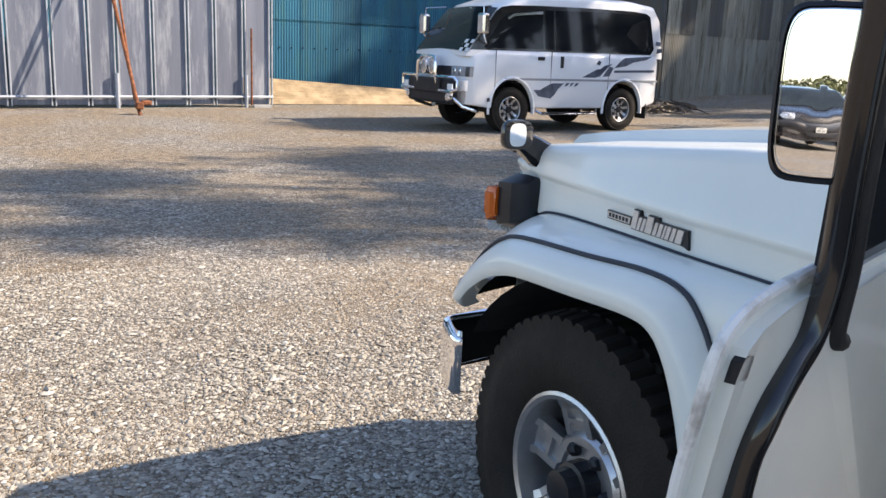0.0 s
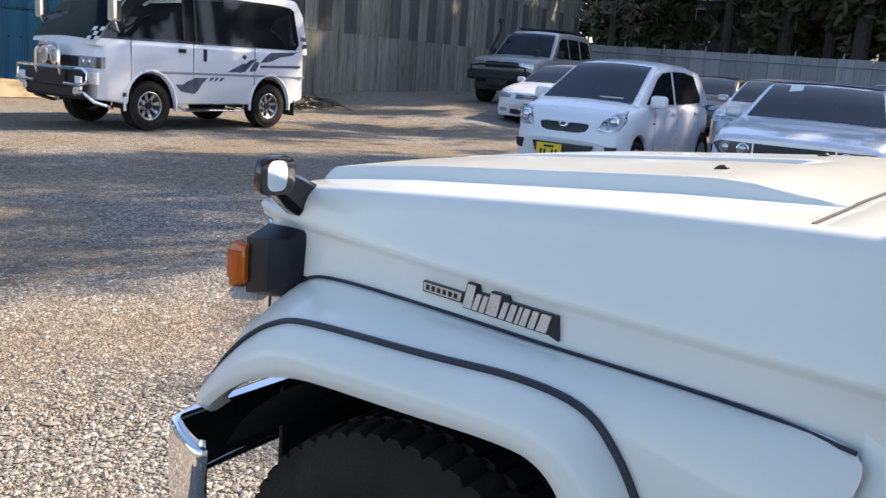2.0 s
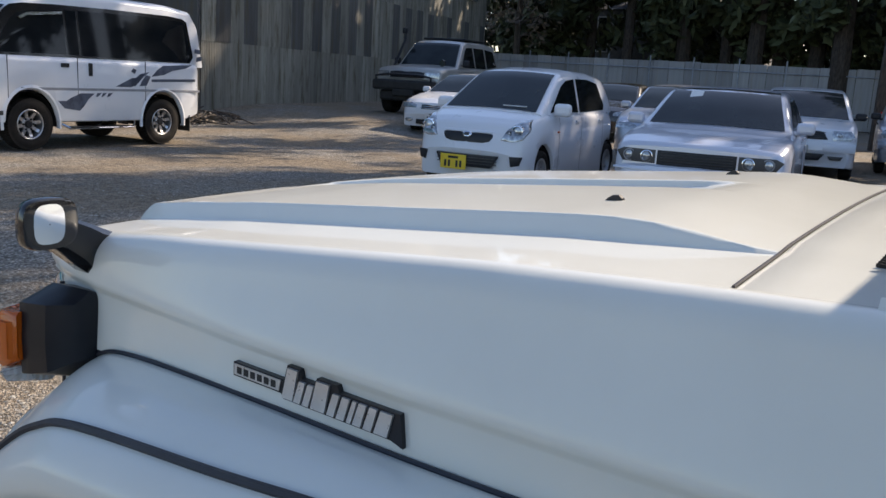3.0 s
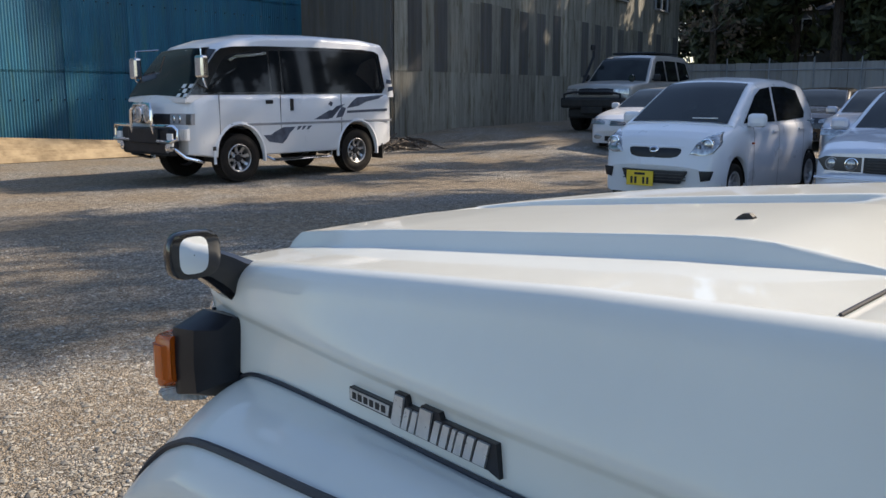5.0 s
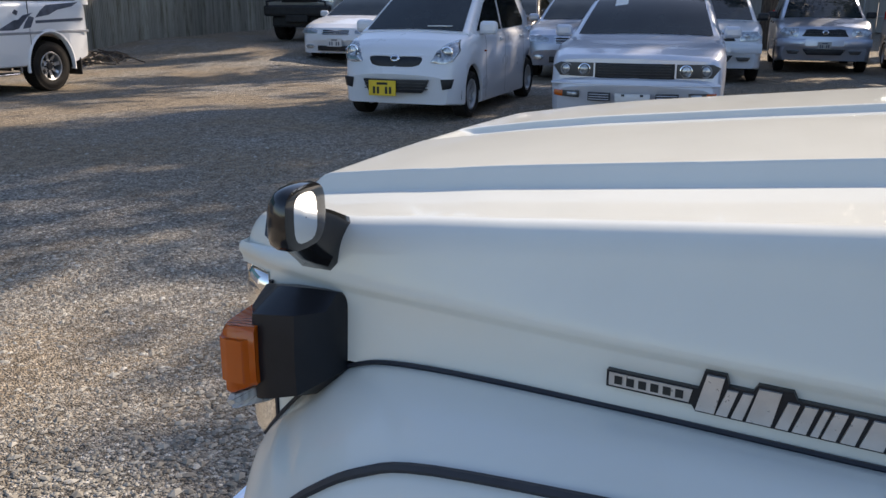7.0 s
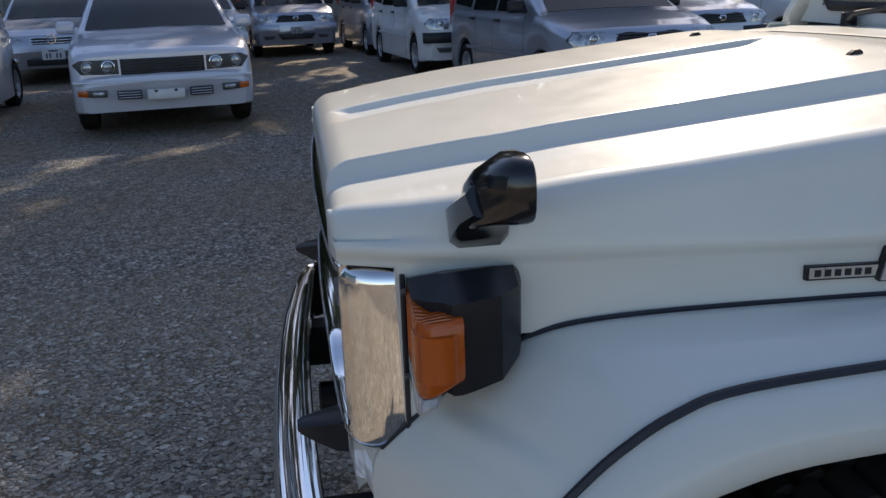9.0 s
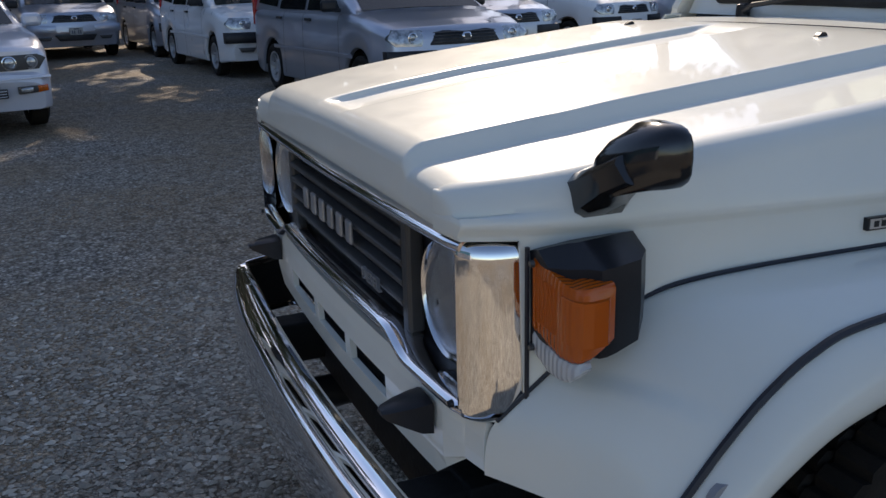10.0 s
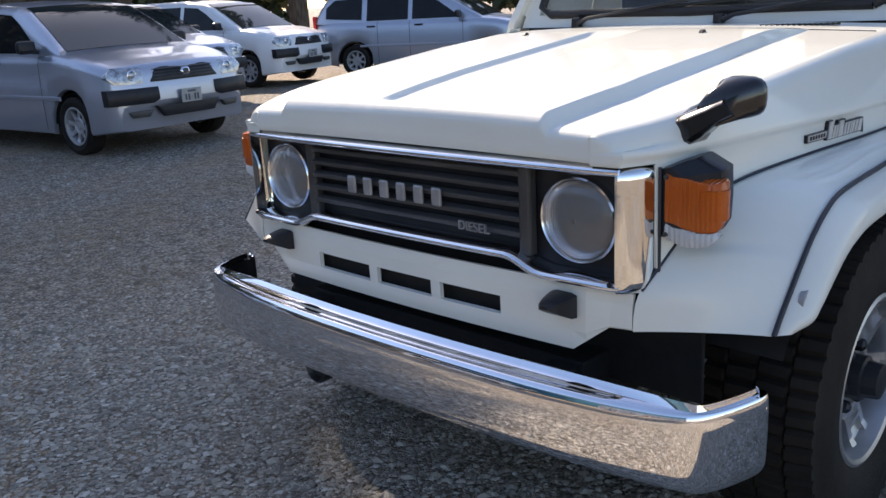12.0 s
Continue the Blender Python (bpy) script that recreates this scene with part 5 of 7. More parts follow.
def car(name, at, heading, label, L, W, H, wb, fo, R, paint, top, belt, roof, wins, group="parked cars", rim=None, bot=0.20, spokes=10, nose=0.12, roofw=0.80, glass=DARK_GLASS, trim=None, screen=None, rear_screen=None, off_road=False, rim_mat=None, tyre_w=0.17, crown=0.03, bend=0.14, inset=0.075, gaps=(), screen_glass=GREY_GLASS):
    """A car with its front axle's centre at the given place. x runs forward from the front axle. top: (x, z) of bonnet and waist;
    belt: (x, z) of the edge under the windows; roof: (x, z) of the upper outline; wins: side windows as outlines (x, z)."""
    c = thing(name, (at[0], at[1], at[2] if len(at) > 2 else 0.0), label, "car", group, heading)
    xf, xr = fo, fo - L
    axles = (0.0, -wb)
    arch_r = R + 0.06
    def half(x):
        f = max(0.0, (x - (xf - 0.55)) / 0.55)
        r = max(0.0, ((xr + 0.5) - x) / 0.5)
        return W / 2 * (1 - nose * f ** 2.4 - 0.09 * r ** 2.2)
    def low(x):
        z = bot + (0.05 * max(0.0, (x - (xf - 0.5)) / 0.5)) + 0.08 * max(0.0, (xr + 0.5 - x) / 0.5)
        for a in axles:
            d = abs(x - a)
            if d < arch_r:
                z = max(z, R + math.sqrt(arch_r ** 2 - d * d) * 0.98)
        return z
    xs = set([xf, xf - 0.012, xf - 0.03, xf - 0.06, xf - 0.1, xf - 0.16, xf - 0.24, xr, xr + 0.015, xr + 0.04, xr + 0.1, xr + 0.2])
    n = int(L / 0.16)
    xs |= {xr + L * i / n for i in range(n + 1)}
    for a in axles:
        xs |= {a + arch_r * math.cos(math.pi * i / 14) for i in range(15)}
        xs |= {a + arch_r + 0.004, a - arch_r - 0.004}
    xs |= {x for x, z in top}
    rows = []
    for x in sorted(xs):
        w, z0, zt = half(x), low(x), interp(x, top)
        ends = min((xf - x), (x - xr))
        tuck = 0.05 * (1 - min(1, ends / 0.12)) ** 2
        w -= tuck
        z0 = min(z0, zt - 0.05)
        mid = z0 + (zt - z0) * 0.5
        sh = zt - 0.10 if zt - z0 > 0.3 else z0 + (zt - z0) * 0.7
        row = [(w - 0.05, z0 - 0.0), (w - 0.012, z0 + 0.012), (w, z0 + 0.04), (w + 0.006, mid), (w - 0.004, sh), (w - 0.025, sh + (zt - sh) * 0.6), (w - 0.07, zt - 0.012), (w - 0.13, zt), (w * 0.5, zt + crown * 0.7), (0, zt + crown)]
        f = step(xf - 0.7, xf - 0.05, x) * bend
        g = step(xr + 0.4, xr + 0.03, x) * 0.08
        row3 = [(x - f * (y / (W / 2)) ** 2 + g * (y / (W / 2)) ** 2, y, z) for y, z in row]
        full = row3 + [(x_, -y, z) for x_, y, z in reversed(row3[:-1])]
        rows.append(full)
    body = loft("body", rows, paint, c, "", caps=True, sharp=42)
    # floor and wheel wells
    box("underbody", (L - 0.5, W - 0.5, 0.25), ((xf + xr) / 2, 0, bot + 0.16), UNDER, c)
    for a in axles:
        rw = []
        for i in range(13):
            t = math.pi * i / 12
            rw.append([(a + arch_r * math.cos(t), y, R * 0.9 + arch_r * math.sin(t) * 0.985) for y in (W / 2 - 0.03, W / 2 - 0.34)])
        loft("wheel_well", rw, UNDER, c)
        loft("wheel_well", [[(x, -y, z) for x, y, z in r] for r in rw], UNDER, c)
        for s in (-1, 1):
            w = spokes_wheel("wheel", c, (a, s * (W / 2 - tyre_w / 2 - 0.02), R), s, R, tyre_w, rim or R * 0.62, rim_mat or ALLOY, spokes, off_road, None, 0.02)
            w.matrix_basis = Matrix.Translation((a, s * (W / 2 - tyre_w / 2 - 0.02), R)) @ Matrix.Rotation(radians(90), 4, "Z")
            if s < 0:
                w.matrix_basis = Matrix.Translation((a, s * (W / 2 - tyre_w / 2 - 0.02), R)) @ Matrix.Rotation(radians(90), 4, "Z")
    # shut lines of the doors
    for x in gaps:
        for sg in (-1, 1):
            w, z0, zt = half(x), low(x), interp(x, top)
            mid, sh = z0 + (zt - z0) * 0.5, zt - 0.10
            pts = [(w + 0.0015, z0 + 0.05), (w + 0.0075, mid), (w - 0.0025, sh), (w - 0.022, sh + (zt - sh) * 0.6), (w - 0.064, zt - 0.010)]
            loft("door_gap", [[(x + dx, sg * (y + 0.001), z) for dx in (-0.004, 0.004)] for y, z in pts], INK, c)
    # upper part
    zr = max(z for x, z in roof)
    def gw(x, z):
        zb = interp(x, belt)
        t = max(0.0, min(1.0, (z - zb) / (zr - zb)))
        b = half(x) - 0.05
        return b * (1 - (1 - roofw) * t)
    x0, x1 = roof[0][0], roof[-1][0]
    gx = sorted(set([x1 + (x0 - x1) * i / 36 for i in range(37)] + [x for x, z in roof]))
    rows = []
    for x in gx:
        zb, z1 = interp(x, belt) - 0.03, interp(x, roof)
        z1 = max(z1, zb + 0.02)
        w1 = gw(x, z1)
        r = min(0.07, (z1 - zb) * 0.4)
        pts = [(gw(x, zb + (z1 - r - zb) * t), zb + (z1 - r - zb) * t) for t in (0, 0.33, 0.66, 1.0)]
        pts += [(w1 - 0.25 * r, z1 - 0.35 * r), (w1 - r * 0.9, z1 - 0.05 * r), (w1 * 0.6, z1 + crown * 0.6), (0, z1 + crown)]
        rows.append([(x, y, z) for y, z in pts] + [(x, -y, z) for y, z in reversed(pts[:-1])])
    cab = loft("cabin", rows, paint, c, "", caps=True, sharp=42)
    for outline in wins:
        for s in (-1, 1):
            pts = []
            k = len(outline)
            dense = []
            for i in range(k):
                (ax, az), (bx, bz_) = outline[i], outline[(i + 1) % k]
                dense += [(ax + (bx - ax) * t / 5, az + (bz_ - az) * t / 5) for t in range(5)]
            vs = [(x, s * (gw(x, z) + 0.005), z) for x, z in dense]
            cx, cz = sum(p[0] for p in dense) / len(dense), sum(p[1] for p in dense) / len(dense)
            vs.append((cx, s * (gw(cx, cz) + 0.005), cz))
            add_mesh("side_window", vs, [(i, (i + 1) % len(dense), len(dense)) for i in range(len(dense))], glass, c)
    def screen_mesh(nm, xa, xb, inset, mat):
        rr = []
        for i in range(9):
            x = xa + (xb - xa) * i / 8
            z = interp(x, roof)
            h = gw(x, z) - inset
            dx, dz = (0.006 if xa > xb else -0.006), 0.006
            rr.append([(x + dx, h * j / 5, z + dz + crown * (1 - (j / 5) ** 2) * (0.85 if abs(j) < 5 else 1)) for j in range(-5, 6)])
        return loft(nm, rr, mat, c)
    if screen:
        screen_mesh("windscreen", screen[0], screen[1], inset, screen_glass)
    if rear_screen:
        screen_mesh("rear_window", rear_screen[0], rear_screen[1], 0.09, glass)
    face = sorted(((z, x) for x, z in top if x > xf - 0.75), key=lambda q: q[0])
    def surf(y, z):
        """The front surface at a height and a distance from the middle."""
        x = interp(z, face) if z > face[0][0] else xf
        return x - bend * step(xf - 0.7, xf - 0.05, x) * (y / (W / 2)) ** 2
    SURF[c.name] = surf
    return c, half, gw


SURF = {}


def span(outline, y):
    """The lowest and highest z of an outline (y, z) at y."""
    zs = []
    n = len(outline)
    for i in range(n):
        (a, p), (b, q) = outline[i], outline[(i + 1) % n]
        if min(a, b) - 1e-9 <= y <= max(a, b) + 1e-9:
            zs += [p, q] if abs(b - a) < 1e-6 else [p + (q - p) * (y - a) / (b - a)]
    return min(zs), max(zs)


def face_panel(c, name, outline, x, mat, label="", depth=0.05, proud=0.008, **_):
    """A panel let into the front of a car: outline (y, z); it follows the car's front."""
    surf = SURF[c.name]
    y0, y1 = min(p[0] for p in outline), max(p[0] for p in outline)
    n = max(6, int((y1 - y0) / 0.07))
    rows = []
    for i in range(n + 1):
        y = y0 + (y1 - y0) * (0.002 + 0.996 * i / n)
        lo, hi = span(outline, y)
        m = (lo + hi) / 2
        e = proud if 0 < i < n else proud * 0.4
        rows.append([(surf(y, lo) - depth, y, lo), (surf(y, lo) + e * 0.6, y, lo), (surf(y, lo + (m - lo) * 0.3) + e, y, lo + (m - lo) * 0.3), (surf(y, m) + e * 1.1, y, m), (surf(y, hi - (hi - m) * 0.3) + e, y, hi - (hi - m) * 0.3), (surf(y, hi) + e * 0.6, y, hi), (surf(y, hi) - depth, y, hi)])
    return loft(name, rows, mat, c, label, closed=True, caps=True, sharp=40)


def lamp_round(c, parent, y, z, r, rim_mat, lens_mat, out=0.012):
    """A round lamp with its rim on the front of a car."""
    x = SURF[c.name](y, z) + out
    lathe("lamp_ring", [(x - 0.05, r), (x, r), (x + 0.003, r * 0.86), (x - 0.02, r * 0.80)], rim_mat, parent, at=(0, y, z), seg=22, caps=False)
    lathe("lamp_lens", [(x - 0.03, r * 0.82), (x - 0.008, r * 0.8), (x + 0.002, r * 0.45), (x + 0.004, r * 0.05)], lens_mat, parent, at=(0, y, z), seg=22)


def oval(cx, cz, a, b, n=18, p=2.6):
    out = []
    for k in range(n):
        t = 2 * math.pi * k / n
        ct, st = math.cos(t), math.sin(t)
        out.append((cx + a * math.copysign(abs(ct) ** (2 / p), ct), cz + b * math.copysign(abs(st) ** (2 / p), st)))
    return out


def mirrors(c, x, y, z, mat, size=(0.09, 0.19, 0.13)):
    for s in (-1, 1):
        box("door_mirror", size, (x, s * y, z), mat, c, bevel=min(size) * 0.42)
        box("mirror_foot", (0.05, 0.08, 0.04), (x - 0.01, s * (y - 0.10), z - 0.05), mat, c, bevel=0.01)


def plate(c, x, z, mat, size=(0.33, 0.165), y=0.0, lines=True):
    x = max(x, SURF[c.name](y, z) + 0.022)
    p = box("number_plate", (0.012, size[0], size[1]), (x, y, z), mat, c, "number plate with unreadable marks", bevel=0.002)
    if lines:
        for k in (-0.30, -0.15, 0.15, 0.30):
            box("plate_bar", (0.003, size[0] * 0.085, size[1] * 0.46), (x + 0.007, y + size[0] * k, z - size[1] * 0.14), INK if mat is YELLOW else NAVY_DECAL, p, bevel=0.0005)
        box("plate_bar", (0.003, size[0] * 0.4, size[1] * 0.16), (x + 0.007, y, z + size[1] * 0.30), INK if mat is YELLOW else NAVY_DECAL, p, bevel=0.0005)
    return p


def kei_hatch():
    c, half, gw = car("kei_hatchback", (10.0, 6.2), 185.0, "small rounded white hatchback with a yellow number plate", 3.395, 1.475, 1.47, 2.49, 0.62, 0.275, PEARL,
        top=[(0.62, 0.50), (0.60, 0.58), (0.57, 0.70), (0.50, 0.80), (0.36, 0.865), (0.1, 0.925), (-0.12, 0.965), (-0.5, 0.95), (-2.4, 0.97), (-2.76, 0.90), (-2.775, 0.5)],
        belt=[(0.2, 0.90), (-0.3, 0.915), (-2.6, 0.99)], roof=[(0.02, 0.95), (-0.35, 1.17), (-0.68, 1.36), (-0.85, 1.42), (-1.3, 1.465), (-1.9, 1.455), (-2.4, 1.40), (-2.62, 1.22), (-2.74, 0.98)],
        wins=[[(-0.26, 0.965), (-0.72, 1.27), (-0.92, 1.345), (-1.22, 1.37), (-1.22, 0.965)], [(-1.29, 0.965), (-1.29, 1.375), (-1.75, 1.375), (-2.12, 1.33), (-2.28, 1.06), (-2.22, 0.99)]], screen=(0.0, -0.80), rear_screen=(-2.72, -2.42), gaps=(-0.46, -1.26, -2.12), crown=0.025, rim_mat=STEEL_WHEEL, spokes=8, bot=0.15)
    W = 1.475
    face_panel(c, "upper_grille", [(-0.355, 0.71), (0.355, 0.71), (0.315, 0.63), (0.20, 0.602), (-0.20, 0.602), (-0.315, 0.63)], 0.615, BLACK_PLASTIC)
    face_panel(c, "grille_strip", [(-0.365, 0.742), (0.365, 0.742), (0.355, 0.713), (-0.355, 0.713)], 0.62, PEARL, proud=0.016)
    face_panel(c, "maker_badge", oval(0, 0.692, 0.062, 0.036), 0.632, CHROME, "plain oval chrome badge", proud=0.024)
    face_panel(c, "badge_field", oval(0, 0.692, 0.046, 0.024), 0.632, GRILLE_GREY, proud=0.027)
    face_panel(c, "lower_grille", [(-0.39, 0.465), (0.39, 0.465), (0.38, 0.35), (0.34, 0.325), (-0.34, 0.325), (-0.38, 0.35)], 0.625, BLACK_PLASTIC)
    for i in range(3):
        face_panel(c, "grille_bar", [(-0.375, 0.36 + 0.033 * i), (0.375, 0.36 + 0.033 * i), (0.375, 0.368 + 0.033 * i), (-0.375, 0.368 + 0.033 * i)], 0, GRILLE_GREY, proud=0.013)
    for s in (-1, 1):
        face_panel(c, "fog_recess", [(s * 0.53, 0.475), (s * 0.66, 0.475), (s * 0.655, 0.38), (s * 0.545, 0.36)], 0.60, BLACK_PLASTIC, depth=0.05)
        h = face_panel(c, "headlamp", [(s * 0.41, 0.65), (s * 0.54, 0.635), (s * 0.655, 0.665), (s * 0.695, 0.76), (s * 0.69, 0.875), (s * 0.64, 0.89), (s * 0.53, 0.845), (s * 0.44, 0.74)], 0.60, HEADLAMP, "large clear teardrop headlamp", depth=0.06, proud=0.014)
        lamp_round(c, h, s * 0.575, 0.75, 0.072, CHROME, HEADLAMP, 0.02)
        lamp_round(c, h, s * 0.49, 0.725, 0.032, GRILLE_GREY, HEADLAMP, 0.018)
    plate(c, 0.645, 0.37, YELLOW, y=0.15 * -1 + 0.02)
    mirrors(c, -0.36, W / 2 + 0.06, 1.0, PEARL, (0.11, 0.22, 0.15))
    for s in (-1, 1):
        for x in (-1.1, -2.0):
            box("door_handle", (0.15, 0.03, 0.03), (x, s * (half(x) + 0.004), 0.86), PEARL, c, bevel=0.008)
        box("repeater", (0.05, 0.02, 0.02), (-0.42, s * (half(-0.4) + 0.006), 0.74), AMBER, c, bevel=0.004)
    box("paper_sheet", (0.16, 0.3, 0.012), (-0.12, 0.3, 1.02), PAPER, c)
    stretch(c, 1.022, 0.3)


def boxy_sedan():
    c, half, gw = car("saloon_car", (10.08, 3.55), 189.0, "pale silver-lilac saloon with twin round lamps and black grille", 4.78, 1.72, 1.40, 2.76, 0.86, 0.31, LILAC,
        top=[(0.86, 0.50), (0.845, 0.56), (0.80, 0.58), (0.79, 0.76), (0.74, 0.80), (0.5, 0.85), (0.0, 0.915), (-0.42, 0.955), (-1, 0.95), (-3.0, 0.98), (-3.7, 0.96), (-3.9, 0.88), (-3.92, 0.5)],
        belt=[(0.0, 0.90), (-0.5, 0.93), (-3.2, 0.95)], roof=[(-0.40, 0.95), (-0.85, 1.20), (-1.15, 1.34), (-1.4, 1.375), (-2.0, 1.39), (-2.5, 1.355), (-2.8, 1.22), (-3.25, 0.97)],
        wins=[[(-0.72, 0.965), (-1.2, 1.27), (-1.45, 1.315), (-1.75, 1.32), (-1.75, 0.965)], [(-1.83, 0.965), (-1.83, 1.32), (-2.3, 1.31), (-2.62, 1.16), (-2.72, 0.98)]], screen=(-0.42, -1.30), rear_screen=(-3.2, -2.62), gaps=(-0.62, -1.79), crown=0.02, nose=0.07)
    W = 1.72
    face_panel(c, "grille", [(-0.385, 0.592), (0.385, 0.592), (0.385, 0.737), (-0.385, 0.737)], 0.815, BLACK_PLASTIC, W=W, curve=0.02)
    for i in range(5):
        face_panel(c, "grille_bar", [(-0.35, 0.606 + 0.027 * i), (0.35, 0.606 + 0.027 * i), (0.35, 0.614 + 0.027 * i), (-0.35, 0.614 + 0.027 * i)], 0, GRILLE_GREY, proud=0.016)
    for s in (-1, 1):
        h = face_panel(c, "headlamp", [(s * 0.40, 0.60), (s * 0.80, 0.605), (s * 0.81, 0.70), (s * 0.79, 0.735), (s * 0.40, 0.735)], 0.815, GRILLE_GREY, "dark lamp unit with two round lamps", W=W, curve=0.05, depth=0.06)
        for y, m in ((0.49, CHROME), (0.672, STONE_TRIM)):
            lamp_round(c, h, s * y, 0.668, 0.062, m, HEADLAMP, 0.014)
        face_panel(c, "fog_lamp", [(s * 0.53, 0.395), (s * 0.70, 0.40), (s * 0.70, 0.462), (s * 0.53, 0.458)], 0.868, GRILLE_GREY, W=W, curve=0.06)
        face_panel(c, "indicator", [(s * 0.70, 0.40), (s * 0.79, 0.41), (s * 0.79, 0.462), (s * 0.70, 0.462)], 0.868, AMBER)
        face_panel(c, "fog_lens", [(s * 0.55, 0.41), (s * 0.66, 0.413), (s * 0.66, 0.45), (s * 0.55, 0.447)], 0.868, HEADLAMP, proud=0.014)
        face_panel(c, "air_intake", [(s * 0.22, 0.37), (s * 0.44, 0.37), (s * 0.44, 0.45), (s * 0.22, 0.45)], 0.866, BLACK_PLASTIC, W=W, curve=0.03)
        for i in range(3):
            face_panel(c, "intake_slat", [(s * 0.23, 0.382 + i * 0.024), (s * 0.43, 0.382 + i * 0.024), (s * 0.43, 0.39 + i * 0.024), (s * 0.23, 0.39 + i * 0.024)], 0, LILAC, proud=0.015)
    face_panel(c, "bumper_strip", [(-0.83, 0.545), (0.83, 0.545), (0.83, 0.525), (-0.83, 0.525)], 0.866, LILAC, proud=0.016)
    face_panel(c, "plate_mount", [(-0.17, 0.355), (0.17, 0.355), (0.17, 0.445), (-0.17, 0.445)], 0.872, PLATE_WHITE, proud=0.02)
    for i in (-1, 1):
        box("mount_hole", (0.004, 0.03, 0.02), (0.881, 0.09 * i, 0.435), INK, c, bevel=0.001)
    mirrors(c, -0.62, W / 2 + 0.06, 1.0, LILAC)
    box("paper_sheet", (0.01, 0.14, 0.17), (-1.02, -0.32, 1.30), PAPER, c, turn=Matrix.Rotation(radians(-60), 4, "Y"), bevel=0.001)
    for s in (-1, 1):
        for x in (-1.6, -2.5):
            box("door_handle", (0.17, 0.03, 0.03), (x, s * (half(x) + 0.003), 0.82), LILAC, c, bevel=0.008)


def wagon(name, at, heading, paint, label, bumper_mat=BLACK_PLASTIC, badge=True, plate_on=True):
    c, half, gw = car(name, at, heading, label, 4.19, 1.69, 1.51, 2.55, 0.76, 0.295, paint,
        top=[(0.76, 0.50), (0.755, 0.60), (0.735, 0.70), (0.715, 0.80), (0.675, 0.85), (0.45, 0.905), (0.1, 0.965), (-0.22, 1.0), (-0.6, 0.985), (-3.0, 1.0), (-3.38, 0.98), (-3.43, 0.5)],
        belt=[(0.2, 0.93), (-0.4, 0.955), (-3.3, 1.0)], roof=[(-0.12, 0.99), (-0.55, 1.24), (-0.85, 1.40), (-1.05, 1.455), (-1.6, 1.50), (-2.6, 1.495), (-3.1, 1.45), (-3.25, 1.25), (-3.38, 1.0)],
        wins=[[(-0.50, 1.0), (-0.92, 1.28), (-1.1, 1.375), (-1.42, 1.40), (-1.42, 1.0)], [(-1.50, 1.0), (-1.50, 1.405), (-2.3, 1.405), (-2.3, 1.0)], [(-2.40, 1.02), (-2.40, 1.40), (-2.95, 1.385), (-3.12, 1.25), (-3.12, 1.06)]], screen=(-0.14, -0.98), rear_screen=(-3.36, -3.14), gaps=(-0.46, -1.46, -2.08), crown=0.02, nose=0.09, rim_mat=STEEL_WHEEL, spokes=8)
    W = 1.69
    face_panel(c, "grille", [(-0.40, 0.69), (0.40, 0.69), (0.38, 0.835), (-0.38, 0.835)], 0.735, BLACK_PLASTIC, W=W, lean=0.28, curve=0.04)
    for i in range(4):
        face_panel(c, "grille_bar", [(-0.36, 0.712 + 0.03 * i), (0.36, 0.712 + 0.03 * i), (0.36, 0.721 + 0.03 * i), (-0.36, 0.721 + 0.03 * i)], 0, GRILLE_GREY, proud=0.015)
    if badge:
        face_panel(c, "maker_badge", oval(0, 0.765, 0.06, 0.04), 0.758, CHROME, "plain oval chrome badge", proud=0.02, W=W, lean=0.28)
        face_panel(c, "badge_field", oval(0, 0.765, 0.045, 0.028), 0.761, GRILLE_GREY, proud=0.024, W=W, lean=0.28)
    for s in (-1, 1):
        h = face_panel(c, "headlamp", [(s * 0.43, 0.685), (s * 0.795, 0.69), (s * 0.80, 0.76), (s * 0.79, 0.845), (s * 0.42, 0.835)], 0.735, HEADLAMP, "clear headlamp", W=W, lean=0.30, depth=0.06, curve=0.09, bevel=0.012)
        lamp_round(c, h, s * 0.57, 0.765, 0.05, CHROME, HEADLAMP, 0.016)
        face_panel(c, "bumper_cover", [(s * 0.335, 0.645), (s * 0.828, 0.645), (s * 0.828, 0.495), (s * 0.37, 0.495), (s * 0.335, 0.525)], 0.775, bumper_mat, depth=0.08, proud=0.022)
        face_panel(c, "vent", [(s * 0.42, 0.43), (s * 0.66, 0.43), (s * 0.64, 0.37), (s * 0.45, 0.37)], 0.762, GRILLE_GREY if plate_on else paint, W=W, curve=0.05)
        for x in (-1.28, -2.2):
            box("door_handle", (0.16, 0.03, 0.03), (x, s * (half(x) + 0.004), 0.90), BLACK_PLASTIC, c, bevel=0.008)
        box("side_strip", (2.3, 0.02, 0.04), (-1.28, s * (half(-1.3) + 0.004), 0.56), paint, c, bevel=0.006)
        box("tail_lamp", (0.06, 0.12, 0.34), (-3.36, s * 0.72, 0.95), RED_LENS, c, bevel=0.015)
    face_panel(c, "lower_grille", [(-0.37, 0.46), (0.37, 0.46), (0.34, 0.355), (-0.34, 0.355)], 0.768, BLACK_PLASTIC, W=W, curve=0.03)
    if plate_on:
        plate(c, 0.785, 0.53, DULL_PLATE, (0.24, 0.13))
    mirrors(c, -0.52, W / 2 + 0.06, 1.06, BLACK_PLASTIC)
    tube("wiper_arm", [(-0.16, 0.1, 1.02), (-0.30, -0.35, 1.11)], 0.008, BLACK_PLASTIC, c, seg=5)
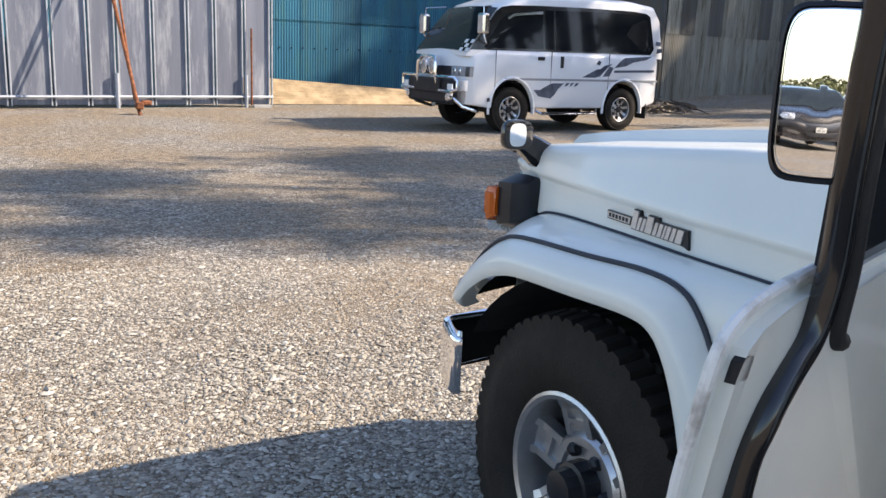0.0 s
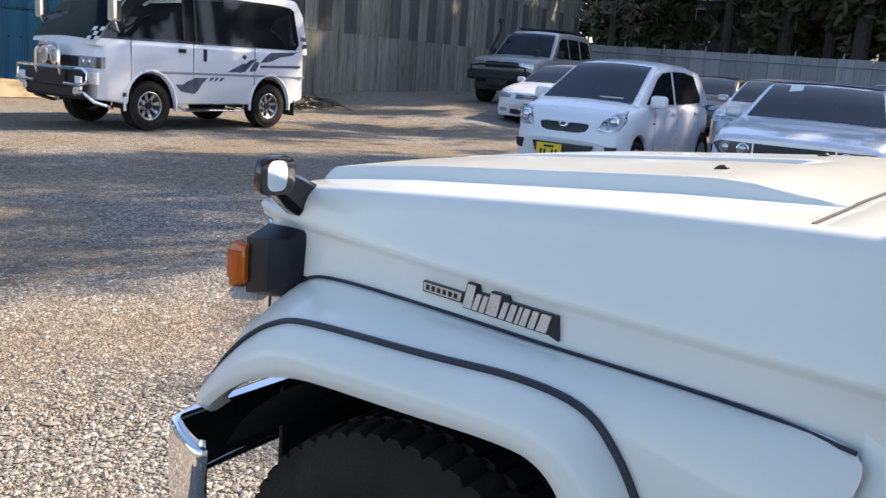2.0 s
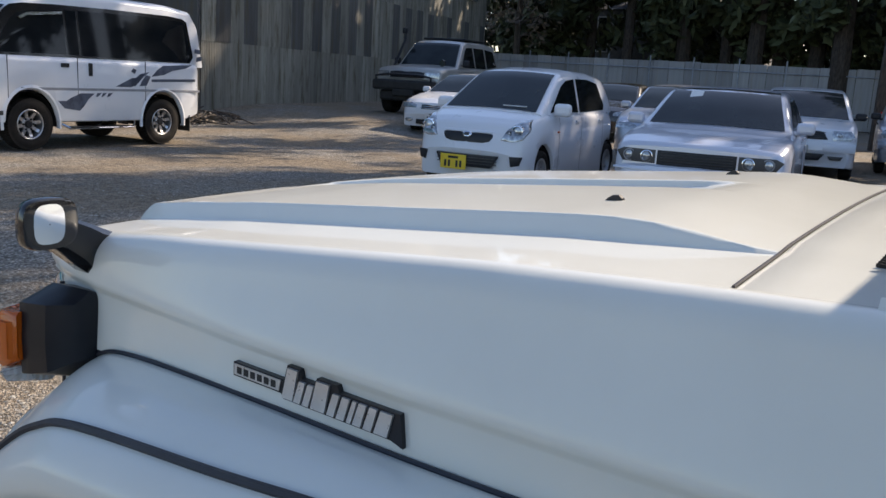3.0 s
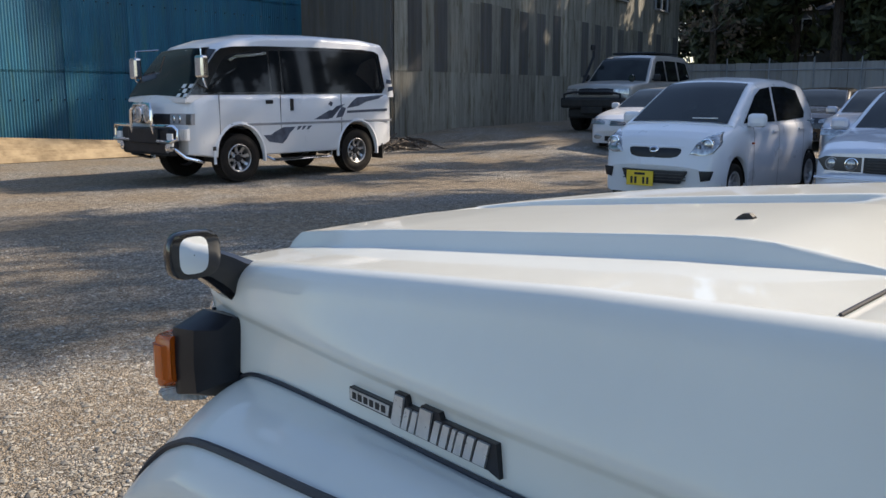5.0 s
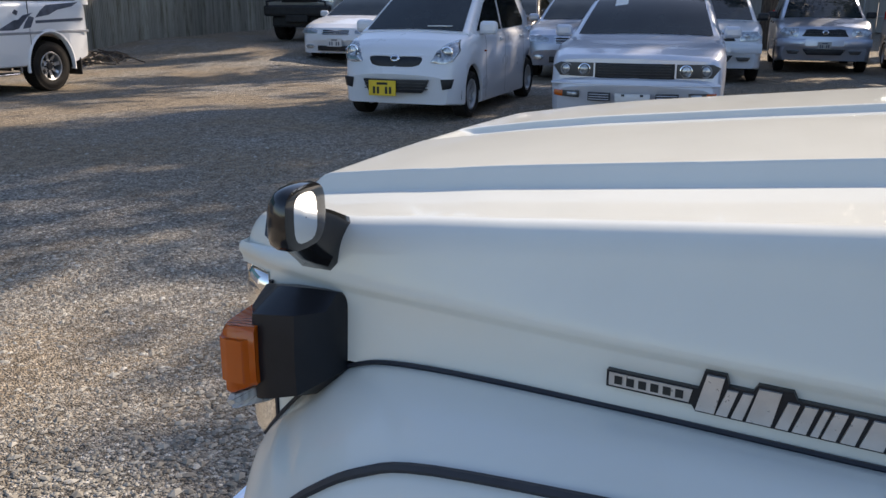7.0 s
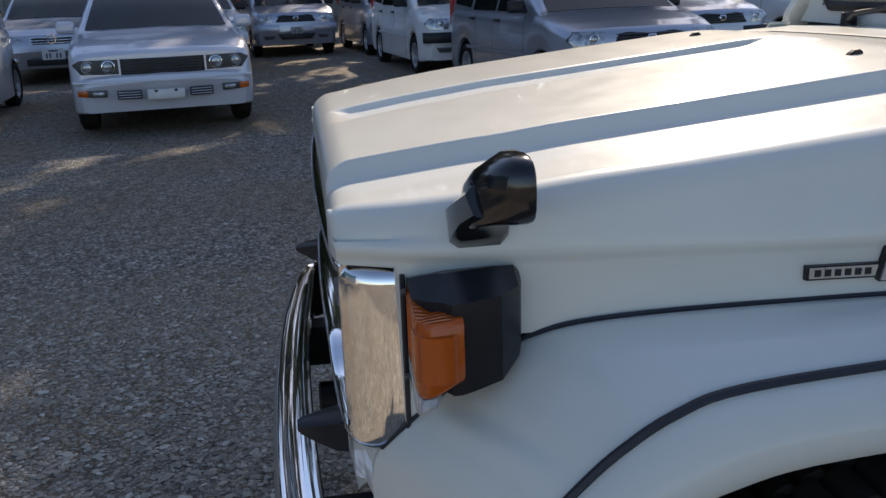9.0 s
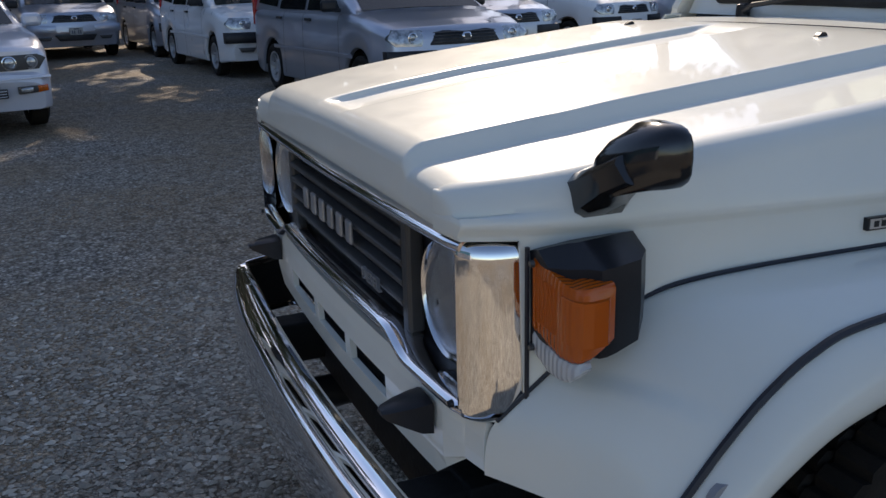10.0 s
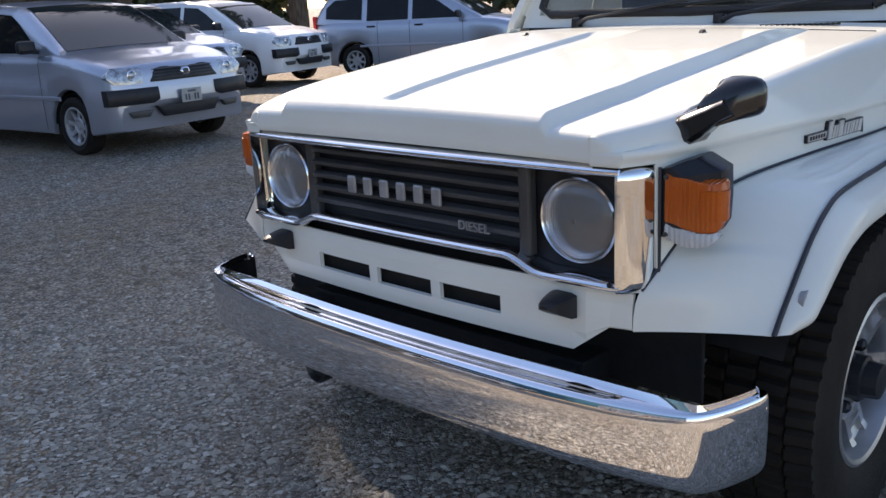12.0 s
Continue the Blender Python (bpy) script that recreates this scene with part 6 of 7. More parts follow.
    tube("wiper_arm", [(-0.16, 0.5, 1.02), (-0.30, 0.1, 1.11)], 0.008, BLACK_PLASTIC, c, seg=5)
    return c


def plain_sedan(name, at, heading, paint, label, H=1.42, grille=BLACK_PLASTIC, star=False):
    c, half, gw = car(name, at, heading, label, 4.7, 1.72, H, 2.74, 0.86, 0.31, paint,
        top=[(0.86, 0.5), (0.84, 0.62), (0.79, 0.74), (0.6, 0.82), (0.0, 0.93), (-0.4, 0.98), (-1, 0.95), (-3.0, 0.99), (-3.6, 0.97), (-3.82, 0.9), (-3.84, 0.5)],
        belt=[(0.0, 0.91), (-0.5, 0.94), (-3.2, 0.97)], roof=[(-0.34, 0.97), (-0.8, 1.22), (-1.15, 1.37), (-1.5, H - 0.02), (-2.0, H), (-2.5, H - 0.05), (-2.8, 1.24), (-3.2, 1.0)],
        wins=[[(-0.72, 0.98), (-1.2, 1.28), (-1.45, 1.33), (-1.75, 1.34), (-1.75, 0.98)], [(-1.83, 0.98), (-1.83, 1.34), (-2.3, 1.32), (-2.6, 1.17), (-2.7, 1.0)]], screen=(-0.36, -1.25), rear_screen=(-3.15, -2.62), crown=0.02)
    W = 1.72
    face_panel(c, "grille", [(-0.34, 0.62), (0.34, 0.62), (0.36, 0.78), (-0.36, 0.78)], 0.845, grille, W=W, lean=0.2, curve=0.03)
    for i in range(4):
        face_panel(c, "grille_bar", [(-0.33, 0.635 + 0.04 * i), (0.33, 0.635 + 0.04 * i), (0.33, 0.646 + 0.04 * i), (-0.33, 0.646 + 0.04 * i)], 0, CHROME, proud=0.016)
    if star:
        lathe("maker_badge", [(0.85, 0.075), (0.868, 0.07), (0.868, 0.06), (0.85, 0.058)], CHROME, c, "plain round chrome ring badge", at=(0.012, 0, 0.70), seg=20, caps=False)
    for s in (-1, 1):
        face_panel(c, "headlamp", [(s * 0.42, 0.64), (s * 0.79, 0.64), (s * 0.79, 0.75), (s * 0.42, 0.77)], 0.835, HEADLAMP, "clear headlamp", W=W, lean=0.2, depth=0.06, curve=0.07)
        face_panel(c, "fog_lamp", oval(s * 0.6, 0.38, 0.1, 0.04), 0.865, HEADLAMP, W=W, curve=0.05)
    face_panel(c, "lower_grille", [(-0.4, 0.30), (0.4, 0.30), (0.4, 0.40), (-0.4, 0.40)], 0.868, BLACK_PLASTIC, W=W, curve=0.02)
    plate(c, 0.88, 0.47, PLATE_WHITE)
    mirrors(c, -0.62, W / 2 + 0.06, 1.02, paint)
    return c


def stretch(c, k, z0=0.36):
    """Raise the body of a lifted car over its wheels."""
    for ob in c.children:
        if not ob.name.startswith("wheel.") and ob.name != "wheel" and "step" not in ob.name and "flap" not in ob.name:
            ob.matrix_basis = Matrix.Translation((0, 0, z0 * (1 - k))) @ Matrix.Diagonal((1, 1, k, 1)) @ ob.matrix_basis


def camper_van():
    c, half, gw = car("camper_van", (7.71, 12.95), 184.0, "white high-roof van with navy flame decals and chrome grille guard", 4.22, 1.69, 1.98, 2.36, 0.92, 0.36, VAN_WHITE,
        top=[(0.92, 0.66), (0.915, 0.86), (0.90, 1.02), (0.85, 1.12), (0.6, 1.18), (-0.5, 1.18), (-3.2, 1.18), (-3.36, 1.16), (-3.38, 0.6)],
        belt=[(0.7, 1.10), (0.3, 1.13), (-3.36, 1.15)], roof=[(0.84, 1.11), (0.70, 1.27), (0.46, 1.53), (0.30, 1.69), (0.16, 1.78), (-0.1, 1.85), (-0.6, 1.92), (-1.5, 1.95), (-2.6, 1.94), (-3.1, 1.89), (-3.27, 1.72), (-3.36, 1.18)],
        wins=[[(0.54, 1.19), (0.20, 1.58), (0.10, 1.65), (-0.02, 1.68), (-0.62, 1.72), (-0.62, 1.20)], [(-0.66, 1.20), (-0.66, 1.73), (-0.84, 1.73), (-0.84, 1.20)], [(-0.88, 1.19), (-0.88, 1.735), (-2.0, 1.76), (-2.86, 1.745), (-2.96, 1.70), (-3.0, 1.27), (-2.93, 1.19)]], screen=(0.83, 0.26), rear_screen=(-3.35, -3.28), crown=0.035, nose=0.06, roofw=0.86, off_road=True, rim_mat=ALLOY, tyre_w=0.23, bot=0.38, spokes=8, rim=0.20, inset=-0.006, screen_glass=DARK_GLASS)
    W = 1.69
    # black band behind the side windows
    for sg in (-1, 1):
        band = [(0.775, 1.160), (0.685, 1.265), (0.445, 1.525), (0.285, 1.685), (0.20, 1.735), (0.0, 1.765), (-0.5, 1.785), (-1.5, 1.80), (-2.6, 1.80), (-2.95, 1.775), (-3.06, 1.68), (-3.09, 1.26), (-3.0, 1.175)]
        rr = []
        for i in range(41):
            x = -3.088 + (0.773 + 3.088) * i / 40
            lo, hi = span(band, x)
            rr.append([(x, sg * (gw(x, lo + (hi - lo) * t) + 0.0025), lo + (hi - lo) * t) for t in (0, 0.25, 0.5, 0.75, 1)])
        loft("window_band", rr, GLOSS_BLACK, c)
    face_panel(c, "grille", [(-0.42, 0.80), (0.42, 0.80), (0.42, 0.93), (-0.42, 0.93)], 0.93, BLACK_PLASTIC, W=W, lean=0.12, curve=0.04)
    for s in (-1, 1):
        h = face_panel(c, "headlamp", [(s * 0.42, 0.80), (s * 0.815, 0.80), (s * 0.815, 0.935), (s * 0.42, 0.935)], 0.925, STONE_TRIM, "twin headlamp unit", W=W, lean=0.12, curve=0.06)
        for yy in (0.49, 0.60):
            lamp_round(c, h, s * yy, 0.868, 0.05, CHROME, HEADLAMP, 0.014)
        face_panel(c, "indicator", [(s * 0.72, 0.80), (s * 0.80, 0.80), (s * 0.80, 0.93), (s * 0.72, 0.93)], 0.934, GRILLE_GREY, proud=0.014, W=W, lean=0.12, curve=0.06)
        lathe("driving_lamp", [(0.98, 0.06), (1.04, 0.105), (1.07, 0.105), (1.075, 0.09)], CHROME, c, at=(0, s * 0.125, 0.915), seg=22)
        lathe("driving_lamp_lens", [(1.066, 0.093), (1.082, 0.06), (1.086, 0.01)], HEADLAMP, c, at=(0, s * 0.125, 0.915), seg=22)
        tube("guard_hoop", [(1.04, s * 0.29, 0.62), (1.09, s * 0.285, 0.76), (1.09, s * 0.27, 0.97), (1.06, s * 0.20, 1.04), (1.06, 0, 1.05)], 0.026, CHROME, c)
        tube("guard_wing", [(1.06, s * 0.28, 0.60), (1.10, s * 0.76, 0.60), (1.04, s * 0.84, 0.63), (1.03, s * 0.84, 0.74), (1.06, s * 0.78, 0.785), (1.09, s * 0.28, 0.785)], 0.024, CHROME, c)
        box("wheel_flare", (0.05, 0.02, 0.05), (0.45, s * (W / 2 + 0.004), 0.5), GRILLE_GREY, c)
        for a in (0.0, -2.36):
            rows = []
            for i in range(17):
                t = math.pi * (-0.04 + 1.08 * i / 16)
                ca, sa = math.cos(t), math.sin(t)
                rows.append([(a + r * ca, s * y, 0.36 + r * sa) for r, y in ((0.43, W / 2 - 0.06), (0.43, W / 2 + 0.012), (0.438, W / 2 + 0.018), (0.47, W / 2 + 0.003))])
            loft("wheel_flare", rows, VAN_WHITE, c)
        tube("side_step", [(-0.52, s * 0.76, 0.36), (-0.6, s * 0.86, 0.30), (-1.75, s * 0.86, 0.30), (-1.85, s * 0.76, 0.38)], 0.022, CHROME, c)
        tube("under_guard", [(0.98, s * 0.62, 0.52), (0.85, s * 0.72, 0.40), (0.55, s * 0.72, 0.33)], 0.024, CHROME, c)
        box("step_board", (1.0, 0.16, 0.02), (-1.18, s * 0.80, 0.31), BLACK_PLASTIC, c)
        box("waist_strip", (3.3, 0.014, 0.03), (-1.5, s * (W / 2 + 0.004), 0.785), STONE_TRIM, c, bevel=0.004)
        box("door_handle", (0.13, 0.03, 0.05), (-0.55, s * (W / 2 + 0.002), 1.07), INK, c, bevel=0.008)
        box("door_handle", (0.06, 0.03, 0.16), (-0.98, s * (W / 2 + 0.002), 1.03), INK, c, bevel=0.008)
        for x in (0.34, -0.76, -2.0):
            box("door_gap", (0.008, 0.012, 0.62), (x, s * (W / 2 + 0.0), 0.86), INK, c, bevel=0.001)
        # flame decals
        def decal(pts):
            prism("decal", pts, -0.004, 0.0025, NAVY_DECAL, c, to=lambda a, b, d: (a, s * (W / 2 + 0.0045 + d - 0.02 * max(0, (b - 1.05) / 0.12)), b))
        decal([(-0.42, 0.64), (-0.53, 0.55), (-0.78, 0.52), (-0.86, 0.58), (-0.93, 0.66), (-1.04, 0.735), (-0.80, 0.735), (-0.64, 0.68), (-0.56, 0.64)])
        for x0, w_ in ((-1.06, 0.05), (-1.16, 0.04), (-1.26, 0.05)):
            decal([(x0, 0.69), (x0 - w_, 0.70), (x0 - w_ - 0.06, 0.745), (x0 - 0.03, 0.74)])
        decal([(-1.42, 0.825), (-1.72, 0.825), (-1.82, 0.87), (-1.92, 0.95), (-1.74, 0.945), (-1.58, 0.885)])
        decal([(-1.70, 0.83), (-1.80, 0.84), (-1.98, 0.98), (-2.08, 1.03), (-1.90, 1.00), (-1.78, 0.93)])
        decal([(-1.88, 0.84), (-2.02, 0.85), (-2.10, 0.97), (-2.02, 0.99), (-1.94, 0.92)])
        decal([(-1.72, 1.03), (-1.79, 1.00), (-1.82, 1.05), (-1.77, 1.07)])
        decal([(-2.12, 0.97), (-2.38, 1.00), (-2.55, 1.06), (-2.85, 1.10), (-3.00, 1.155), (-2.62, 1.135), (-2.36, 1.12), (-2.24, 1.06)])
        decal([(-2.12, 0.90), (-3.05, 0.92), (-3.05, 0.955), (-2.12, 0.935)])
        decal([(-3.10, 1.20), (-3.22, 1.22), (-3.24, 1.28), (-3.12, 1.27)])
        decal([(-3.08, 1.32), (-3.20, 1.31), (-3.21, 1.37), (-3.10, 1.38)])
        prism("window_visor", [(0.10, 1.60), (-0.04, 1.66), (-0.60, 1.71), (-0.60, 1.675), (-0.04, 1.625), (0.06, 1.58)], 0.0, 0.02, DULL_CHROME, c, to=lambda a, b, d: (a, s * (gw(a, b) + 0.008 + d), b))
        box("mud_flap", (0.015, 0.26, 0.26), (-2.93, s * 0.72, 0.33), INK, c)
    box("front_bumper", (0.16, 1.30, 0.34), (0.97, 0, 0.59), BLACK_PLASTIC, c, bevel=0.04)
    for s in (-1, 1):
        for i in range(5):
            box("trim_rib", (0.05, 0.014, 0.14), (0.86 - 0.004 * i, s * (0.66 + 0.035 * i), 0.68), VAN_WHITE, c, bevel=0.004)
    box("winch_plate", (0.1, 0.78, 0.20), (1.04, 0, 0.66), BLACK_PLASTIC, c, bevel=0.02)
    for s in (-1, 1):
        box("driving_plate", (0.03, 0.14, 0.16), (1.06, s * 0.68, 0.62), VAN_WHITE, c, bevel=0.01)
        lathe("fog_lamp", [(1.0, 0.05), (1.07, 0.06), (1.075, 0.045)], CHROME, c, at=(0, s * 0.62, 0.52), seg=16)
    for i in range(8):
        for j in range(3 if i < 4 else 2):
            if (i + j) % 2 == 0:
                box("chequer", (0.062, 0.085, 0.004), (0.822 - 0.05 * j, 0.74 - 0.085 * i, 1.156 + 0.057 * j), VAN_WHITE, c, turn=Matrix.Rotation(radians(49), 4, "Y"), bevel=0.001)
    for s in (-1, 1):
        tube("mirror_arm", [(0.35, s * 0.66, 1.74), (0.62, s * 0.86, 1.72), (0.62, s * 0.90, 1.34), (0.5, s * 0.80, 1.24)], 0.012, CHROME, c, seg=6)
        box("door_mirror", (0.12, 0.19, 0.27), (0.63, s * 0.88, 1.50), DULL_CHROME, c, bevel=0.03)
    stretch(c, 1.15)


def big_wagon():
    c, half, gw = car("tall_wagon", (20.9, 14.8, 0.27), 190, "dusty pale lifted off-road wagon with a black bull bar", 4.8, 1.93, 1.98, 2.85, 0.85, 0.42, BEIGE_PAINT,
        top=[(0.85, 0.9), (0.83, 1.08), (0.75, 1.16), (0.3, 1.2), (-0.5, 1.25), (-3.8, 1.25), (-3.93, 1.2), (-3.95, 0.7)], belt=[(0, 1.2), (-0.6, 1.22), (-3.9, 1.24)],
        roof=[(-0.48, 1.24), (-0.8, 1.55), (-1.1, 1.82), (-1.4, 1.92), (-2.5, 1.95), (-3.6, 1.92), (-3.8, 1.7), (-3.93, 1.26)],
        wins=[[(-0.85, 1.27), (-1.2, 1.70), (-1.35, 1.78), (-1.8, 1.80), (-1.8, 1.27)], [(-1.88, 1.27), (-1.88, 1.80), (-2.7, 1.80), (-2.7, 1.27)], [(-2.8, 1.28), (-2.8, 1.80), (-3.5, 1.76), (-3.65, 1.35)]], screen=(-0.5, -1.2), crown=0.03, off_road=True, bot=0.6, tyre_w=0.28, spokes=6, nose=0.05)
    W = 1.93
    face_panel(c, "grille", [(-0.5, 0.93), (0.5, 0.93), (0.5, 1.09), (-0.5, 1.09)], 0.86, BLACK_PLASTIC, W=W, curve=0.02)
    for s in (-1, 1):
        face_panel(c, "headlamp", [(s * 0.54, 0.94), (s * 0.90, 0.94), (s * 0.90, 1.08), (s * 0.54, 1.08)], 0.85, HEADLAMP, "square headlamp", W=W, curve=0.03)
        tube("bar_hoop", [(1.0, s * 0.8, 0.7), (1.05, s * 0.8, 0.95), (1.02, s * 0.5, 1.0), (1.02, 0, 1.0)], 0.03, BLACK_PLASTIC, c)
    box("bull_bar", (0.20, 1.82, 0.26), (0.96, 0, 0.74), INK, c, bevel=0.06)
    box("winch", (0.16, 0.62, 0.18), (0.98, 0, 0.56), INK, c, bevel=0.03)
    box("skid_plate", (0.3, 1.5, 0.25), (0.75, 0, 0.48), INK, c, bevel=0.05)
    mirrors(c, -0.75, W / 2 + 0.08, 1.36, BLACK_PLASTIC, (0.1, 0.2, 0.17))
    tube("snorkel", [(-0.3, -0.97, 1.15), (-0.5, -0.99, 1.3), (-0.95, -0.95, 1.9), (-0.95, -0.95, 2.1)], 0.04, BLACK_PLASTIC, c)
    box("snorkel_head", (0.16, 0.12, 0.16), (-0.92, -0.95, 2.15), BLACK_PLASTIC, c, bevel=0.04)
    lathe("wing_mirror", [(0.0, 0.02), (0.05, 0.09), (0.08, 0.085)], GLOSS_BLACK, c, at=(0.4, 0.85, 1.33), seg=16)
    box("roof_rack", (1.7, 1.3, 0.05), (-2.4, 0, 2.0), BLACK_PLASTIC, c, bevel=0.02)
    stretch(c, 1.07)


kei_hatch()
boxy_sedan()
camper_van()
wagon("estate_car", (9.31, -1.07), 186.7, SILVER, "silver estate car with black bumper corners")
wagon("estate_car", (14.1, -0.40), 186.6, VAN_WHITE, "white estate car with black bumper corners", badge=False)
wagon("estate_car", (18.5, 0.0), 187, SILVER, "silver-grey estate car parked in the row", badge=False)
wagon("estate_car", (12.5, -3.3), 190, SILVER, "silver estate car behind another one", badge=True)
wagon("estate_car", (13.9, -6.15), 196, VAN_WHITE, "white estate car with black bumper corners and plate")
wagon("estate_car", (11.28, -9.25), 205, SILVER, "silver estate car seen from its side", badge=False)
wagon("family_wagon", (19.5, 2.25), 188, SILVER, "silver wagon with body-coloured bumper", bumper_mat=SILVER)
plain_sedan("saloon_car", (17.3, 11.45), 187, PEARL, "white saloon with chrome grille bars")
plain_sedan("saloon_car", (16.1, 6.05), 190, SILVER, "silver saloon with a round grille badge", star=True)
plain_sedan("saloon_car", (21.5, 9.6), 190, DARK_PAINT, "black saloon parked in the back row")
wagon("estate_car", (16.6, 3.9), 191, PEARL, "pearl white estate car in the back row", badge=False, bumper_mat=PEARL)
wagon("estate_car", (22.5, 5.2), 190, BEIGE_PAINT, "pale grey estate car in the back row", badge=False)
big_wagon()
# a row on the near side of the yard, which the mirrors and the chrome show
for at, paint, word in (((-20.0, -6.6), DARK_PAINT, "black"), ((-21.5, -9.6), DARK_PAINT, "dusty black"), ((-23.0, -12.6), SILVER, "silver"), ((-24.5, -15.6), DARK_PAINT, "black"), ((-19.2, -3.4), BEIGE_PAINT, "pale grey")):
    wagon("estate_car", at, 8, paint, word + " estate car parked in the opposite row", badge=False)

# ---- trees, pole, house, loose things ----


def tree(at, height, seed, spread=2.6, leaves=1500, mat=LEAF, label="tall tree with a dark uneven crown", bare=0.45, leaf=0.16, lean=0.0, kept=1.0):
    rg = random.Random(seed)
    t = thing("tree", (at[0], at[1], 0), label, "tree")
    pts, rad = [], []
    r0 = height * 0.017 + 0.04
    for i in range(9):
        f = i / 8
        pts.append((lean * f * height * 0.1 + rg.uniform(-0.1, 0.1) * f, rg.uniform(-0.1, 0.1) * f, height * 0.93 * f))
        rad.append(r0 * (1 - 0.88 * f))
    tr = tube("trunk", pts, rad, BARK, t, seg=9)
    lv, lf = [], []
    count = 0
    for b in range(int(height * 1.7)):
        f = bare + (0.97 - bare) * rg.random()
        z = height * f * 0.95
        a = rg.uniform(0, 2 * math.pi)
        ln = spread * (0.35 + 0.75 * math.sin(math.pi * min(1, (f - bare) / (1 - bare) * 0.8 + 0.2))) * rg.uniform(0.6, 1.15)
        base = Vector((lean * f * height * 0.1, 0, z))
        tip = base + Vector((math.cos(a) * ln, math.sin(a) * ln, ln * rg.uniform(0.1, 0.6)))
        mid = (base + tip) * 0.5 + Vector((0, 0, 0.15 * ln))
        tube("limb", [base, mid, tip], [0.05, 0.03, 0.01], BARK, tr, seg=5)
        for _ in range(int(leaves / (height * 1.7))):
            q = base + (tip - base) * rg.uniform(0.3, 1.08) + Vector((rg.gauss(0, 0.33), rg.gauss(0, 0.33), rg.gauss(0, 0.28)))
            u = Vector((rg.gauss(0, 1), rg.gauss(0, 1), rg.gauss(0, 1))).normalized()
            v = u.orthogonal().normalized()
            sz = leaf * rg.uniform(0.6, 1.5)
            count += 1
            if (count * 0.618034) % 1.0 > kept:
                continue
            k = len(lv)
            lv += [q - u * sz, q + v * sz * 0.5, q + u * sz, q - v * sz * 0.5]
            lf.append((k, k + 1, k + 2, k + 3))
    me = bpy.data.meshes.new("crown")
    me.from_pydata([tuple(v) for v in lv], [], lf)
    me.materials.append(mat)
    cr = new("crown", me)
    cr.parent = t
    return t


# woods behind the hoarding
rw = random.Random(11)
for i in range(17):
    y = 25 - i * 3.0
    tree((47 + rw.uniform(-2, 5), y + rw.uniform(-1, 1)), rw.uniform(14, 20), 100 + i, spread=3.4, leaves=5000, bare=0.05, leaf=0.34)


def sunward(p, q):
    """A place p metres towards the sun and q metres across it."""
    return (p * 0.917 + q * 0.4, -p * 0.4 + q * 0.917)


# trees added sunward of the yard, crowns out of view, to shade it
SHADE = [(22, 4.3, 15.3, 1.6, 0.42), (22.5, 2.9, 15.6, 1.4, 0.42), (23.4, 3.4, 16.6, 1.5, 0.42), (23.0, 1.9, 14.3, 1.3, 0.42), (24.6, 3.9, 17.0, 1.5, 0.42), (25.0, 5.2, 17.2, 1.5, 0.55), (23.4, 9.4, 16.6, 1.7, 0.4), (25.5, 8.2, 17.4, 1.6, 0.4), (25.2, 10.9, 17.6, 1.7, 0.4), (23, 6.6, 20.0, 1.7, 0.45), (21.5, 8.2, 18.8, 1.6, 0.45), (24, 10.4, 19, 1.5, 0.55), (22, 0.2, 14.0, 1.6, 0.5), (23, -2.5, 14, 2.2, 0.5), (24, 14.8, 19, 1.8, 0.5)]
for i, (p, q, h, sp, br) in enumerate(SHADE):
    tree(sunward(p, q), h, 300 + i, spread=sp, leaves=4500, bare=br, leaf=0.15, kept=1.0 if q < 5.0 else (0.56 if q < 11 else 0.58))
# more trees added by the hoarding to throw dapples on the workshop wall
for i in range(8):
    tree(sunward(35.5 + 1.5 * (i % 2), 19.5 + 2.2 * i), 21 + (i * 7) % 5, 340 + i, spread=2.3, leaves=4500, bare=0.12, leaf=0.24)
# oversized trees added behind the hoarding; their unseen tops shade the blue shed
for i in range(4):
    tree(sunward(43.5 + 1.2 * (i % 2), 22.4 + 1.4 * i), 38 + (i * 5) % 4, 420 + i, spread=2.2, leaves=7000, bare=0.35, leaf=0.24)
# low trees along the far end of the yard
for i in range(13):
    tree((43 - i * 2.5, -15 - i * 0.9 + rw.uniform(-1, 1)), rw.uniform(6, 8), 560 + i, spread=2.6, leaves=2600, bare=0.04, leaf=0.3)
# low woods far off across the open side of the yard
def far_woods():
    rg = random.Random(77)
    lv, lf = [], []
    for _ in range(9000):
        y = rg.uniform(-260, 90)
        top = 4.5 + 3.0 * noise.noise((y * 0.05, 3.0, 0)) + 2.0 * noise.noise((y * 0.23, 8.0, 0))
        q = Vector((-240 + rg.uniform(-4, 4), y, rg.uniform(0, 1) ** 0.8 * top))
        u = Vector((rg.gauss(0, 0.3), rg.gauss(0, 1), rg.gauss(0, 1))).normalized() * rg.uniform(0.4, 1.0)
        v = u.orthogonal().normalized() * 0.5
        k = len(lv)
        lv += [tuple(q - u), tuple(q + v), tuple(q + u), tuple(q - v)]
        lf.append((k, k + 1, k + 2, k + 3))
    me = bpy.data.meshes.new("far_woods")
    me.from_pydata(lv, [], lf)
    me.materials.append(LEAF)
    tagged(new("far_woods", me), "low dark woods far off across open ground", "woods", "", "stuff")


far_woods()
# dense trees beyond the end of the workshop
for i, (x, y) in enumerate(((50, 33), (54, 37.5), (58, 32), (61, 41), (66, 36))):
    tree((x, y), 16 + i % 3, 660 + i, spread=3.6, leaves=5500, bare=0.03, leaf=0.42)
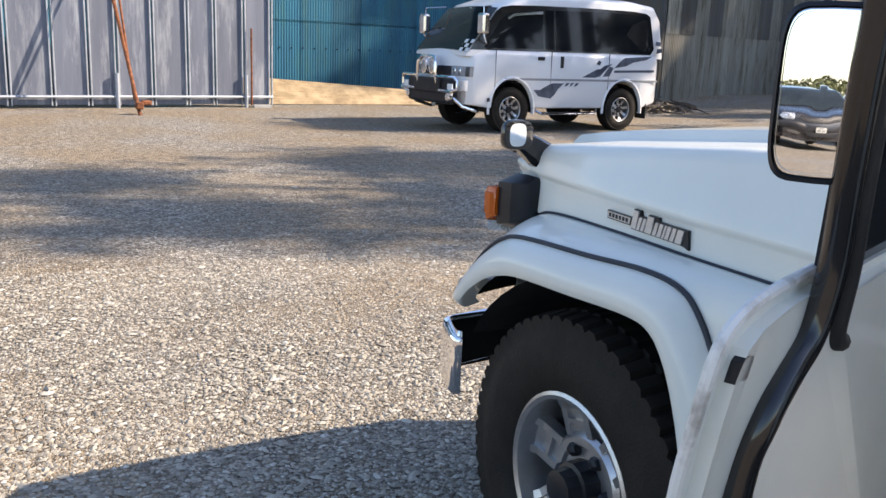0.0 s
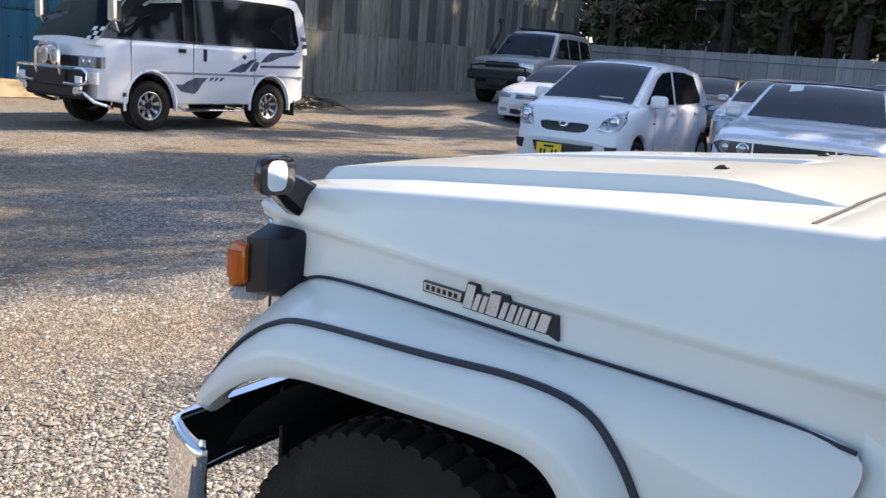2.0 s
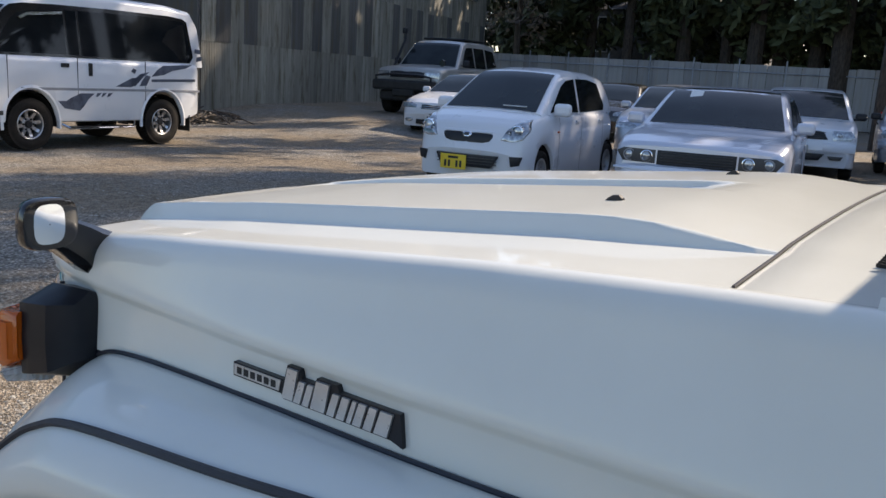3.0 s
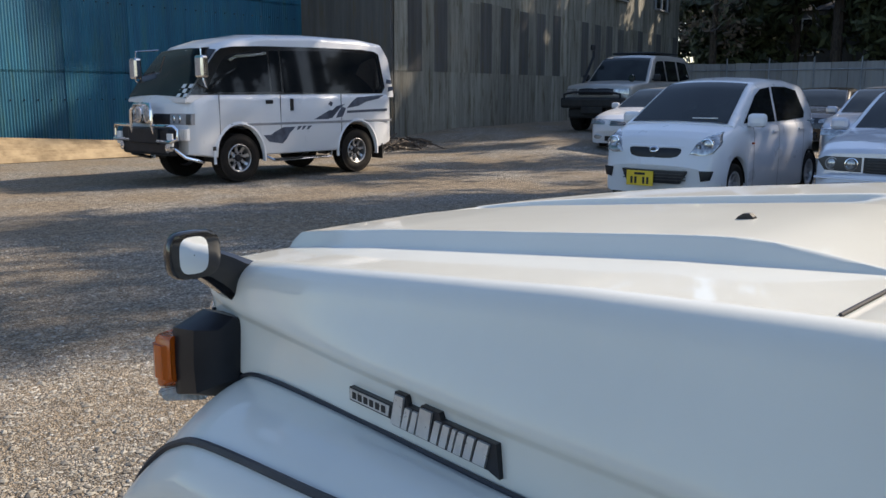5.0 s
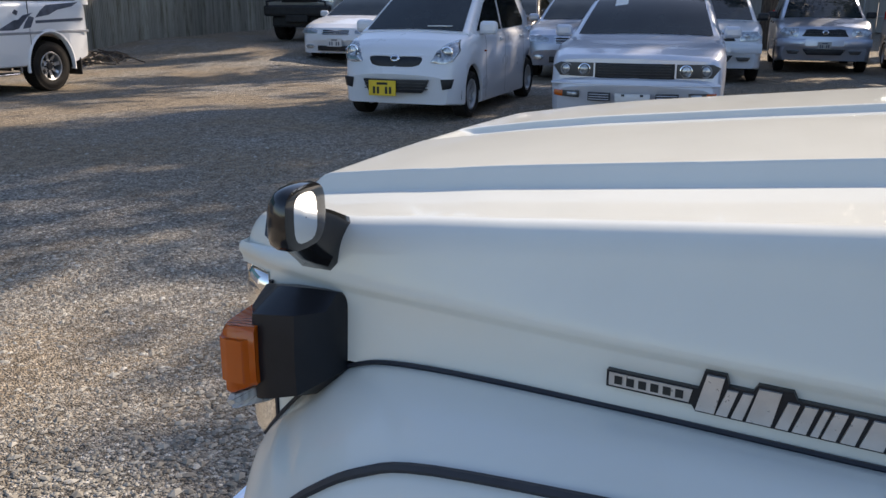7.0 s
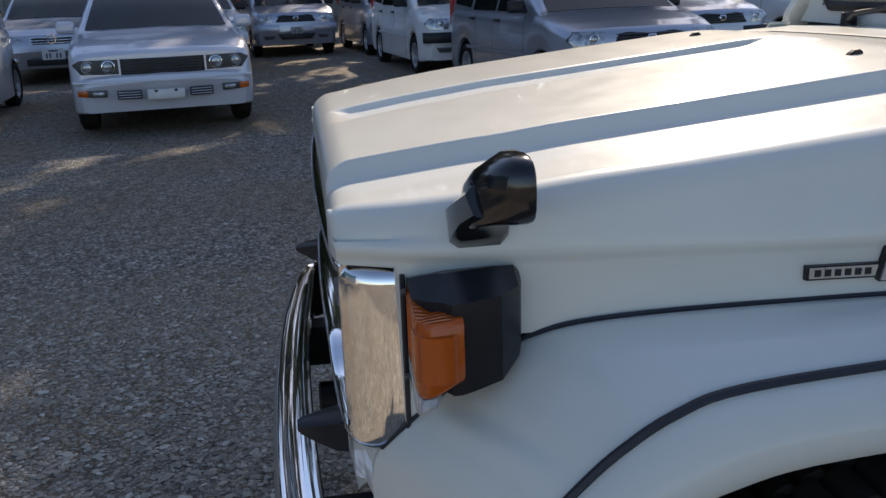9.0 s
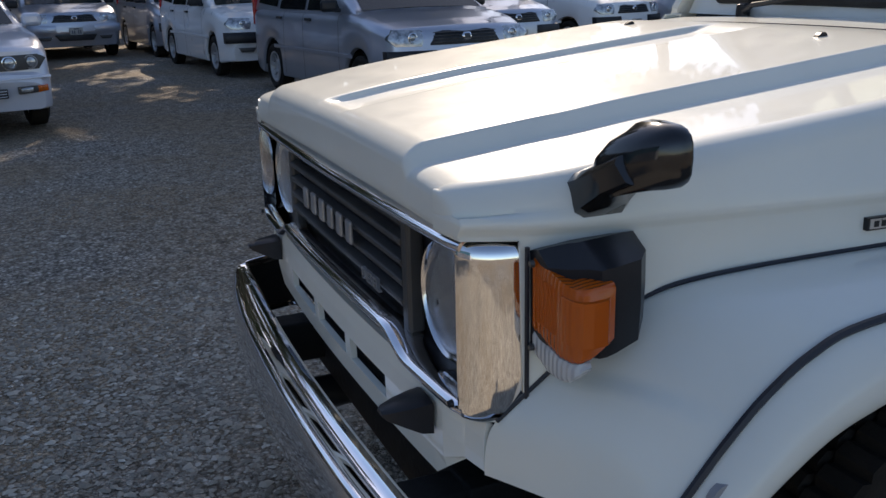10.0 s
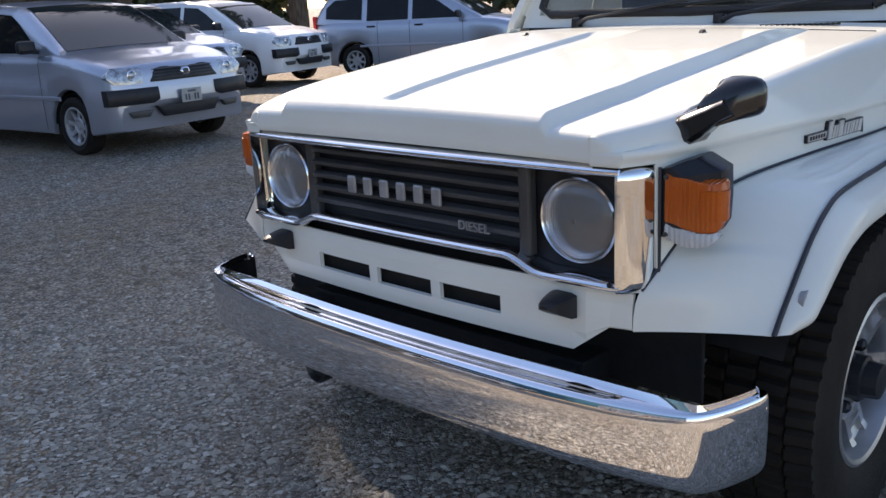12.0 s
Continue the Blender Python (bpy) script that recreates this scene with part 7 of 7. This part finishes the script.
# a second row of woods
for i in range(13):
    tree((56 + rw.uniform(-2, 4), 27 - i * 3.6 + rw.uniform(-1, 1)), rw.uniform(17, 23), 500 + i, spread=3.6, leaves=4500, bare=0.03, leaf=0.42)
for i, (x, y) in enumerate(((40.5, 27.6), (42.0, 25.8), (43.5, 24.2))):
    tree((x, y), 12, 400 + i, spread=2.0, leaves=700, bare=0.3, leaf=0.16, mat=DRY_LEAF, label="leafless tree with climbing brown twigs")
pole = tube("utility_pole", [(39.5, 25.6, 0), (39.7, 25.6, 11)], [0.19, 0.15], CONCRETE, seg=14)
tagged(pole, "grey concrete utility pole", "pole")
house = thing("house", (56, 20, 0), "dim grey house behind the trees", "house")
keep_world(box("wall", (8, 14, 6), (58, 22, 3), HOUSE_WALL), house)
keep_world(add_mesh("roof", [(53.5, 14.5, 6), (62.5, 14.5, 6), (62.5, 29.5, 6), (53.5, 29.5, 6), (58, 14.5, 8.4), (58, 29.5, 8.4)], [(0, 1, 4), (2, 3, 5), (0, 4, 5, 3), (1, 2, 5, 4), (0, 1, 2, 3)], ROOF_DARK), house)

for y0 in (28.4, 24.2, 19.6):
    win = thing("house_window", (53.98, y0, 3.4), "tall pale-framed window of the house", "window")
    for dy in (-0.75, 0.0, 0.75):
        box("window_frame", (0.08, 0.09, 2.2), (-0.04, dy, 1.1), PLATE_WHITE, win)
    for dz in (0.04, 2.16):
        box("window_frame", (0.076, 1.6, 0.08), (-0.038, 0, dz), PLATE_WHITE, win)
    for dy in (-0.375, 0.375):
        box("pane", (0.02, 0.66, 2.04), (-0.02, dy, 1.1), GREY_GLASS, win)


def twig_pile(at, seed):
    rg = random.Random(seed)
    verts, faces = [], []
    t = thing("debris_pile", (at[0], at[1], 0), "low heap of dead leaves and brown branches", "debris")
    for i in range(26):
        a = rg.uniform(0, math.pi)
        l = rg.uniform(0.2, 0.6)
        p = Vector((rg.gauss(0, 0.4), rg.gauss(0, 0.25), rg.uniform(0.02, 0.22)))
        d = Vector((math.cos(a), math.sin(a), rg.uniform(-0.2, 0.3)))
        tube("branch", [p - d * l, p + Vector((0, 0, 0.04)), p + d * l], 0.015, BARK, t, seg=5)
    lv, lf = [], []
    for i in range(700):
        r = abs(rg.gauss(0, 0.4))
        a = rg.uniform(0, 6.28)
        q = Vector((r * math.cos(a) * 1.3, r * math.sin(a) * 0.8, max(0.01, 0.24 * (1 - r / 0.9)) * rg.random() + 0.01))
        u = Vector((rg.gauss(0, 1), rg.gauss(0, 1), rg.gauss(0, 0.4))).normalized() * 0.045
        v = u.orthogonal().normalized() * 0.03
        k = len(lv)
        lv += [q - u, q + v, q + u, q - v]
        lf.append((k, k + 1, k + 2, k + 3))
    me = bpy.data.meshes.new("leaves")
    me.from_pydata([tuple(v) for v in lv], [], lf)
    me.materials.append(DRY_LEAF)
    o = new("leaves", me)
    o.parent = t


twig_pile((14.4, 16.0), 5)


def gravel_stones(n, seed):
    """Loose stones over the nearer part of the yard, as one sheet of stuff."""
    rg = np.random.default_rng(seed)
    base = np.array([(0, 0, 1), (1, 0, 0.1), (0.31, 0.95, 0.1), (-0.81, 0.59, 0.1), (-0.81, -0.59, 0.1), (0.31, -0.95, 0.1), (0, 0, -0.6)])
    tri = np.array([(0, 1, 2), (0, 2, 3), (0, 3, 4), (0, 4, 5), (0, 5, 1), (6, 2, 1), (6, 3, 2), (6, 4, 3), (6, 5, 4), (6, 1, 5)])
    m = n * 3 // 5
    x = np.concatenate([rg.uniform(-0.8, 4.6, m), rg.uniform(-0.8, 7.5, n - m)])
    y = np.concatenate([rg.uniform(0.6, 5.2, m), rg.uniform(-0.6, 9.0, n - m)])
    size = np.clip(rg.lognormal(math.log(0.0068), 0.42, n), 0.0035, 0.020)
    patch = np.array([noise.noise((a * 0.6, b * 0.6, 7.0)) + 0.5 * noise.noise((a * 2.1, b * 2.1, 3.0)) for a, b in zip(x, y)])
    bare = rg.uniform(0, 1, n) > 0.78 - 0.75 * patch
    size[bare] *= 0.45
    ang = rg.uniform(0, 6.283, n)
    wob = rg.uniform(0.65, 1.3, (n, 7, 3))
    p = base[None] * wob
    c, s_ = np.cos(ang)[:, None], np.sin(ang)[:, None]
    px, py = p[:, :, 0] * 1.25, p[:, :, 1] * 0.85
    q = np.stack([(px * c - py * s_) * size[:, None] + x[:, None], (px * s_ + py * c) * size[:, None] + y[:, None], p[:, :, 2] * size[:, None] * 0.45], 2)
    h = np.array([0.018 * noise.noise((a * 0.35, b * 0.35, 0)) for a, b in zip(x, y)])
    q[:, :, 2] += (h + size * 0.12)[:, None]
    verts = q.reshape(-1, 3)
    faces = (tri[None] + (np.arange(n) * 7)[:, None, None]).reshape(-1, 3)
    me = bpy.data.meshes.new("gravel_stones")
    me.from_pydata(verts.tolist(), [], faces.tolist())
    me.materials.append(PEBBLE)
    return tagged(new("gravel_stones", me), "loose pale grey crushed stones on the ground", "gravel", "", "stuff")


gravel_stones(165000, 4)
